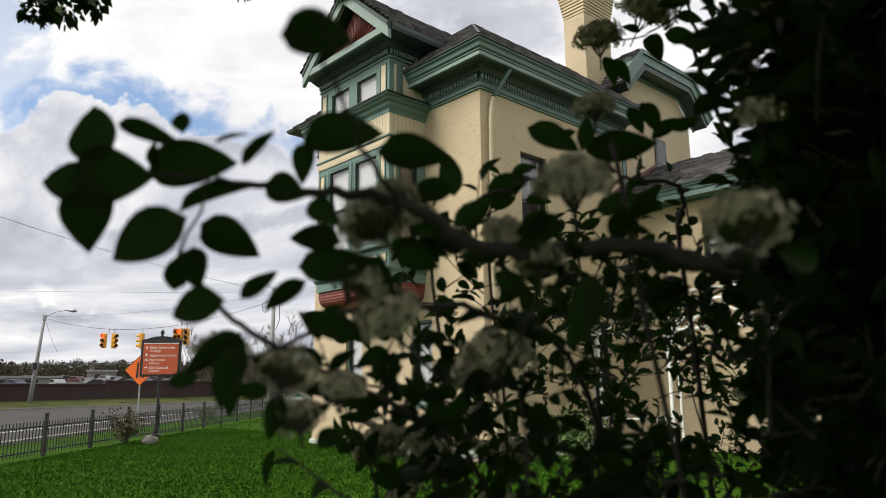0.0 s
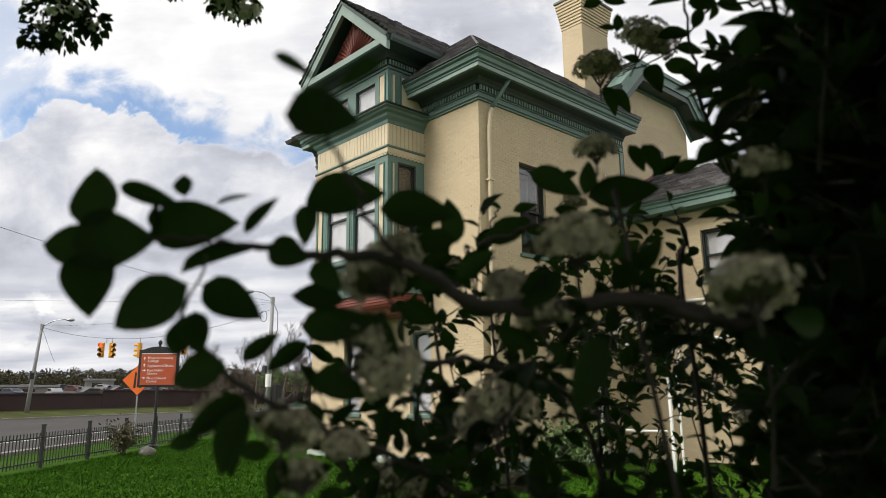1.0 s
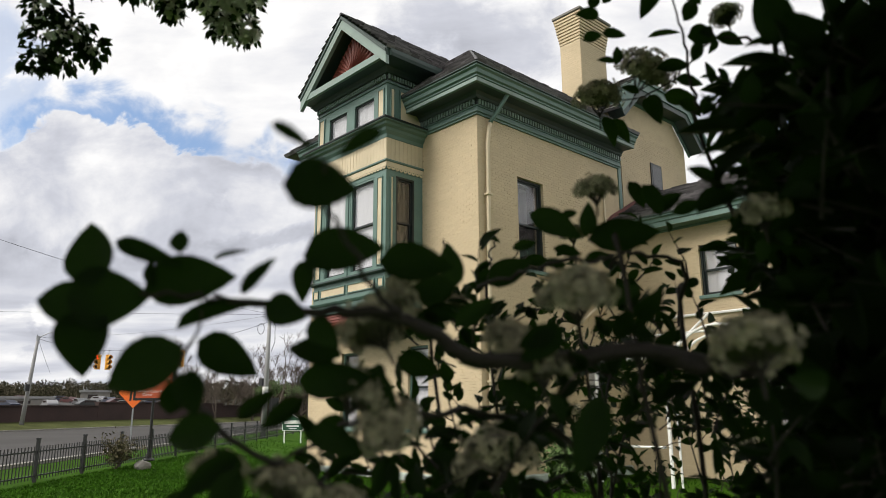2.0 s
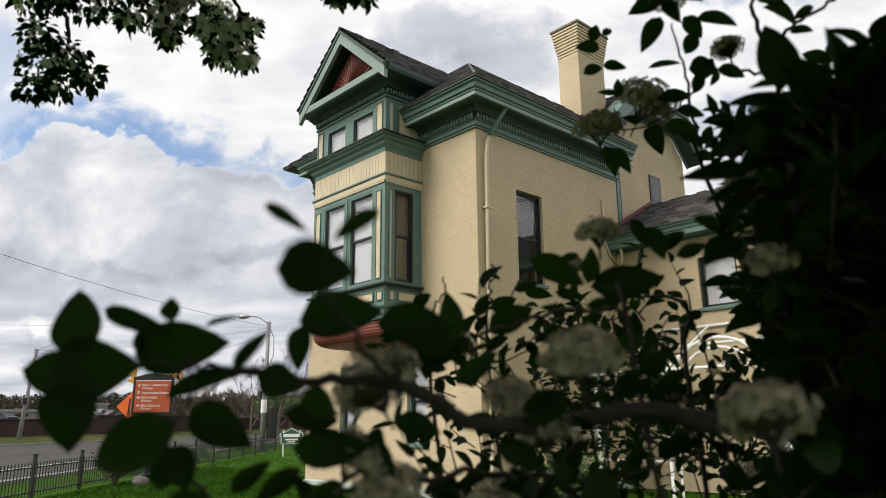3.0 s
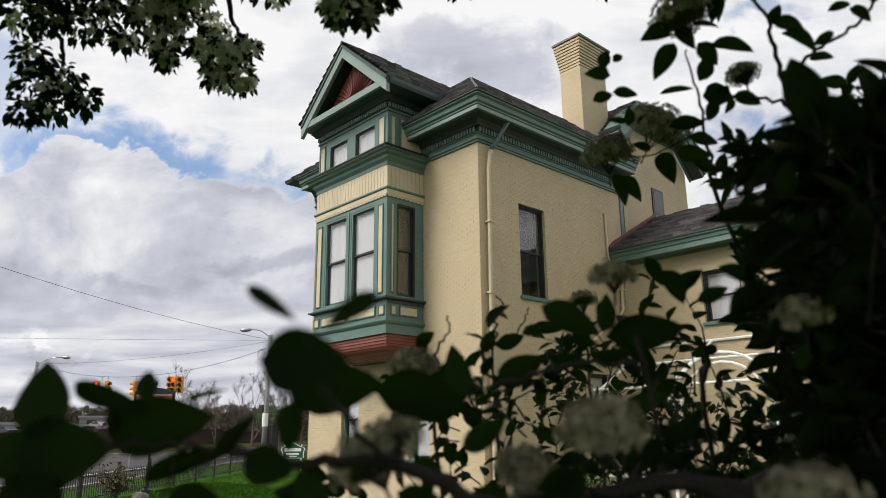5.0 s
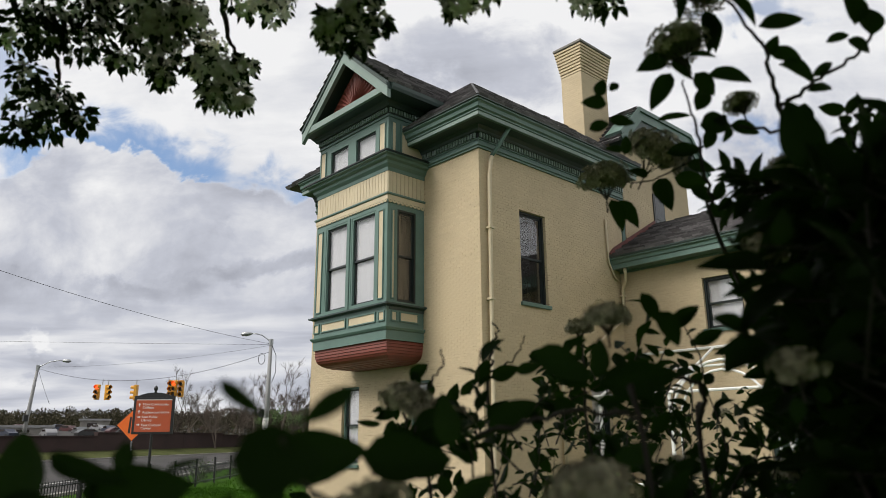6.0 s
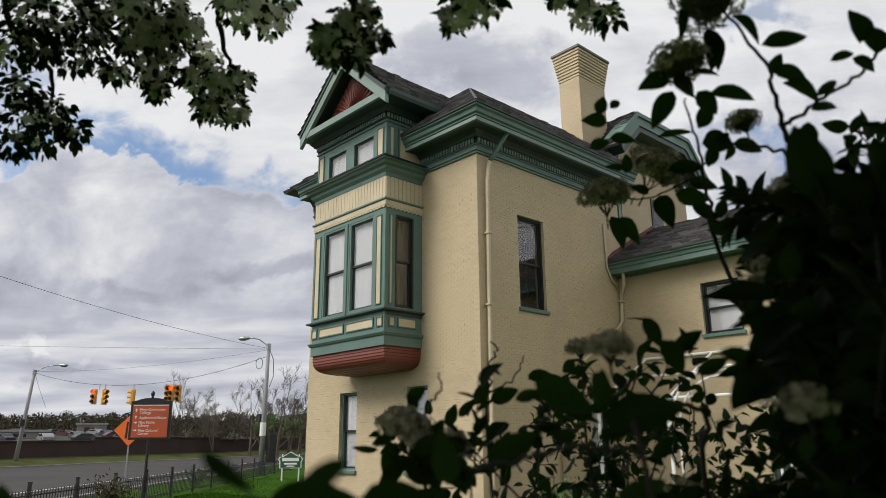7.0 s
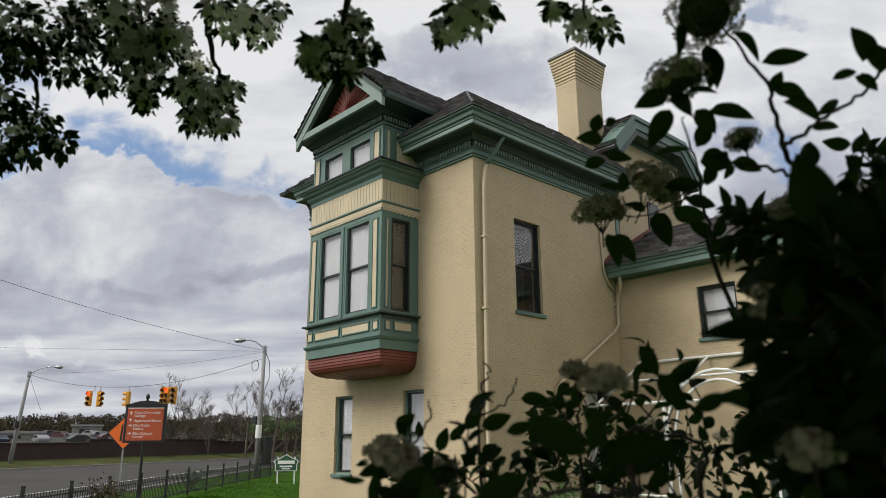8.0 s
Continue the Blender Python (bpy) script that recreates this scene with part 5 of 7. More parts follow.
def bare_tree(seed, height, leafy):
    rnd = random.Random(seed)
    th = thing("far_tree", "bare early spring tree with fine upright branches" if not leafy else "spring tree with fresh yellow-green leaves", "tree")
    bm, tips = bmesh.new(), []
    grow(bm, Vector((0, 0, -0.2)), Vector((0, 0, 1)), height * 0.34, height * 0.022, 5, rnd, tips, 0.6, 5, 0.014)
    part("trunk", bm, M_BARKFAR, th)
    bm = bmesh.new()
    for p, d in tips:
        for _ in range(5 if leafy else 7):
            if leafy:
                c = p + Vector((rnd.gauss(0, 1), rnd.gauss(0, 1), rnd.gauss(0, 1))) * height * 0.035
                s = height * rnd.uniform(0.009, 0.025)
                a = Vector((rnd.uniform(-1, 1), rnd.uniform(-1, 1), rnd.uniform(-1, 1))).normalized()
                w = s * 0.6
            else:
                a = (d + Vector((rnd.gauss(0, 1), rnd.gauss(0, 1), rnd.gauss(0, 0.7))) * 0.6).normalized()
                s = height * rnd.uniform(0.02, 0.05)
                c = p + a * s * 0.9 - d * height * rnd.uniform(0, 0.06)
                w = 0.012
            b = a.orthogonal().normalized()
            bm.faces.new([bm.verts.new(c + a * s), bm.verts.new(c + b * w), bm.verts.new(c - a * s), bm.verts.new(c - b * w)])
    tagged(part("crown", bm, M_FARLEAF if leafy else M_BARKFAR, th), kind="stuff")
    return th


protos = [bare_tree(3, 8.5, False), bare_tree(11, 8.0, False), bare_tree(23, 7.0, True)]
rnd = random.Random(5)
spots = [(20.2, 82, 0, 0.98), (19.2, 88, 1, 1.05), (18.3, 94, 0, 0.85), (17.3, 84, 1, 0.72), (16.2, 90, 0, 0.95), (15.4, 92, 1, 0.85), (14.6, 86, 0, 1.0), (13.6, 90, 1, 1.05), (12.6, 84, 0, 1.15), (11.8, 90, 1, 1.1), (11.0, 88, 0, 1.1), (14.0, 84, 2, 0.6), (12.9, 86, 2, 0.7), (11.6, 84, 2, 0.65), (10.4, 88, 2, 0.75), (9.5, 92, 1, 1.1), (21.4, 102, 1, 0.75), (17.8, 102, 1, 0.9), (13.2, 102, 0, 1.15)]
used = set()
for a, c, k, s in spots:
    p = polar(a, c)
    m = Matrix.Translation(p) @ pose(0, 0, 0, 0, 0, rnd.uniform(0, 360))
    if k not in used:
        used.add(k)
        protos[k].matrix_basis = m
        protos[k].scale = (s, s, s)
    else:
        t = copy_thing(protos[k], m)
        t.scale = (s, s, s)

# a tall bare tree in the yard behind the wing, mirrored in the side window
t = copy_thing(protos[0], Matrix.Translation((12.6, 17.5, ground_z(12.6))) @ pose(0, 0, 0, 0, 0, 70))
t.scale = (2.0, 2.0, 2.0)

# dark lot behind the wall
bm = bmesh.new()
rows = [[bm.verts.new(polar(14 + k * 2, d) + Vector((0, 0, 0.35))) for k in range(18)] for d in (92, 105, 120, 135, 150, 168, 186)]
for r0, r1 in zip(rows, rows[1:]):
    for k in range(17):
        bm.faces.new((r0[k], r1[k], r1[k + 1], r0[k + 1]))
tagged(part("parking_lot", bm, M_ASPHALT), "dark asphalt parking lot beyond the brick wall", "parking lot", kind="structure")

# brush behind the wall
bm = bmesh.new()
rnd = random.Random(12)
for i in range(9000):
    a = rnd.uniform(6, 21)
    c = 96 + rnd.uniform(0, 26)
    top = 2.9 + 1.2 * noise.noise(Vector((a * 0.8, c * 0.05, 0)))
    p = polar(a, c) + Vector((0, 0, max(0.0, top * rnd.random() ** 0.8)))
    s = rnd.uniform(0.15, 0.5)
    d = Vector((rnd.gauss(0, 1), rnd.gauss(0, 1), rnd.gauss(0, 1.8))).normalized()
    e = d.orthogonal().normalized()
    bm.faces.new([bm.verts.new(p + d * s), bm.verts.new(p + e * s * 0.1), bm.verts.new(p - d * s), bm.verts.new(p - e * s * 0.1)])
tagged(part("brush", bm, M_WOODS), "brown leafless brush behind the brick wall", "brush", kind="stuff")

# woods along the horizon: many small clumps of twigs
bm = bmesh.new()
rnd = random.Random(9)
for i in range(34000):
    a = rnd.uniform(2, 48)
    c = 188 + rnd.uniform(0, 70)
    top = 4.6 + 1.8 * noise.noise(Vector((a * 0.35, c * 0.02, 0))) + 1.2 * noise.noise(Vector((a * 1.7, 3, 0)))
    p = polar(a, c) + Vector((0, 0, max(0.0, top * rnd.random() ** 0.7)))
    s = rnd.uniform(0.12, 0.42)
    d = Vector((rnd.gauss(0, 1), rnd.gauss(0, 1), rnd.gauss(0, 1.6))).normalized()
    e = d.orthogonal().normalized()
    bm.faces.new([bm.verts.new(p + d * s), bm.verts.new(p + e * s * 0.5), bm.verts.new(p - d * s), bm.verts.new(p - e * s * 0.5)])
# the closed mass low in the woods
rows = []
for i in range(241):
    a = 2 + 46 * i / 240
    h = 3.4 + 1.6 * noise.noise(Vector((a * 0.35, 4.0, 0))) + 0.9 * noise.noise(Vector((a * 2.3, 3, 0))) + 0.5 * noise.noise(Vector((a * 9, 3, 1)))
    p = polar(a, 232 + 6 * noise.noise(Vector((a * 1.3, 8, 0))))
    rows.append([bm.verts.new(p + Vector((0, 0, z))) for z in (-1.0, h)] + [bm.verts.new(polar(a, 240) + Vector((0, 0, z))) for z in (h * 0.9, -1.0)])
for r0, r1 in zip(rows, rows[1:]):
    for k in range(4):
        bm.faces.new((r0[k], r1[k], r1[(k + 1) % 4], r0[(k + 1) % 4]))
tagged(part("far_woods", bm, M_WOODS), "brown and olive budding woods along the horizon", "woods", kind="stuff")


def small_bush(at, size, n, mat, seed, label):
    rnd = random.Random(seed)
    th = thing("garden_bush", label, "bush", Matrix.Translation(at))
    bm, tips = bmesh.new(), []
    for k in range(9):
        d = Vector((rnd.uniform(-1, 1), rnd.uniform(-1, 1), 1.1)).normalized()
        grow(bm, Vector((0, 0, 0)), d, size * 0.5, size * 0.014, 2, rnd, tips, 0.7, 4)
    part("stem", bm, M_BARKFAR, th)
    bm = bmesh.new()
    for i in range(n):
        p, _ = tips[rnd.randrange(len(tips))]
        c = p * rnd.uniform(0.5, 1.0) + Vector((rnd.gauss(0, 1), rnd.gauss(0, 1), rnd.gauss(0, 0.7))) * size * 0.12
        c.z = max(0.02, c.z)
        a = Vector((rnd.gauss(0, 1), rnd.gauss(0, 1), rnd.gauss(0, 1))).normalized()
        b = a.orthogonal().normalized()
        s = size * rnd.uniform(0.03, 0.06)
        bm.faces.new([bm.verts.new(c + a * s), bm.verts.new(c + b * s * 0.5), bm.verts.new(c - a * s), bm.verts.new(c - b * s * 0.5)])
    tagged(part("crown", bm, mat, th), kind="stuff")


M_OLIVE = material("olive_brown_twigs", (0.075, 0.065, 0.03), 0.9, 0.35, 1.5, 0, 10, per=0.3, island=True)
small_bush((-10.9, -4.35, ground_z(-10.9)), 0.95, 900, M_OLIVE, 4, "low olive-brown bush at the fence")
small_bush((-19.9, 2.3, ground_z(-19.9)), 0.9, 500, M_FARLEAF, 8, "small yellow-green bush at the fence")
small_bush((1.75, 1.1, ground_z(1.75)), 1.25, 1500, M_FARLEAF, 17, "young yellow-green bush against the house wall")
bm = bmesh.new()
bmesh.ops.create_icosphere(bm, subdivisions=2, radius=0.24)
for v in bm.verts:
    v.co *= 1 + 0.25 * noise.noise(v.co * 6)
    v.co.z *= 0.7
bmesh.ops.translate(bm, verts=bm.verts[:], vec=(-10.45, -3.75, ground_z(-10.4) + 0.1))
tagged(part("boulder", bm, M_CONCRETE), "pale grey boulder beside the fence bush", "rock")

# grass blades on the near lawn
bm = bmesh.new()
rnd = random.Random(2)
verts, faces = [], []
for i in range(150000):
    near = i % 4
    x = rnd.uniform(-16, 5) if near else rnd.uniform(-26, 7)
    y = rnd.uniform(-11, 1.5) if near else rnd.uniform(-13, 9)
    q = Vector((x, y)) - F0
    if q.dot(FN) > -0.25 or (x > -7.6 and x < 0.2 and y > -0.15) or (x >= 0.2 and y > 5.8):
        continue
    z = ground_z(x)
    h = rnd.uniform(0.03, 0.075)
    ang = rnd.uniform(0, math.pi)
    wv = Vector((math.cos(ang), math.sin(ang), 0)) * rnd.uniform(0.012, 0.03)
    tip = Vector((rnd.gauss(0, 0.03), rnd.gauss(0, 0.03), h))
    b = Vector((x, y, z - 0.01))
    k = len(verts)
    verts += [b - wv, b + wv, b + tip]
    faces.append((k, k + 1, k + 2))
me = bpy.data.meshes.new("grass")
me.from_pydata([tuple(v) for v in verts], [], faces)
me.materials.append(M_BLADE)
tagged(new("grass", me), "short bright green grass blades on the lawn", "grass", kind="stuff")
part("soil_strip", sweep(bmesh.new(), [(XW, 0), (0, 0)], [(0.05, -0.1), (0.6, -0.1), (0.55, 0.02), (0.3, 0.05), (0.05, 0.06)]), M_DIRT, house, "bare soil along the foundation")

# ---- foreground shrub and blossom branches ----
def leaf_material(name, col, trans, rough=0.45):
    m = material(name, col, rough, 0.3, 25, 0.15, 120, per=0.55, spec=0.06)
    N, L = m.node_tree.nodes, m.node_tree.links
    b = N["Principled BSDF"]
    t = N.new("ShaderNodeBsdfTranslucent")
    t.inputs[0].default_value = (*trans, 1)
    mx = N.new("ShaderNodeMixShader")
    mx.inputs[0].default_value = 0.22
    L.new(b.outputs[0], mx.inputs[1])
    L.new(t.outputs[0], mx.inputs[2])
    L.new(mx.outputs[0], N["Material Output"].inputs[0])
    return m


# leaf greens set far below real foliage, so the colour carries deep shade
M_LEAF = leaf_material("shade_darkened_viburnum_leaf", (0.013, 0.025, 0.007), (0.032, 0.085, 0.006), 0.6)
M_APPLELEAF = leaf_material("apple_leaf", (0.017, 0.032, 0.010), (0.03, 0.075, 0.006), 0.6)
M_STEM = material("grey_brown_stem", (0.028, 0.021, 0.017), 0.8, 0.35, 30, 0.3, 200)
M_FLORET = material("cream_viburnum_floret", (0.40, 0.36, 0.25), 0.7, 0.3, 60, 0.0, 200, per=0.5, island=True)
M_BUD = material("green_brown_buds", (0.10, 0.10, 0.055), 0.8, 0.4, 150, 0.4, 400)
M_PETAL = leaf_material("white_apple_petal", (0.80, 0.78, 0.68), (0.80, 0.78, 0.66), 0.6)
for n in M_PETAL.node_tree.nodes:
    if n.type == "MIX_SHADER":
        n.inputs[0].default_value = 0.35

# the shrub and the branches overhead are laid out in units of 1.6 m about the place where the walk is
YARD = pose(11.735, -12.085, -1.166, 0, 0, 47.19) @ Matrix.Scale(1.6, 4)
SOIL = 0.63  # the lawn's level in those units


def leaf_mesh(name, width, fold, curl, rnd):
    """A pointed leaf of length 1 along x with a sunken midrib, curled along its length."""
    bm = bmesh.new()
    rows = []
    n = 7
    for i in range(n + 1):
        t = i / n
        w = width * 0.5 * (math.sin(math.pi * min(1, t ** 0.85)) ** 0.75) * (1.12 - 0.35 * t)
        if i in (0, n):
            w = 0.004
        z = -curl * (t - 0.35) ** 2
        wob = rnd.uniform(-0.012, 0.012)
        rows.append([bm.verts.new((t - 0.5, -w, z + fold * w + wob)), bm.verts.new((t - 0.5, 0, z)), bm.verts.new((t - 0.5, w, z + fold * w - wob))])
    for a, b in zip(rows, rows[1:]):
        bm.faces.new((a[0], a[1], b[1], b[0]))
        bm.faces.new((a[1], a[2], b[2], b[1]))
    me = bpy.data.meshes.new(name)
    bm.to_mesh(me)
    bm.free()
    for p in me.polygons:
        p.use_smooth = True
    return me


rnd = random.Random(31)
LEAVES = [leaf_mesh("leaf", 1.0, f, c, rnd) for f, c in ((0.25, 0.25), (0.45, 0.15), (0.15, 0.5), (0.35, -0.2))]
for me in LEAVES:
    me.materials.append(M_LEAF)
shrub = thing("viburnum_shrub", "tall viburnum shrub, leaves darkened for shade, with round cream flower heads", "shrub", YARD)


def leaf_matrix(a, b, c, length, ang, width, rnd, tilt=0.35):
    """A leaf facing along y, turned by ang in the plane across it."""
    r = radians(ang)
    x = Vector((math.cos(r), rnd.uniform(-tilt, tilt), math.sin(r))).normalized()
    n = Vector((rnd.uniform(-tilt, tilt), -1, rnd.uniform(-tilt, tilt))).normalized()
    y = n.cross(x).normalized()
    n = x.cross(y)
    m = Matrix((x * length, y * length * width, n * length)).transposed().to_4x4()
    m.translation = (a, b, c)
    return m


def hang_leaf(parent, m, rnd, meshes=None):
    ob = new("leaf", (meshes or LEAVES)[rnd.randrange(4)])
    ob.parent = parent
    ob.matrix_basis = m
    return ob


SPRAY_A = [
    (-0.264, 0.482, 1.914, 0.0481, 100, 0.78),
    (-0.286, 0.496, 1.879, 0.0468, 172, 0.66),
    (-0.25, 0.486, 1.881, 0.0552, 5, 0.78),
    (-0.263, 0.49, 1.849, 0.0476, -92, 0.8),
    (-0.199, 0.474, 1.923, 0.0183, 100, 0.75),
    (-0.224, 0.489, 1.915, 0.0525, -20, 0.27),
    (-0.2, 0.518, 1.898, 0.0659, 10, 0.58),
    (-0.176, 0.511, 1.873, 0.069, 18, 0.2),
    (-0.131, 0.456, 1.89, 0.0331, 48, 0.3),
    (-0.167, 0.501, 1.917, 0.0276, 15, 0.16),
    (-0.225, 0.491, 1.903, 0.0217, 95, 0.45),
    (-0.211, 0.462, 1.829, 0.0592, 209, 0.58),
    (-0.171, 0.518, 1.84, 0.0544, -30, 0.54),
]
SPRAY_B = [
    (-0.121, 0.498, 1.871, 0.0307, -15, 0.8),
    (-0.203, 0.511, 1.813, 0.03, 80, 0.62),
    (-0.187, 0.504, 1.813, 0.0318, -80, 0.72),
    (-0.186, 0.51, 1.784, 0.0415, 195, 0.62),
    (-0.148, 0.525, 1.805, 0.0345, 38, 0.4),
    (-0.13, 0.539, 1.798, 0.0392, 215, 0.4),
    (-0.182, 0.536, 1.752, 0.0518, 215, 0.38),
    (-0.165, 0.527, 1.734, 0.0495, -108, 0.48),
    (-0.11, 0.493, 1.896, 0.033, -95, 0.52),
    (-0.094, 0.501, 1.856, 0.03, -40, 0.65),
    (-0.173, 0.547, 1.764, 0.0274, 150, 0.5),
]
SPRAY_C = [
    (-0.073, 0.347, 1.923, 0.0407, 0, 0.72),
    (-0.088, 0.351, 1.949, 0.03, -35, 0.24),
    (-0.051, 0.355, 1.946, 0.0289, 213, 0.34),
    (-0.081, 0.513, 1.921, 0.0612, 8, 0.56),
    (-0.027, 0.546, 1.918, 0.0604, -5, 0.54),
    (-0.091, 0.546, 1.825, 0.0609, 3, 0.46),
    (-0.111, 0.561, 1.848, 0.0455, 170, 0.5),
    (-0.058, 0.569, 1.811, 0.0538, -60, 0.5),
    (-0.091, 0.576, 1.775, 0.0497, -20, 0.45),
    (-0.145, 0.583, 1.743, 0.0455, 160, 0.45),
]
SPRAY_D = [
    (0.073, 0.762, 1.956, 0.0646, 30, 0.5),
    (0.124, 0.751, 2.004, 0.0698, -28, 0.48),
    (0.198, 0.755, 1.99, 0.0866, 6, 0.45),
    (0.161, 0.75, 2.012, 0.0452, 80, 0.5),
    (0.252, 0.806, 2.049, 0.0473, -60, 0.55),
    (0.293, 0.808, 2.04, 0.0432, 22, 0.42),
    (0.004, 0.699, 1.949, 0.0537, 100, 0.5),
    (-0.018, 0.643, 1.912, 0.0547, 190, 0.5),
    (0.025, 0.648, 1.89, 0.0492, 35, 0.45),
    (0.104, 0.512, 1.78, 0.0676, -110, 0.42),
    (0.057, 0.6, 1.815, 0.0398, -30, 0.5),
    (0.183, 0.706, 1.918, 0.0537, 20, 0.4),
]
STEM_A = [(-0.229, 0.489, 1.885), (-0.201, 0.501, 1.885), (-0.164, 0.508, 1.883), (-0.126, 0.503, 1.878), (-0.102, 0.504, 1.873), (-0.068, 0.511, 1.874), (-0.034, 0.525, 1.868), (-0.003, 0.541, 1.852), (0.03, 0.563, 1.838), (0.102, 0.594, 1.844), (0.185, 0.625, 1.85), (0.254, 0.659, 1.84)]
STEM_B = [(-0.19, 0.509, 1.88), (-0.193, 0.508, 1.853), (-0.204, 0.507, 1.827), (-0.2, 0.51, 1.815), (-0.183, 0.527, 1.794), (-0.165, 0.545, 1.773), (-0.131, 0.582, 1.75), (-0.089, 0.618, 1.729)]
STEM_C = [(-0.07, 0.345, 1.933), (-0.07, 0.374, 1.915), (-0.063, 0.415, 1.9), (-0.055, 0.47, 1.883), (-0.034, 0.525, 1.868)]
STEM_D = [(-0.185, 0.564, 1.742), (-0.163, 0.575, 1.75), (-0.122, 0.578, 1.768), (-0.076, 0.587, 1.787), (-0.018, 0.604, 1.797), (0.035, 0.668, 1.794)]
DOMES_A = [
    (-0.064, 0.588, 1.871, 0.065),
    (-0.047, 0.584, 1.887, 0.045),
    (-0.076, 0.581, 1.815, 0.058),
    (-0.052, 0.587, 1.786, 0.058),
    (-0.187, 0.568, 1.752, 0.046),
    (-0.135, 0.577, 1.74, 0.051),
    (-0.126, 0.586, 1.7, 0.042),
    (-0.089, 0.587, 1.726, 0.038),
    (0.106, 0.552, 1.891, 0.064),
    (0.228, 0.505, 1.844, 0.064),
    (0.057, 0.623, 1.859, 0.052),
    (0.082, 0.596, 1.834, 0.047),
    (0.038, 0.743, 1.744, 0.066),
    (0.125, 1.347, 1.607, 0.063),
]
UPPER_A = [
    (0.306, 0.947, 2.455, 0.051, 200, 0.6),
    (0.356, 0.958, 2.459, 0.048, -60, 0.6),
    (0.386, 0.953, 2.476, 0.048, -2, 0.25),
    (0.344, 0.907, 2.531, 0.055, -95, 0.3),
    (0.43, 0.911, 2.515, 0.061, -58, 0.3),
    (0.48, 0.916, 2.497, 0.075, 12, 0.36),
    (0.475, 0.929, 2.473, 0.039, 60, 0.5),
    (0.498, 0.932, 2.462, 0.053, -15, 0.5),
    (0.429, 0.961, 2.447, 0.074, -8, 0.36),
    (0.509, 0.94, 2.432, 0.064, -30, 0.45),
    (0.548, 0.931, 2.441, 0.052, 35, 0.3),
    (0.547, 0.938, 2.416, 0.047, 10, 0.36),
    (0.521, 0.954, 2.379, 0.053, 70, 0.55),
    (0.567, 0.882, 2.505, 0.059, 95, 0.65),
]
UPPER_B = [
    (0.593, 0.886, 2.491, 0.062, 85, 0.6),
    (0.561, 0.903, 2.475, 0.043, 20, 0.36),
    (0.589, 0.907, 2.462, 0.041, -30, 0.5),
    (0.405, 1.024, 2.441, 0.057, 60, 0.5),
    (0.431, 1.033, 2.407, 0.054, 0, 0.8),
    (0.476, 1.036, 2.399, 0.051, -20, 0.5),
    (0.402, 1.14, 2.466, 0.067, 8, 0.2),
    (0.421, 1.155, 2.412, 0.07, 5, 0.4),
    (0.439, 1.095, 2.408, 0.048, 70, 0.5),
    (0.46, 1.105, 2.37, 0.048, 100, 0.4),
    (0.474, 1.08, 2.348, 0.043, -70, 0.36),
    (0.29, 1.054, 2.379, 0.04, 80, 0.5),
    (0.247, 1.035, 2.403, 0.039, 20, 0.55),
]
UPPER_C = [
    (0.236, 1.027, 2.434, 0.045, 170, 0.6),
    (0.248, 1.02, 2.459, 0.036, 70, 0.65),
    (0.271, 1.019, 2.463, 0.027, 40, 0.6),
    (0.29, 1.06, 2.423, 0.046, -10, 0.5),
    (0.275, 1.073, 2.378, 0.034, 170, 0.4),
    (0.446, 1.164, 2.381, 0.057, -15, 0.5),
    (0.477, 1.174, 2.344, 0.05, 60, 0.5),
    (0.52, 1.111, 2.349, 0.054, 40, 0.5),
    (0.446, 1.177, 2.332, 0.057, -40, 0.5),
    (0.477, 1.184, 2.308, 0.05, 0, 0.5),
    (0.49, 1.125, 2.297, 0.041, 60, 0.5),
    (0.408, 1.218, 2.408, 0.049, 20, 0.5),
    (0.355, 1.222, 2.396, 0.042, 150, 0.5),
]
LOWER = [
    (0.173, 1.25, 2.071, 0.057, -5, 0.45),
    (0.271, 0.935, 2.096, 0.05, -60, 0.45),
    (0.312, 0.938, 2.083, 0.058, 35, 0.4),
    (0.065, 1.198, 2.041, 0.051, 60, 0.5),
    (0.096, 1.138, 2.032, 0.054, 20, 0.5),
    (0.043, 1.265, 2.02, 0.047, 45, 0.4),
    (0.017, 1.269, 2.008, 0.047, 70, 0.5),
    (0.106, 0.896, 2.016, 0.04, 15, 0.42),
    (0.152, 0.841, 1.993, 0.041, -12, 0.4),
    (0.173, 0.755, 1.968, 0.04, 8, 0.38),
    (0.125, 0.786, 1.968, 0.036, 170, 0.4),
    (0.323, 1.097, 1.954, 0.051, 40, 0.5),
]
STEM_E = [(0.353, 0.963, 2.441), (0.377, 1.0, 2.417), (0.399, 1.038, 2.391), (0.418, 1.081, 2.346), (0.443, 1.122, 2.309), (0.453, 1.138, 2.25)]
STEM_F = [(0.396, 0.906, 2.557), (0.427, 0.912, 2.513), (0.459, 0.923, 2.472), (0.474, 0.938, 2.44), (0.487, 0.956, 2.396), (0.515, 0.985, 2.357), (0.531, 1.014, 2.298), (0.551, 1.052, 2.228)]
STEM_G = [(0.615, 0.912, 2.488), (0.591, 0.92, 2.458), (0.56, 0.926, 2.438), (0.529, 0.931, 2.418), (0.502, 0.937, 2.399), (0.479, 0.942, 2.381)]
STEM_H = [(0.342, 1.255, 2.388), (0.381, 1.225, 2.383), (0.424, 1.19, 2.398), (0.446, 1.154, 2.415), (0.454, 1.062, 2.413), (0.485, 1.009, 2.381), (0.509, 0.985, 2.357)]
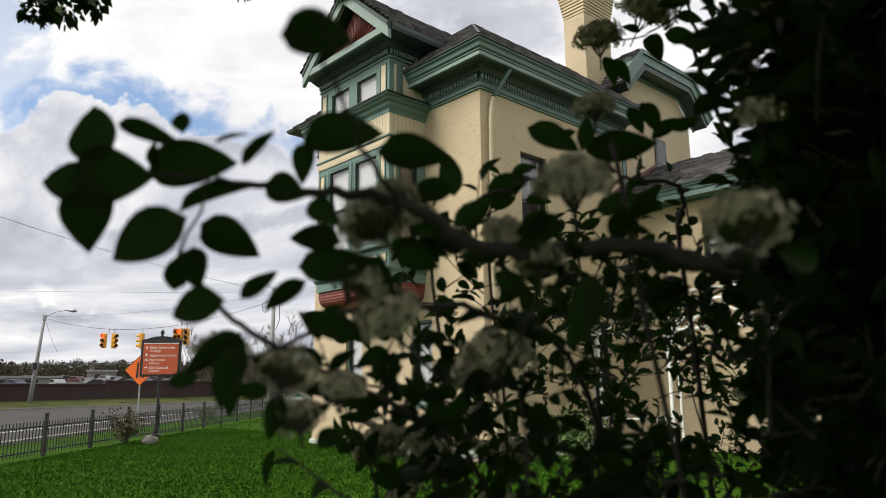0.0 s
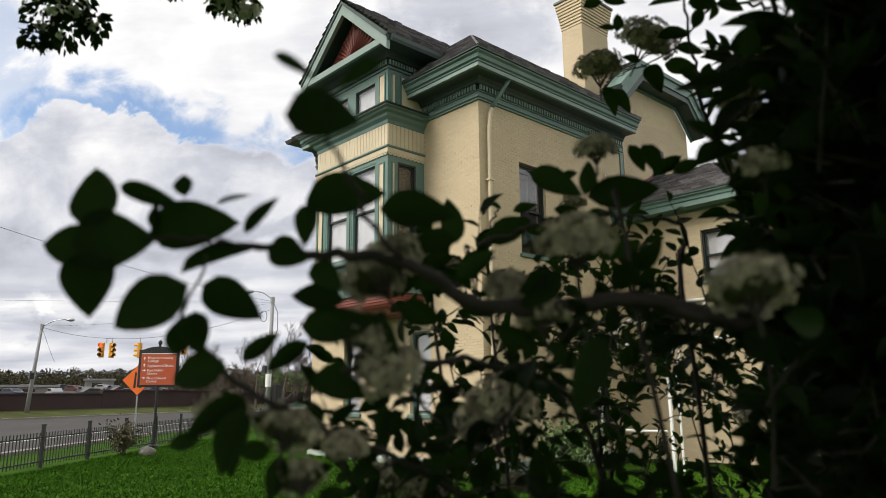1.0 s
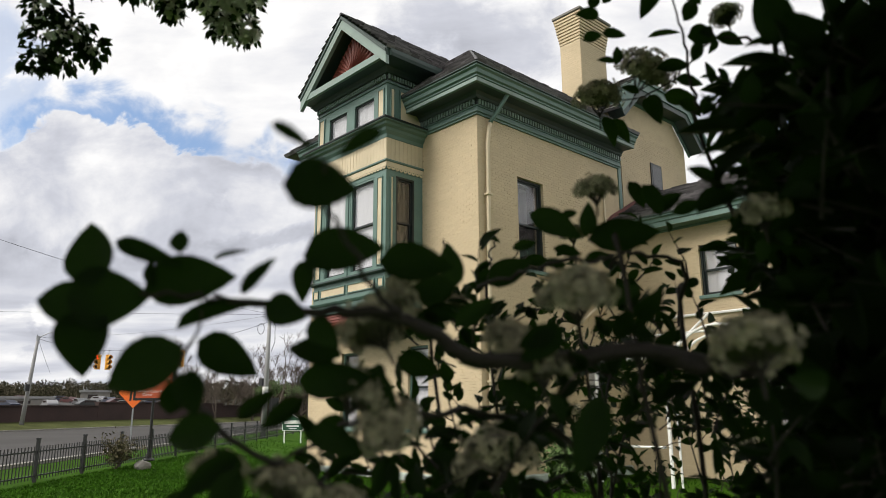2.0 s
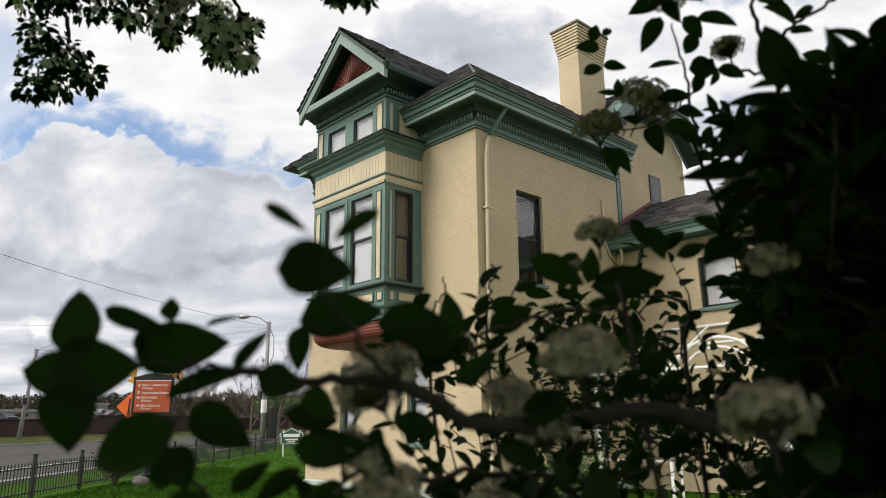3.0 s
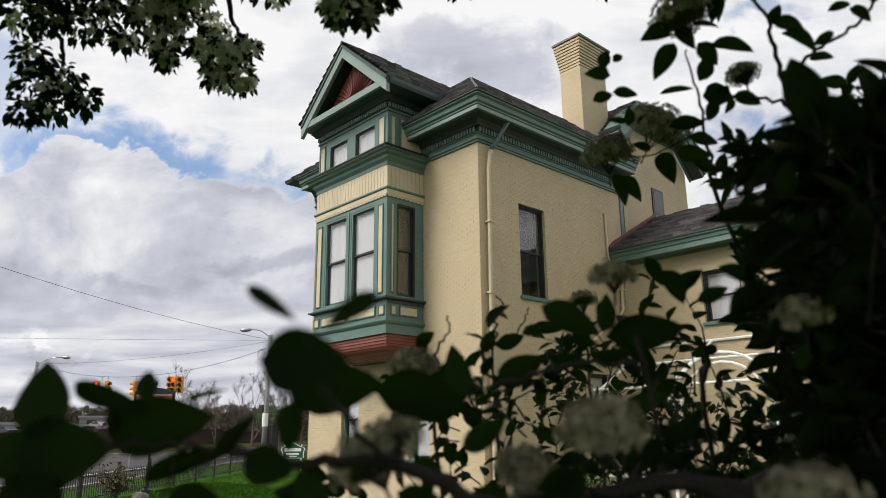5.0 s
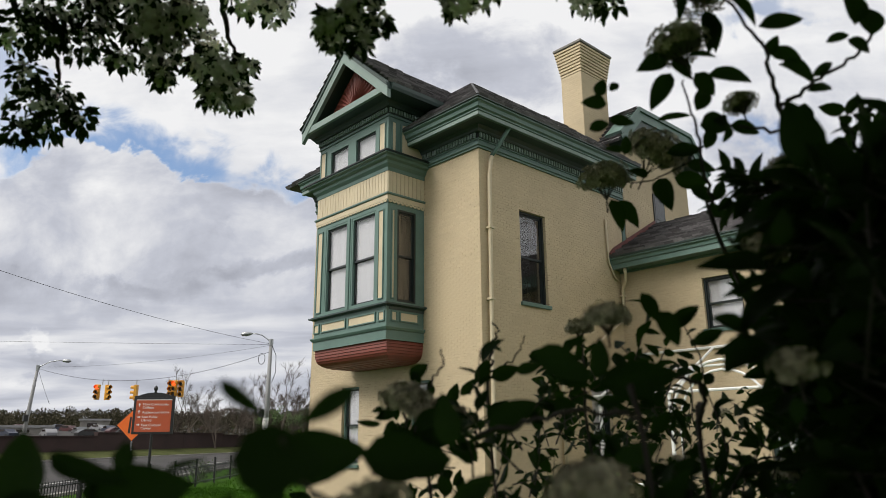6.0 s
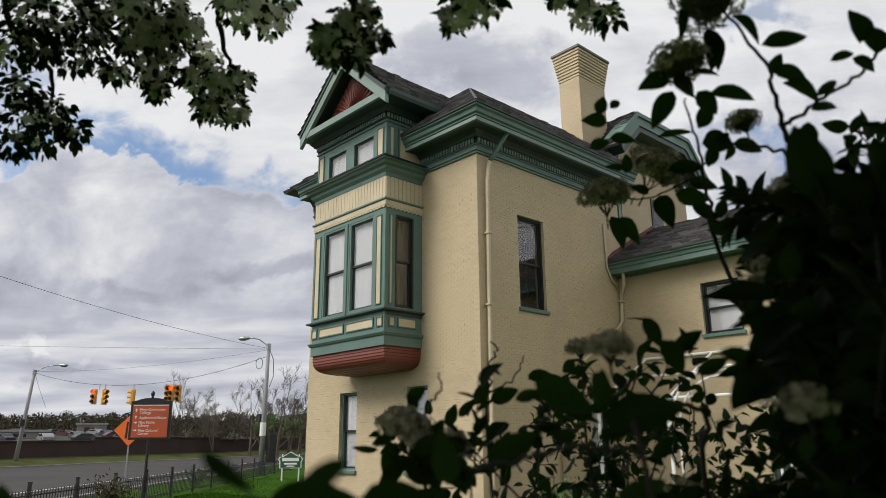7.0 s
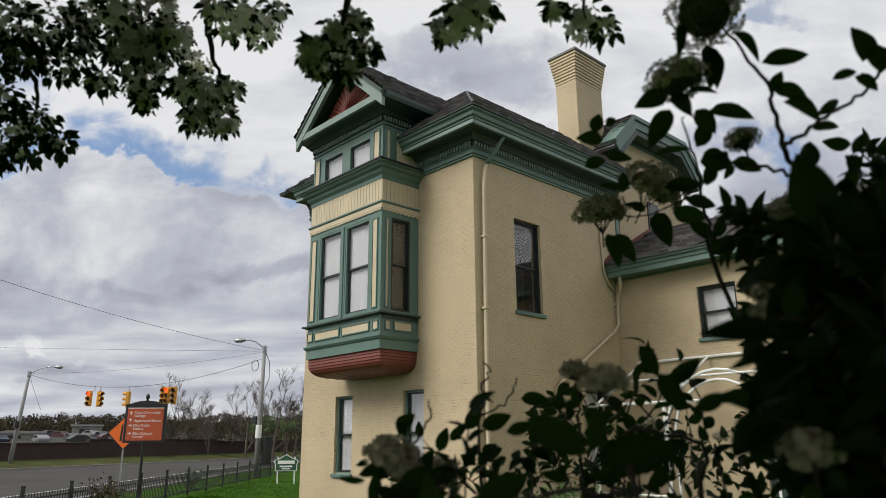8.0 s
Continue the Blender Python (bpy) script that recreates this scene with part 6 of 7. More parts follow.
STEM_I = [(0.092, 1.306, 2.14), (0.096, 1.311, 2.119), (0.086, 1.306, 2.092), (0.084, 1.287, 2.052), (0.079, 1.277, 1.977)]
STEM_J = [(0.24, 1.241, 2.104), (0.241, 1.248, 2.08), (0.244, 1.258, 2.043), (0.246, 1.277, 1.975)]
STEM_K = [(0.142, 1.241, 2.105), (0.132, 1.247, 2.083), (0.112, 1.254, 2.059), (0.068, 1.26, 2.038), (0.042, 1.268, 2.008)]
STEM_L = [(0.233, 0.962, 1.999), (0.253, 0.945, 2.017), (0.282, 0.934, 2.009), (0.322, 0.931, 1.998), (0.34, 0.973, 1.957), (0.339, 0.985, 1.915)]
STEM_M = [(0.036, 0.765, 1.936), (0.078, 0.743, 1.948), (0.108, 0.729, 1.954), (0.147, 0.716, 1.955), (0.172, 0.704, 1.954), (0.183, 0.7, 1.945), (0.183, 0.697, 1.934)]
DOMES_B = [
    (0.351, 0.95, 2.488, 0.088),
    (0.388, 1.224, 2.432, 0.11),
    (0.304, 1.265, 2.397, 0.094),
    (0.465, 1.026, 2.432, 0.051),
    (0.382, 0.914, 2.572, 0.096),
    (0.235, 1.238, 2.115, 0.048),
    (0.181, 0.792, 2.059, 0.05),
    (0.382, 0.831, 2.136, 0.05),
    (0.316, 0.656, 1.991, 0.05),
    (0.524, 1.025, 2.325, 0.064),
    (0.443, 0.971, 2.185, 0.048),
    (0.014, 1.098, 1.957, 0.063),
]
BLOOM_A = [
    (-0.912, 1.416, 2.89, 0.064, 10),
    (-0.875, 1.481, 2.923, 0.074, 14),
    (-0.85, 1.551, 2.937, 0.055, 12),
    (-0.908, 1.466, 2.845, 0.055, 8),
    (-0.868, 1.534, 2.866, 0.055, 8),
    (-0.931, 1.479, 2.665, 0.046, 4),
    (-0.903, 1.537, 2.721, 0.041, 3),
    (-0.961, 1.619, 2.692, 0.046, 3),
    (-0.96, 1.493, 2.747, 0.041, 5),
    (-0.87, 1.584, 2.685, 0.037, 2),
    (-0.956, 1.494, 2.609, 0.032, 1),
    (-0.99, 1.497, 2.865, 0.055, 8),
    (-0.822, 1.536, 2.99, 0.046, 14),
]
BLOOM_B = [
    (-0.678, 1.472, 2.906, 0.076, 40),
    (-0.663, 1.547, 2.903, 0.067, 40),
    (-0.72, 1.628, 2.878, 0.057, 26),
    (-0.604, 1.506, 2.917, 0.048, 26),
    (-0.76, 1.579, 2.923, 0.038, 14),
    (-0.748, 1.503, 2.798, 0.034, 8),
    (-0.682, 1.579, 2.79, 0.029, 10),
    (-0.587, 1.62, 2.905, 0.038, 16),
    (-0.525, 1.541, 2.789, 0.052, 34),
    (-0.512, 1.623, 2.761, 0.044, 30),
    (-0.532, 1.525, 2.713, 0.034, 18),
    (-0.482, 1.571, 2.814, 0.033, 14),
    (-0.616, 1.636, 2.85, 0.034, 20),
]
BLOOM_C = [
    (-0.419, 1.387, 2.877, 0.054, 16),
    (-0.387, 1.454, 2.902, 0.045, 12),
    (-0.368, 1.506, 2.982, 0.036, 8),
    (-0.471, 1.413, 2.919, 0.045, 12),
    (-0.624, 1.474, 2.967, 0.045, 12),
    (-0.673, 1.381, 2.903, 0.045, 10),
    (-0.199, 1.141, 2.651, 0.028, 30),
    (-0.175, 1.195, 2.724, 0.025, 12),
    (-0.148, 1.253, 2.778, 0.028, 12),
    (-0.113, 1.17, 2.677, 0.022, 6),
    (-0.209, 1.244, 2.678, 0.019, 16),
    (-0.14, 1.149, 2.619, 0.019, 3),
    (-0.186, 1.206, 2.683, 0.019, 8),
    (-0.163, 1.265, 2.735, 0.018, 6),
]
BLOOM_D = [
    (0.05, 1.15, 2.724, 0.041, 22),
    (0.024, 1.218, 2.746, 0.027, 10),
    (0.297, 1.277, 2.799, 0.045, 14),
    (0.316, 1.187, 2.723, 0.024, 3),
    (0.238, 1.239, 2.803, 0.023, 5),
    (0.091, 1.146, 2.74, 0.03, 10),
]
BRANCH_A = [(-0.986, 1.393, 3.353), (-1.006, 1.464, 3.096), (-1.025, 1.507, 2.941), (-0.928, 1.536, 2.837), (-0.919, 1.552, 2.777), (-0.938, 1.574, 2.7)]
BRANCH_B = [(-0.66, 1.417, 3.375), (-0.716, 1.482, 3.139), (-0.69, 1.528, 2.973), (-0.681, 1.554, 2.877), (-0.686, 1.574, 2.807)]
BRANCH_C = [(-0.46, 1.421, 3.356), (-0.525, 1.489, 3.112), (-0.529, 1.535, 2.946), (-0.518, 1.552, 2.884), (-0.5, 1.569, 2.823), (-0.51, 1.59, 2.745)]
BRANCH_D = [(-0.131, 1.111, 3.027), (-0.146, 1.163, 2.838), (-0.158, 1.187, 2.75), (-0.175, 1.202, 2.697), (-0.204, 1.211, 2.663)]
BRANCH_E = [(0.195, 1.127, 3.076), (0.108, 1.178, 2.89), (0.064, 1.211, 2.773)]
BRANCH_F = [(0.324, 1.126, 3.075), (0.294, 1.178, 2.889), (0.286, 1.212, 2.764)]
LOWER_B = [
    (-0.08, 1.034, 1.966, 0.035, 200, 0.5),
    (-0.075, 1.041, 1.939, 0.046, -100, 0.4),
    (-0.048, 1.012, 1.935, 0.049, -30, 0.4),
    (-0.013, 0.974, 1.96, 0.055, 20, 0.5),
    (-0.004, 0.98, 1.936, 0.06, 10, 0.5),
    (-0.036, 1.078, 2.03, 0.037, 40, 0.6),
    (-0.041, 1.081, 2.02, 0.026, 120, 0.6),
    (-0.006, 1.031, 1.978, 0.04, 60, 0.5),
    (-0.106, 1.037, 1.955, 0.04, 175, 0.25),
    (-0.061, 1.054, 2.003, 0.039, 150, 0.5),
    (-0.023, 0.984, 1.923, 0.055, -20, 0.5),
    (-0.066, 0.984, 1.923, 0.045, 215, 0.5),
]
STEM_N = [(-0.001, 1.022, 2.055), (-0.003, 1.028, 2.032), (-0.016, 1.033, 2.013), (-0.024, 1.04, 1.988), (-0.03, 1.054, 1.938), (-0.02, 1.068, 1.888)]
DOMES_C = [
    (-0.049, 1.029, 1.983, 0.072),
    (-0.076, 1.04, 1.988, 0.033),
    (-0.033, 1.003, 1.966, 0.042),
]
for rows, scale in ((SPRAY_A, 1.05), (SPRAY_B, 1.05), (SPRAY_C, 1.05), (SPRAY_D, 0.95), (UPPER_A, 0.92), (UPPER_B, 0.92), (UPPER_C, 0.88), (LOWER, 0.9), (LOWER_B, 0.95)):
    for a, b, c, ln, ang, wr in rows:
        hang_leaf(shrub, leaf_matrix(a, b + rnd.uniform(-0.01, 0.01), c, ln * scale, ang, wr * 1.05, rnd, 0.15), rnd)


def stem_part(pts, r0, r1, parent=shrub, mat=None):
    n = len(pts)
    # ease the corners: points between the given ones
    fine = []
    for i in range(n - 1):
        p0, p1, p2, p3 = (Vector(pts[max(0, min(n - 1, i + k))]) for k in (-1, 0, 1, 2))
        for k in range(4):
            t = k / 4
            fine.append(0.5 * (2 * p1 + (p2 - p0) * t + (2 * p0 - 5 * p1 + 4 * p2 - p3) * t * t + (3 * p1 - p0 - 3 * p2 + p3) * t ** 3))
    fine.append(Vector(pts[-1]))
    m = len(fine)
    fine = [p + Vector((rnd.gauss(0, 1), rnd.gauss(0, 1), rnd.gauss(0, 1))) * 0.0022 for p in fine]
    return part("stem", tube(bmesh.new(), fine, [r0 + (r1 - r0) * k / (m - 1) for k in range(m)], 7), mat or M_STEM, parent, smooth=True)


ROOT = Vector((0.85, 1.40, SOIL))
stem_part([*STEM_A, (0.42, 0.80, 1.86), (0.62, 1.0, 1.80), (0.75, 1.2, 1.4), ROOT], 0.0012, 0.011)
stem_part([*STEM_A[7:], (0.40, 0.80, 1.84)], 0.0045, 0.009)
stem_part([*STEM_B, (0.05, 0.85, 1.6), (0.12, 0.95, 1.2), (0.15, 1.0, SOIL)], 0.0009, 0.004)
stem_part(STEM_C, 0.0009, 0.0025)
stem_part([*STEM_D, (0.18, 0.9, 1.72), (0.25, 1.0, 1.3), (0.26, 1.05, SOIL)], 0.0012, 0.0045)
stem_part([*STEM_E, (0.64, 1.2, 1.72), (0.75, 1.3, 1.3), ROOT], 0.0012, 0.005)
stem_part([*STEM_F, (0.70, 1.2, 1.6), ROOT], 0.0016, 0.006)
stem_part(STEM_G, 0.0022, 0.0032)
stem_part(STEM_H, 0.0012, 0.0028)
stem_part([*STEM_I, (0.12, 1.3, 1.4), (0.14, 1.32, SOIL)], 0.0014, 0.0035)
stem_part([*STEM_J, (0.29, 1.3, 1.4), (0.30, 1.32, SOIL)], 0.0014, 0.0035)
stem_part(STEM_K, 0.0010, 0.0022)
stem_part([*STEM_L, (0.36, 0.95, 1.2), (0.37, 0.96, SOIL)], 0.0025, 0.004)
stem_part([*STEM_N, (0.02, 1.05, 1.3), (0.04, 1.08, SOIL)], 0.0012, 0.0035)
stem_part([*STEM_M, (0.25, 0.68, 1.3), (0.26, 0.7, SOIL)], 0.0022, 0.0028)


def floret_head(parent, a, b, c, size, rnd, count=150):
    """A domed head of small five-lobed florets on fine stalks."""
    bm = bmesh.new()
    R = size * 0.52
    for i in range(count):
        u = (i + 0.5) / count
        ph = math.acos(1 - 1.35 * u)
        th_ = i * 2.39996
        d = Vector((math.sin(ph) * math.cos(th_), math.sin(ph) * math.sin(th_), math.cos(ph)))
        o = d * R * rnd.uniform(0.68, 1.08)
        o.z *= 0.75
        s = size * rnd.uniform(0.07, 0.10)
        n = (d + Vector((rnd.gauss(0, 0.25), rnd.gauss(0, 0.25), rnd.gauss(0, 0.25)))).normalized()
        e = n.orthogonal().normalized()
        f = n.cross(e)
        cv = bm.verts.new(o - n * s * 0.3)
        spin = rnd.uniform(0, 6.28)
        for k in range(5):
            t0 = spin + 2 * math.pi * k / 5
            q = [bm.verts.new(o + (e * math.cos(t) + f * math.sin(t)) * s * r_ + n * s * h) for t, r_, h in ((t0 - 0.5, 0.75, 0.1), (t0, 1.05, -0.05), (t0 + 0.5, 0.75, 0.1))]
            bm.faces.new((cv, *q))
    head = part("flower_head", bm, M_FLORET, parent, "domed head of small cream florets")
    bm = bmesh.new()
    bmesh.ops.create_icosphere(bm, subdivisions=2, radius=R * 0.72)
    for v in bm.verts:
        v.co.z = v.co.z * 0.7 if v.co.z > 0 else v.co.z * 0.35
        v.co *= 1 + 0.2 * noise.noise(v.co * 90)
    part("bud_core", bm, M_BUD, head, "dark green unopened buds", smooth=True)
    bm = bmesh.new()
    base = Vector((0, 0, -R * 0.75))
    for k in range(9):
        t = 2 * math.pi * k / 9
        tube(bm, [base, Vector((math.cos(t) * R * 0.55, math.sin(t) * R * 0.55, R * 0.1))], [0.0012, 0.0008], 4)
    tube(bm, [base - Vector((0, 0, size * 0.25)), base], 0.0014, 5)
    part("flower_stalk", bm, M_STEM, head)
    tl = Matrix.Rotation(rnd.uniform(-0.6, 0.6), 4, "X") @ Matrix.Rotation(rnd.uniform(-0.5, 0.5), 4, "Y")
    head.matrix_basis = Matrix.Translation((a, b, c)) @ tl
    return head


for rows in (DOMES_A, DOMES_B, DOMES_C):
    for a, b, c, s in rows:
        floret_head(shrub, a, b, c, s, rnd)
        for k in range(2):
            ang = rnd.choice((-60, -20, 200, 240, -100)) + rnd.uniform(-25, 25)
            hang_leaf(shrub, leaf_matrix(a + math.cos(radians(ang)) * s * 0.6, b + rnd.uniform(-0.01, 0.04), c - s * 0.35 + math.sin(radians(ang)) * s * 0.4, s * rnd.uniform(0.5, 0.75), ang, rnd.uniform(0.4, 0.65), rnd, 0.5), rnd)


# the body of the shrub: twigs set with leaves, thinning towards its top
def top_of(u, b):
    """How high the shrub stands at depth b, in the direction u (across / ahead)."""
    zs = ((0.45, 1.65), (0.6, 1.78), (1.0, 1.90), (1.4, 2.03), (2.0, 2.06), (3.2, 2.05))
    z = zs[-1][1]
    for (b0, z0), (b1, z1) in zip(zs, zs[1:]):
        if b <= b1:
            z = z0 + (z1 - z0) * max(0.0, b - b0) / (b1 - b0)
            break
    if u < 0.02:
        z += (u - 0.02) * (0.55 + 0.25 * b)
    z += 0.10 * noise.noise(Vector((u * 7, b * 2.5, 1.0))) + 0.04 * noise.noise(Vector((u * 23, b * 6, 4.0)))
    return z


def side_of(u, b):
    return 1.98 + b * 0.36 * min(1.0, max(0.0, (u - 0.49) / 0.12)) - 0.25 * max(0.0, 0.03 - abs(u - 0.49))


class Foliage:
    """Gathers the leaves past the nearest ones into one mesh."""

    def __init__(self):
        self.verts, self.faces = [], []

    def leaf(self, m, mesh):
        k = len(self.verts)
        self.verts += [tuple(m @ v.co) for v in mesh.vertices]
        self.faces += [tuple(k + i for i in p.vertices) for p in mesh.polygons]

    def done(self, name, mat, parent, label):
        me = bpy.data.meshes.new(name)
        me.from_pydata(self.verts, [], self.faces)
        me.materials.append(mat)
        for p in me.polygons:
            p.use_smooth = True
        ob = new(name, me)
        ob.parent = parent
        return tagged(ob, label, kind="stuff")


COARSE = [leaf_mesh("leaf_rest", 1.0, f, c, rnd) for f, c in ((0.3, 0.25), (0.15, 0.5), (0.4, -0.2), (0.3, 0.1))]
rest = Foliage()
twigs = bmesh.new()
near_left = 120
rf = random.Random(77)


def twig(p, d, length, leaf_len, spread, count):
    """A thin shoot with leaves in pairs along it."""
    global near_left
    d = d.normalized()
    q = p + d * length
    tube(twigs, [p, p.lerp(q, 0.5) + Vector((rf.gauss(0, 1), rf.gauss(0, 1), rf.gauss(0, 1))) * length * 0.05, q], [0.0022, 0.0016, 0.0009], 4, cap=False)
    for k in range(count):
        o = p.lerp(q, 0.25 + 0.75 * k / max(1, count - 1))
        side = Vector((rf.gauss(0, 1), rf.gauss(0, 0.8), rf.gauss(0, 0.8) - 0.15))
        x = (side.normalized() + d * 0.7).normalized()
        n = Vector((rf.gauss(0, 0.5), rf.gauss(0, 0.5) - 0.5, rf.gauss(0, 0.5) + 0.7)).normalized()
        y = n.cross(x).normalized()
        n = x.cross(y)
        ln = leaf_len * rf.uniform(0.65, 1.2)
        m = Matrix((x * ln, y * ln * rf.uniform(0.42, 0.62), n * ln)).transposed().to_4x4()
        m.translation = o + x * ln * 0.55
        if near_left > 0 and o.y < 0.95:
            near_left -= 1
            hang_leaf(shrub, m, rf)
        else:
            rest.leaf(m, COARSE[rf.randrange(4)])


made = 0
heads = 0
while made < 1000:
    b = rf.uniform(0.62, 2.9) ** 1.0
    u = rf.uniform(-0.42, 0.85)
    right = u > 0.55
    if right and b > 1.5:
        continue
    top = side_of(u, b) if right else top_of(u, b)
    if not right and b > 1.9 and u < 0.12:
        continue
    if u < -0.10 and b > 0.9 or u < -0.04 and b > 1.3:
        continue
    drop = rf.random() ** 1.5 * (1.1 if right else 0.75)
    z = top - drop
    if z < 1.0:
        continue
    # open gaps run through the twigs, wider away from the right-hand side
    if not right and noise.noise(Vector((u * 9, b * 1.3, z * 8))) > (0.02 + 0.35 * u if u < 0.22 else 0.0 if u < 0.36 else 0.10):
        continue
    # looser near the top edge
    if drop < 0.08 and rf.random() < 0.45:
        continue
    p = Vector((u * b, b, z))
    twig(p, Vector((rf.gauss(0, 0.8), rf.gauss(0, 0.5), rf.uniform(0.0, 1.0))), rf.uniform(0.06, 0.14), 0.039 if b < 1.9 else 0.034, 1.0, rf.randint(4, 7))
    made += 1
    if rf.random() < 0.035 and drop < 0.5 and heads < 34:
        heads += 1
        floret_head(shrub, p.x, p.y, p.z + 0.05, rf.uniform(0.05, 0.085), rf, 90)
# the dense core at the right, close to the lens
for i in range(2100):
    b = rf.uniform(0.62, 1.4)
    u = rf.uniform(0.57 if b < 0.9 else 0.525, 1.1)
    z = 1.93 + b * min(0.44, 0.22 + 1.7 * (u - 0.525)) - 0.05 - rf.random() ** 1.4 * 1.25
    twig(Vector((u * b, b, z)), Vector((rf.gauss(0, 0.8), rf.gauss(0, 0.5), rf.uniform(-0.2, 1.0))), rf.uniform(0.06, 0.12), 0.064, 1.0, 6)
# looser boughs leaning out of the core towards the wing
for i in range(160):
    b = rf.uniform(1.0, 1.35)
    u = rf.uniform(0.47, 0.60)
    k = rf.random()
    if noise.noise(Vector((u * 16, b * 3, k * 3.2 + 7))) > 0.0 + 1.6 * (u - 0.48):
        continue
    z = 1.98 + b * (0.02 + 0.30 * k * min(1.0, 0.45 + 5 * (u - 0.39)))
    twig(Vector((u * b, b, z)), Vector((rf.gauss(-0.3, 0.7), rf.gauss(0, 0.5), rf.uniform(-0.2, 0.9))), rf.uniform(0.05, 0.11), 0.05, 1.0, 6)
rest.done("foliage", M_LEAF, shrub, "dense green leaves, darkened for shade")
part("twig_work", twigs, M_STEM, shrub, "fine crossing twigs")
tagged(bpy.data.objects["twig_work"], kind="stuff")
# crossing bare limbs inside the shrub
for i in range(16):
    u0, b0 = rf.uniform(0.12, 0.6), rf.uniform(1.2, 2.2)
    p0 = Vector((u0 * b0 * 0.6 + 0.2, b0 * 0.6 + 0.6, SOIL))
    p1 = Vector((u0 * b0 + rf.gauss(0, 0.15), b0, 1.15 + rf.gauss(0, 0.1)))
    p2 = p1 + Vector((rf.gauss(0, 0.12), rf.gauss(0, 0.1), rf.uniform(0.35, 0.7)))
    stem_part([p2, p1.lerp(p2, 0.6) + Vector((rf.gauss(0, 0.04), 0, 0.02)), p1, p0], 0.0014, 0.005)

# ---- blossoming apple tree overhead ----
tree = thing("apple_tree", "apple tree in white blossom reaching over the shrub", "tree", YARD)
trunk_top = Vector((-1.2, -1.6, 2.1))
part("trunk", tube(bmesh.new(), [(-1.35, -1.7, SOIL - 0.05), (-1.3, -1.7, 1.1), (-1.2, -1.65, 1.6), trunk_top], [0.17, 0.14, 0.12, 0.11], 12), M_STEM, tree, "grey-brown leaning trunk", smooth=True)


def limb(pts, r0, r1):
    ob = stem_part(pts, r0, r1, tree)
    ob.name = "limb"
    return ob


for br, r0 in ((BRANCH_A, 0.004), (BRANCH_B, 0.004), (BRANCH_C, 0.003), (BRANCH_D, 0.003), (BRANCH_E, 0.003), (BRANCH_F, 0.003)):
    s = Vector(br[0])
    limb([*br[::-1], s.lerp(trunk_top, 0.35) + Vector((0, 0, 0.55)), s.lerp(trunk_top, 0.7) + Vector((0, 0, 0.55)), trunk_top], r0 * 0.6, 0.016)


def blossom(bm, c, n, s, rnd):
    """A five-petalled open flower."""
    n = n.normalized()
    e = n.orthogonal().normalized()
    f = n.cross(e)
    spin = rnd.uniform(0, 6.28)
    for k in range(5):
        t = spin + 2 * math.pi * k / 5
        d = e * math.cos(t) + f * math.sin(t)
        g = n.cross(d)
        lift = rnd.uniform(0.05, 0.5)
        q = [c, c + (d * 0.45 - g * 0.32) * s + n * s * lift * 0.3, c + (d * 0.95 - g * 0.22) * s + n * s * lift, c + (d * 0.95 + g * 0.22) * s + n * s * lift, c + (d * 0.45 + g * 0.32) * s + n * s * lift * 0.3]
        bm.faces.new([bm.verts.new(p) for p in q])


apple_leaves = [leaf_mesh("leaf", 1.0, f, c, rnd) for f, c in ((0.3, 0.3), (0.5, 0.2), (0.2, 0.5), (0.3, -0.1))]
for me in apple_leaves:
    me.materials.append(M_APPLELEAF)
ra = random.Random(15)
apple_rest = Foliage()


def bloom_clump(a, b, c, r, bloom, leaves):
    """A spray of blossom and young leaves about a branch end."""
    bm = bmesh.new()
    o = Vector((a, b, c))
    for k in range(bloom):
        d = Vector((ra.gauss(0, 1), ra.gauss(0, 1), ra.gauss(0, 1))).normalized()
        blossom(bm, o + d * r * ra.uniform(0.3, 1.0), d + Vector((0, -0.3, 0.1)), ra.uniform(0.012, 0.018), ra)
    tagged(part("blossom", bm, M_PETAL, tree, "white five-petalled blossom"), kind="stuff")
    for k in range(leaves):
        d = Vector((ra.gauss(0, 1), ra.gauss(0, 1), ra.gauss(0, 1))).normalized()
        x = (d + Vector((0, 0, -0.9))).normalized()
        n = Vector((ra.gauss(0, 0.6), -0.6 + ra.gauss(0, 0.5), ra.gauss(0, 0.6))).normalized()
        y = n.cross(x).normalized()
        n = x.cross(y)
        ln = ra.uniform(0.016, 0.030)
        m = Matrix((x * ln, y * ln * ra.uniform(0.45, 0.6), n * ln)).transposed().to_4x4()
        m.translation = o + d * r * ra.uniform(0.5, 1.05) + x * ln * 0.4
        if k < 4:
            hang_leaf(tree, m, ra, apple_leaves)
        else:
            apple_rest.leaf(m, COARSE[ra.randrange(4)])


for rows, many in ((BLOOM_A, 70), (BLOOM_B, 36), (BLOOM_C, 22), (BLOOM_D, 20)):
    for a, b, c, r, flowers in rows:
        bloom_clump(a, b, c, r, round(flowers * 2.3), round(many * 1.3))

# added crown, above and behind and out of view, to shade the shrub
def in_view(p):
    """Whether a place of the crown would hang into the open sky ahead."""
    if p.y < 0.15:
        return False
    return abs(p.x) < 0.72 * p.y + 0.12 and p.z - 1.95 < 0.84 * p.y + 0.1


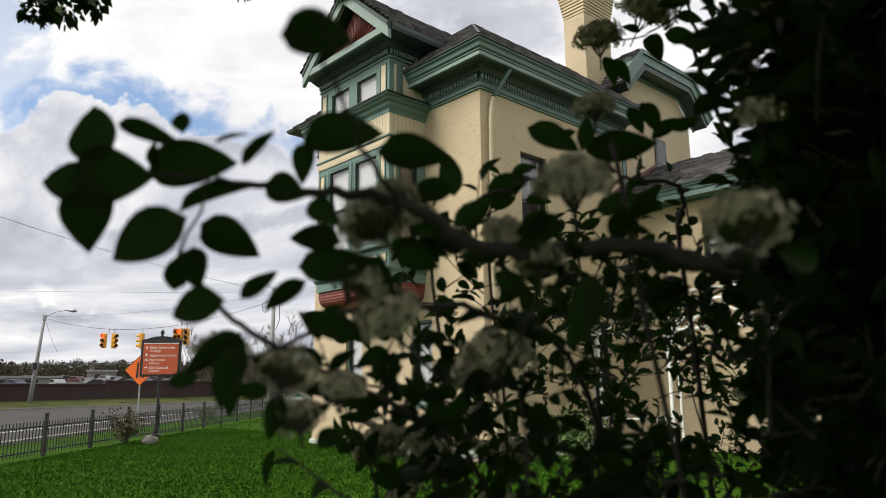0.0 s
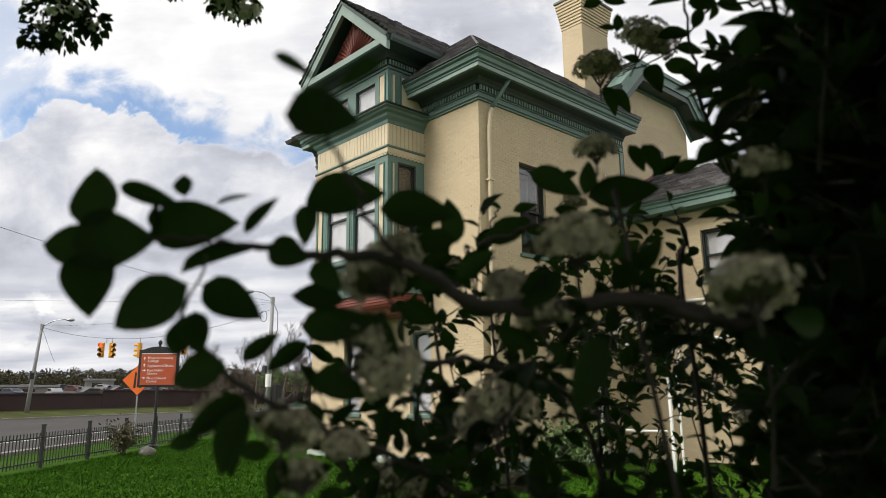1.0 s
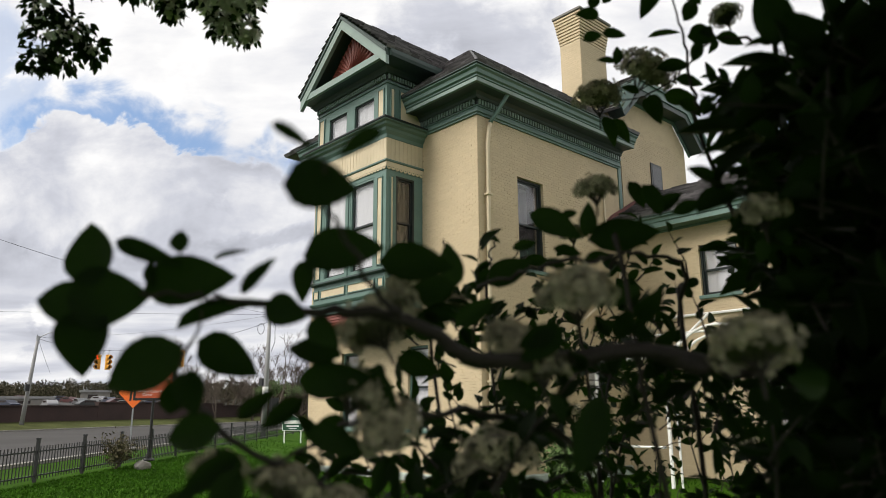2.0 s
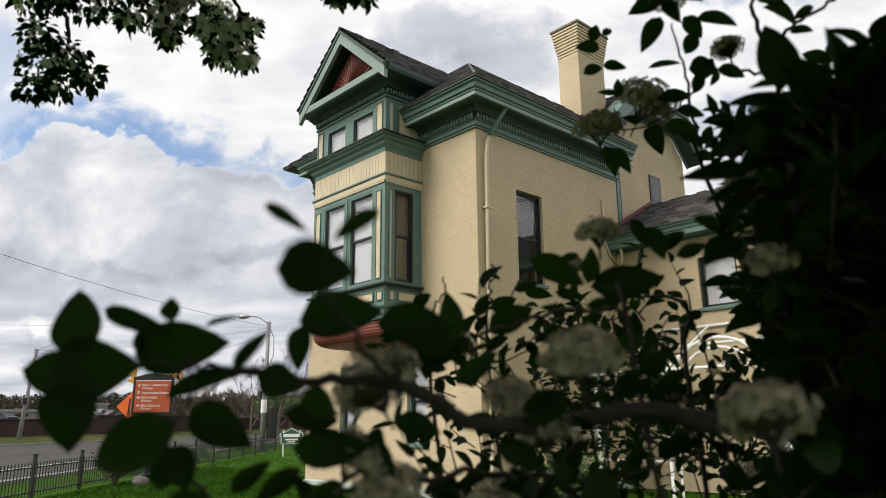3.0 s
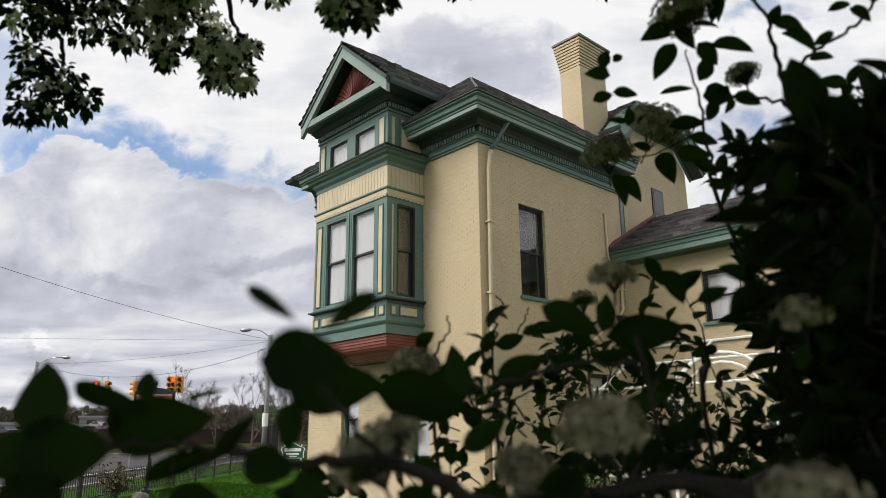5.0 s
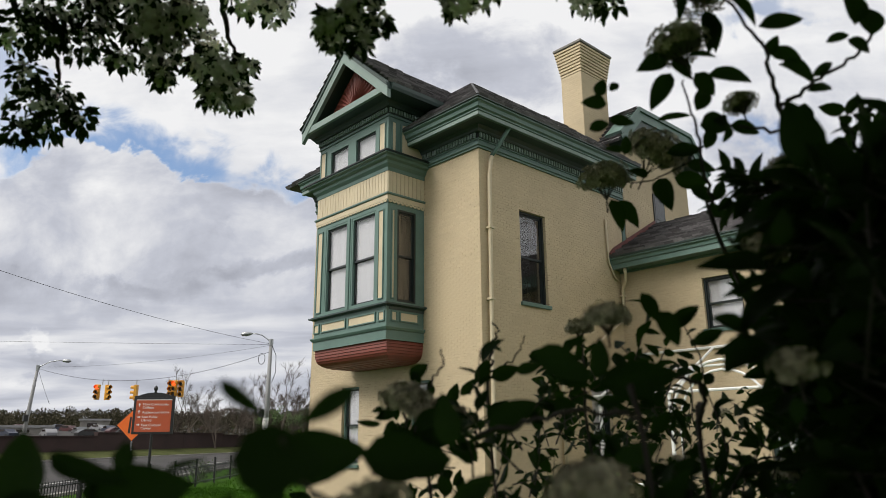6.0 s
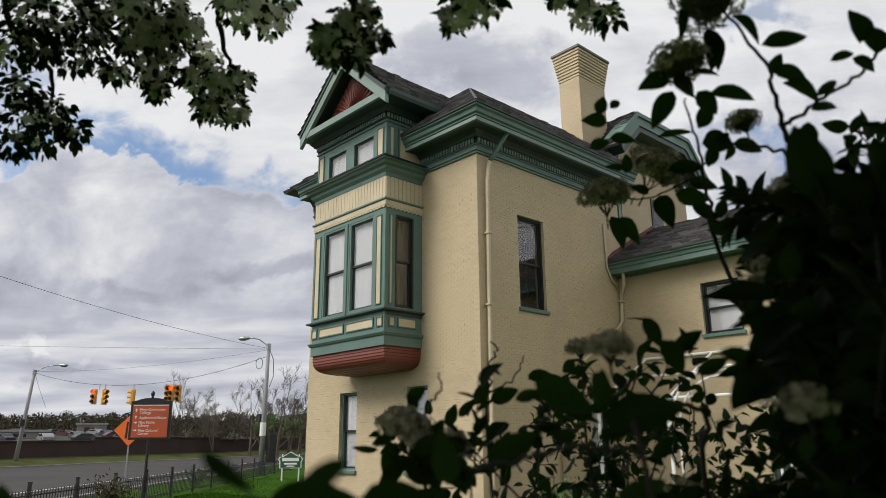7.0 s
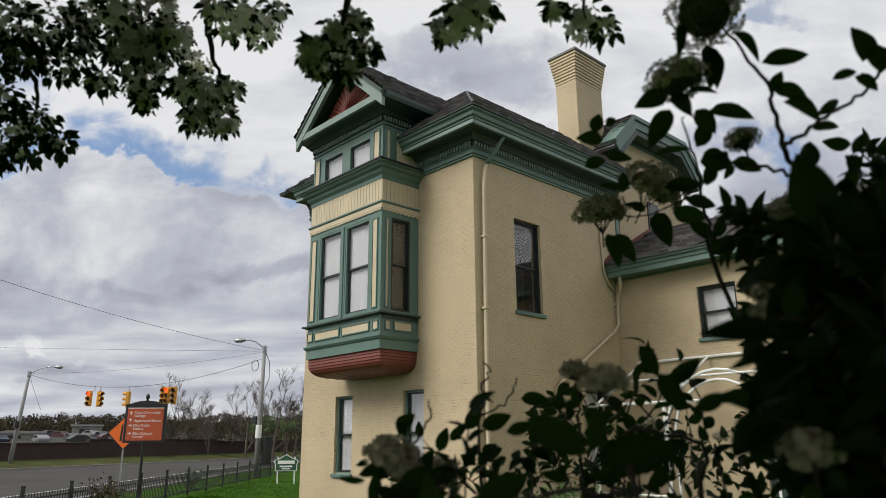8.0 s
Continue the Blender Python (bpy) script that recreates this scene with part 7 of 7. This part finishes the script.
crown_bloom = bmesh.new()
for i in range(11000):
    d = Vector((ra.gauss(0, 1), ra.gauss(0, 1), ra.gauss(0, 1))).normalized() * ra.random() ** 0.4
    p = Vector((-0.6 + d.x * 3.6, -0.7 + d.y * 3.0, 4.0 + d.z * 1.7))
    if in_view(p) or p.z < 2.35 and p.y > -0.9 or p.z < 1.7:
        continue
    for k in range(2):
        x = Vector((ra.gauss(0, 1), ra.gauss(0, 1), ra.gauss(0, 1) - 0.5)).normalized()
        n = Vector((ra.gauss(0, 0.6), ra.gauss(0, 0.6), 1)).normalized()
        y = n.cross(x).normalized()
        n = x.cross(y)
        ln = ra.uniform(0.10, 0.17)
        m = Matrix((x * ln, y * ln * 0.6, n * ln)).transposed().to_4x4()
        m.translation = p + x * ln * 0.6 * (1 if k else -1)
        apple_rest.leaf(m, COARSE[ra.randrange(4)])
    if i % 4 == 0:
        blossom(crown_bloom, p, Vector((0, 0, 1)), 0.022, ra)
crown_bloom.normal_update()
apple_rest.done("crown", M_APPLELEAF, tree, "young leaves of the branches and of an added unseen shading crown")
tagged(part("crown_blossom", crown_bloom, M_PETAL, tree, "white blossom through the added unseen crown"), kind="stuff")
for k in range(7):
    t = 2 * math.pi * k / 7
    e = Vector((-0.8 + 2.3 * math.cos(t), -1.0 + 1.6 * math.sin(t) - 0.5, 3.9 + 0.5 * math.sin(3 * t)))
    if not in_view(e):
        limb([e, e.lerp(trunk_top, 0.5) + Vector((0, 0, 0.45)), trunk_top], 0.012, 0.06)

# ---- bricks of the painted walls ----
M_BRICKFACE = material("painted_brick_face", (0.49, 0.395, 0.255), 0.72, 0.09, 0.8, 0.25, 26.0, per=0.035, tint=(0.51, 0.412, 0.268), island=True)
COURSE, PITCH = 0.0725, 0.216


def brick_box(u, z, w, h, out, dz):
    """Corners of a brick's front and back: (along, out, up), its back at the wall's face."""
    e = 0.003
    return [(u + e, out, z + e), (u + w - e, out, z + e + dz), (u + w - e, out, z + h - e + dz), (u + e, out, z + h - e), (u, -0.004, z), (u + w, -0.004, z), (u + w, -0.004, z + h), (u, -0.004, z + h)]


BRICK_FACES = [(0, 1, 2, 3), (4, 5, 1, 0), (5, 6, 2, 1), (6, 7, 3, 2), (7, 4, 0, 3)]
BRICK_MESHES = []
for k in range(4):
    me = bpy.data.meshes.new("brick")
    me.from_pydata(brick_box(0, 0, 0.209, 0.066, 0.002 + 0.0007 * k, 0.001 * (k - 1.5)), [], BRICK_FACES)
    me.materials.append(M_BRICKFACE)
    BRICK_MESHES.append(me)


def brick_face(parent, place, u0, u1, z0, z1, holes, seed, single=None):
    """Courses of painted bricks on a wall's face; place(u, out, z) gives the spot. single: the stretch whose bricks are parts."""
    rb = random.Random(seed)
    verts, faces = [], []
    flip = (place(1, 0, 0) - place(0, 0, 0)).cross(place(0, 0, 1) - place(0, 0, 0)).dot(place(0, 1, 0) - place(0, 0, 0)) < 0
    for r in range(int((z1 - z0) / COURSE)):
        z = z0 + r * COURSE
        wave = rb.uniform(-0.002, 0.002)
        u = u0 - (r % 2) * PITCH / 2
        while u < u1 - 0.02:
            a, b = max(u, u0), min(u + PITCH - 0.007, u1)
            u += PITCH
            if b - a < 0.03 or any(a < h[1] and b > h[0] and z < h[3] and z + COURSE > h[2] for h in holes):
                continue
            if single and single[0] < a and b < single[1] and single[2] < z < single[3] and b - a > 0.2:
                ob = new("brick", BRICK_MESHES[rb.randrange(4)])
                ob.parent = parent
                o, x, y = place(a, 0, z + wave), place(a + 1, 0, z + wave), place(a, 1, z + wave)
                m = Matrix((x - o, y - o, Vector((0, 0, 1)))).transposed().to_4x4()
                m.translation = o
                ob.matrix_basis = m
                continue
            k = len(verts)
            out = rb.choice((0.0015, 0.002, 0.0025, 0.003, 0.005)) + rb.uniform(0, 0.001)
            verts += [tuple(place(*p)) for p in brick_box(a, z + wave, b - a, COURSE - 0.0065, out, rb.uniform(-0.0015, 0.0015))]
            faces += [tuple(k + i for i in (f[::-1] if flip else f)) for f in BRICK_FACES]
    me = bpy.data.meshes.new("brickwork")
    me.from_pydata(verts, [], faces)
    me.materials.append(M_BRICKFACE)
    ob = new("brickwork", me)
    ob.parent = parent
    tagged(ob, "courses of cream painted bricks", kind="stuff")


def grown(holes, by=0.02):
    return [(a - by, b + by, c - by - 0.08, d + by) for a, b, c, d in holes]


wall_front, wall_side = [o for o in house.children if o.name.startswith("wall")][:2]
BAY_FOOT = (-5.30, -2.22, 3.85, TOP + 0.2)
brick_face(wall_front, lambda u, o, z: Vector((u, -o, z)), XW, 0.0, 0.26, TOP, [*grown(A_WIN), BAY_FOOT], 1, (-1.95, -0.02, 3.9, 6.1))
brick_face(wall_side, lambda u, o, z: Vector((o, u, z)), 0.0, 5.98, 0.26, TOP, [*grown(B_WIN), (4.16, 5.14, 1.06, 3.54)], 2)
brick_face(wing, lambda u, o, z: Vector((u, 6.0 - o, z)), 0.02, 9.0, 0.1, 6.70, [*grown([WG, (6.5, 7.5, 4.76, 6.16)]), (3.88, 5.02, 0.0, 2.52)], 3)
brick_face(chim, lambda u, o, z: Vector((u, CY0 - o, z)), CX0, CX1, 11.37, 13.79, [], 4)
brick_face(chim, lambda u, o, z: Vector((CX1 + o, u, z)), CY0, CY1, 11.37, 13.79, [], 5)
brick_face(rear, lambda u, o, z: Vector((-0.5 + o, u, z)), 7.3, 11.6, 7.0, 11.0, [(9.05, 9.85, 8.1, 10.2)], 6)
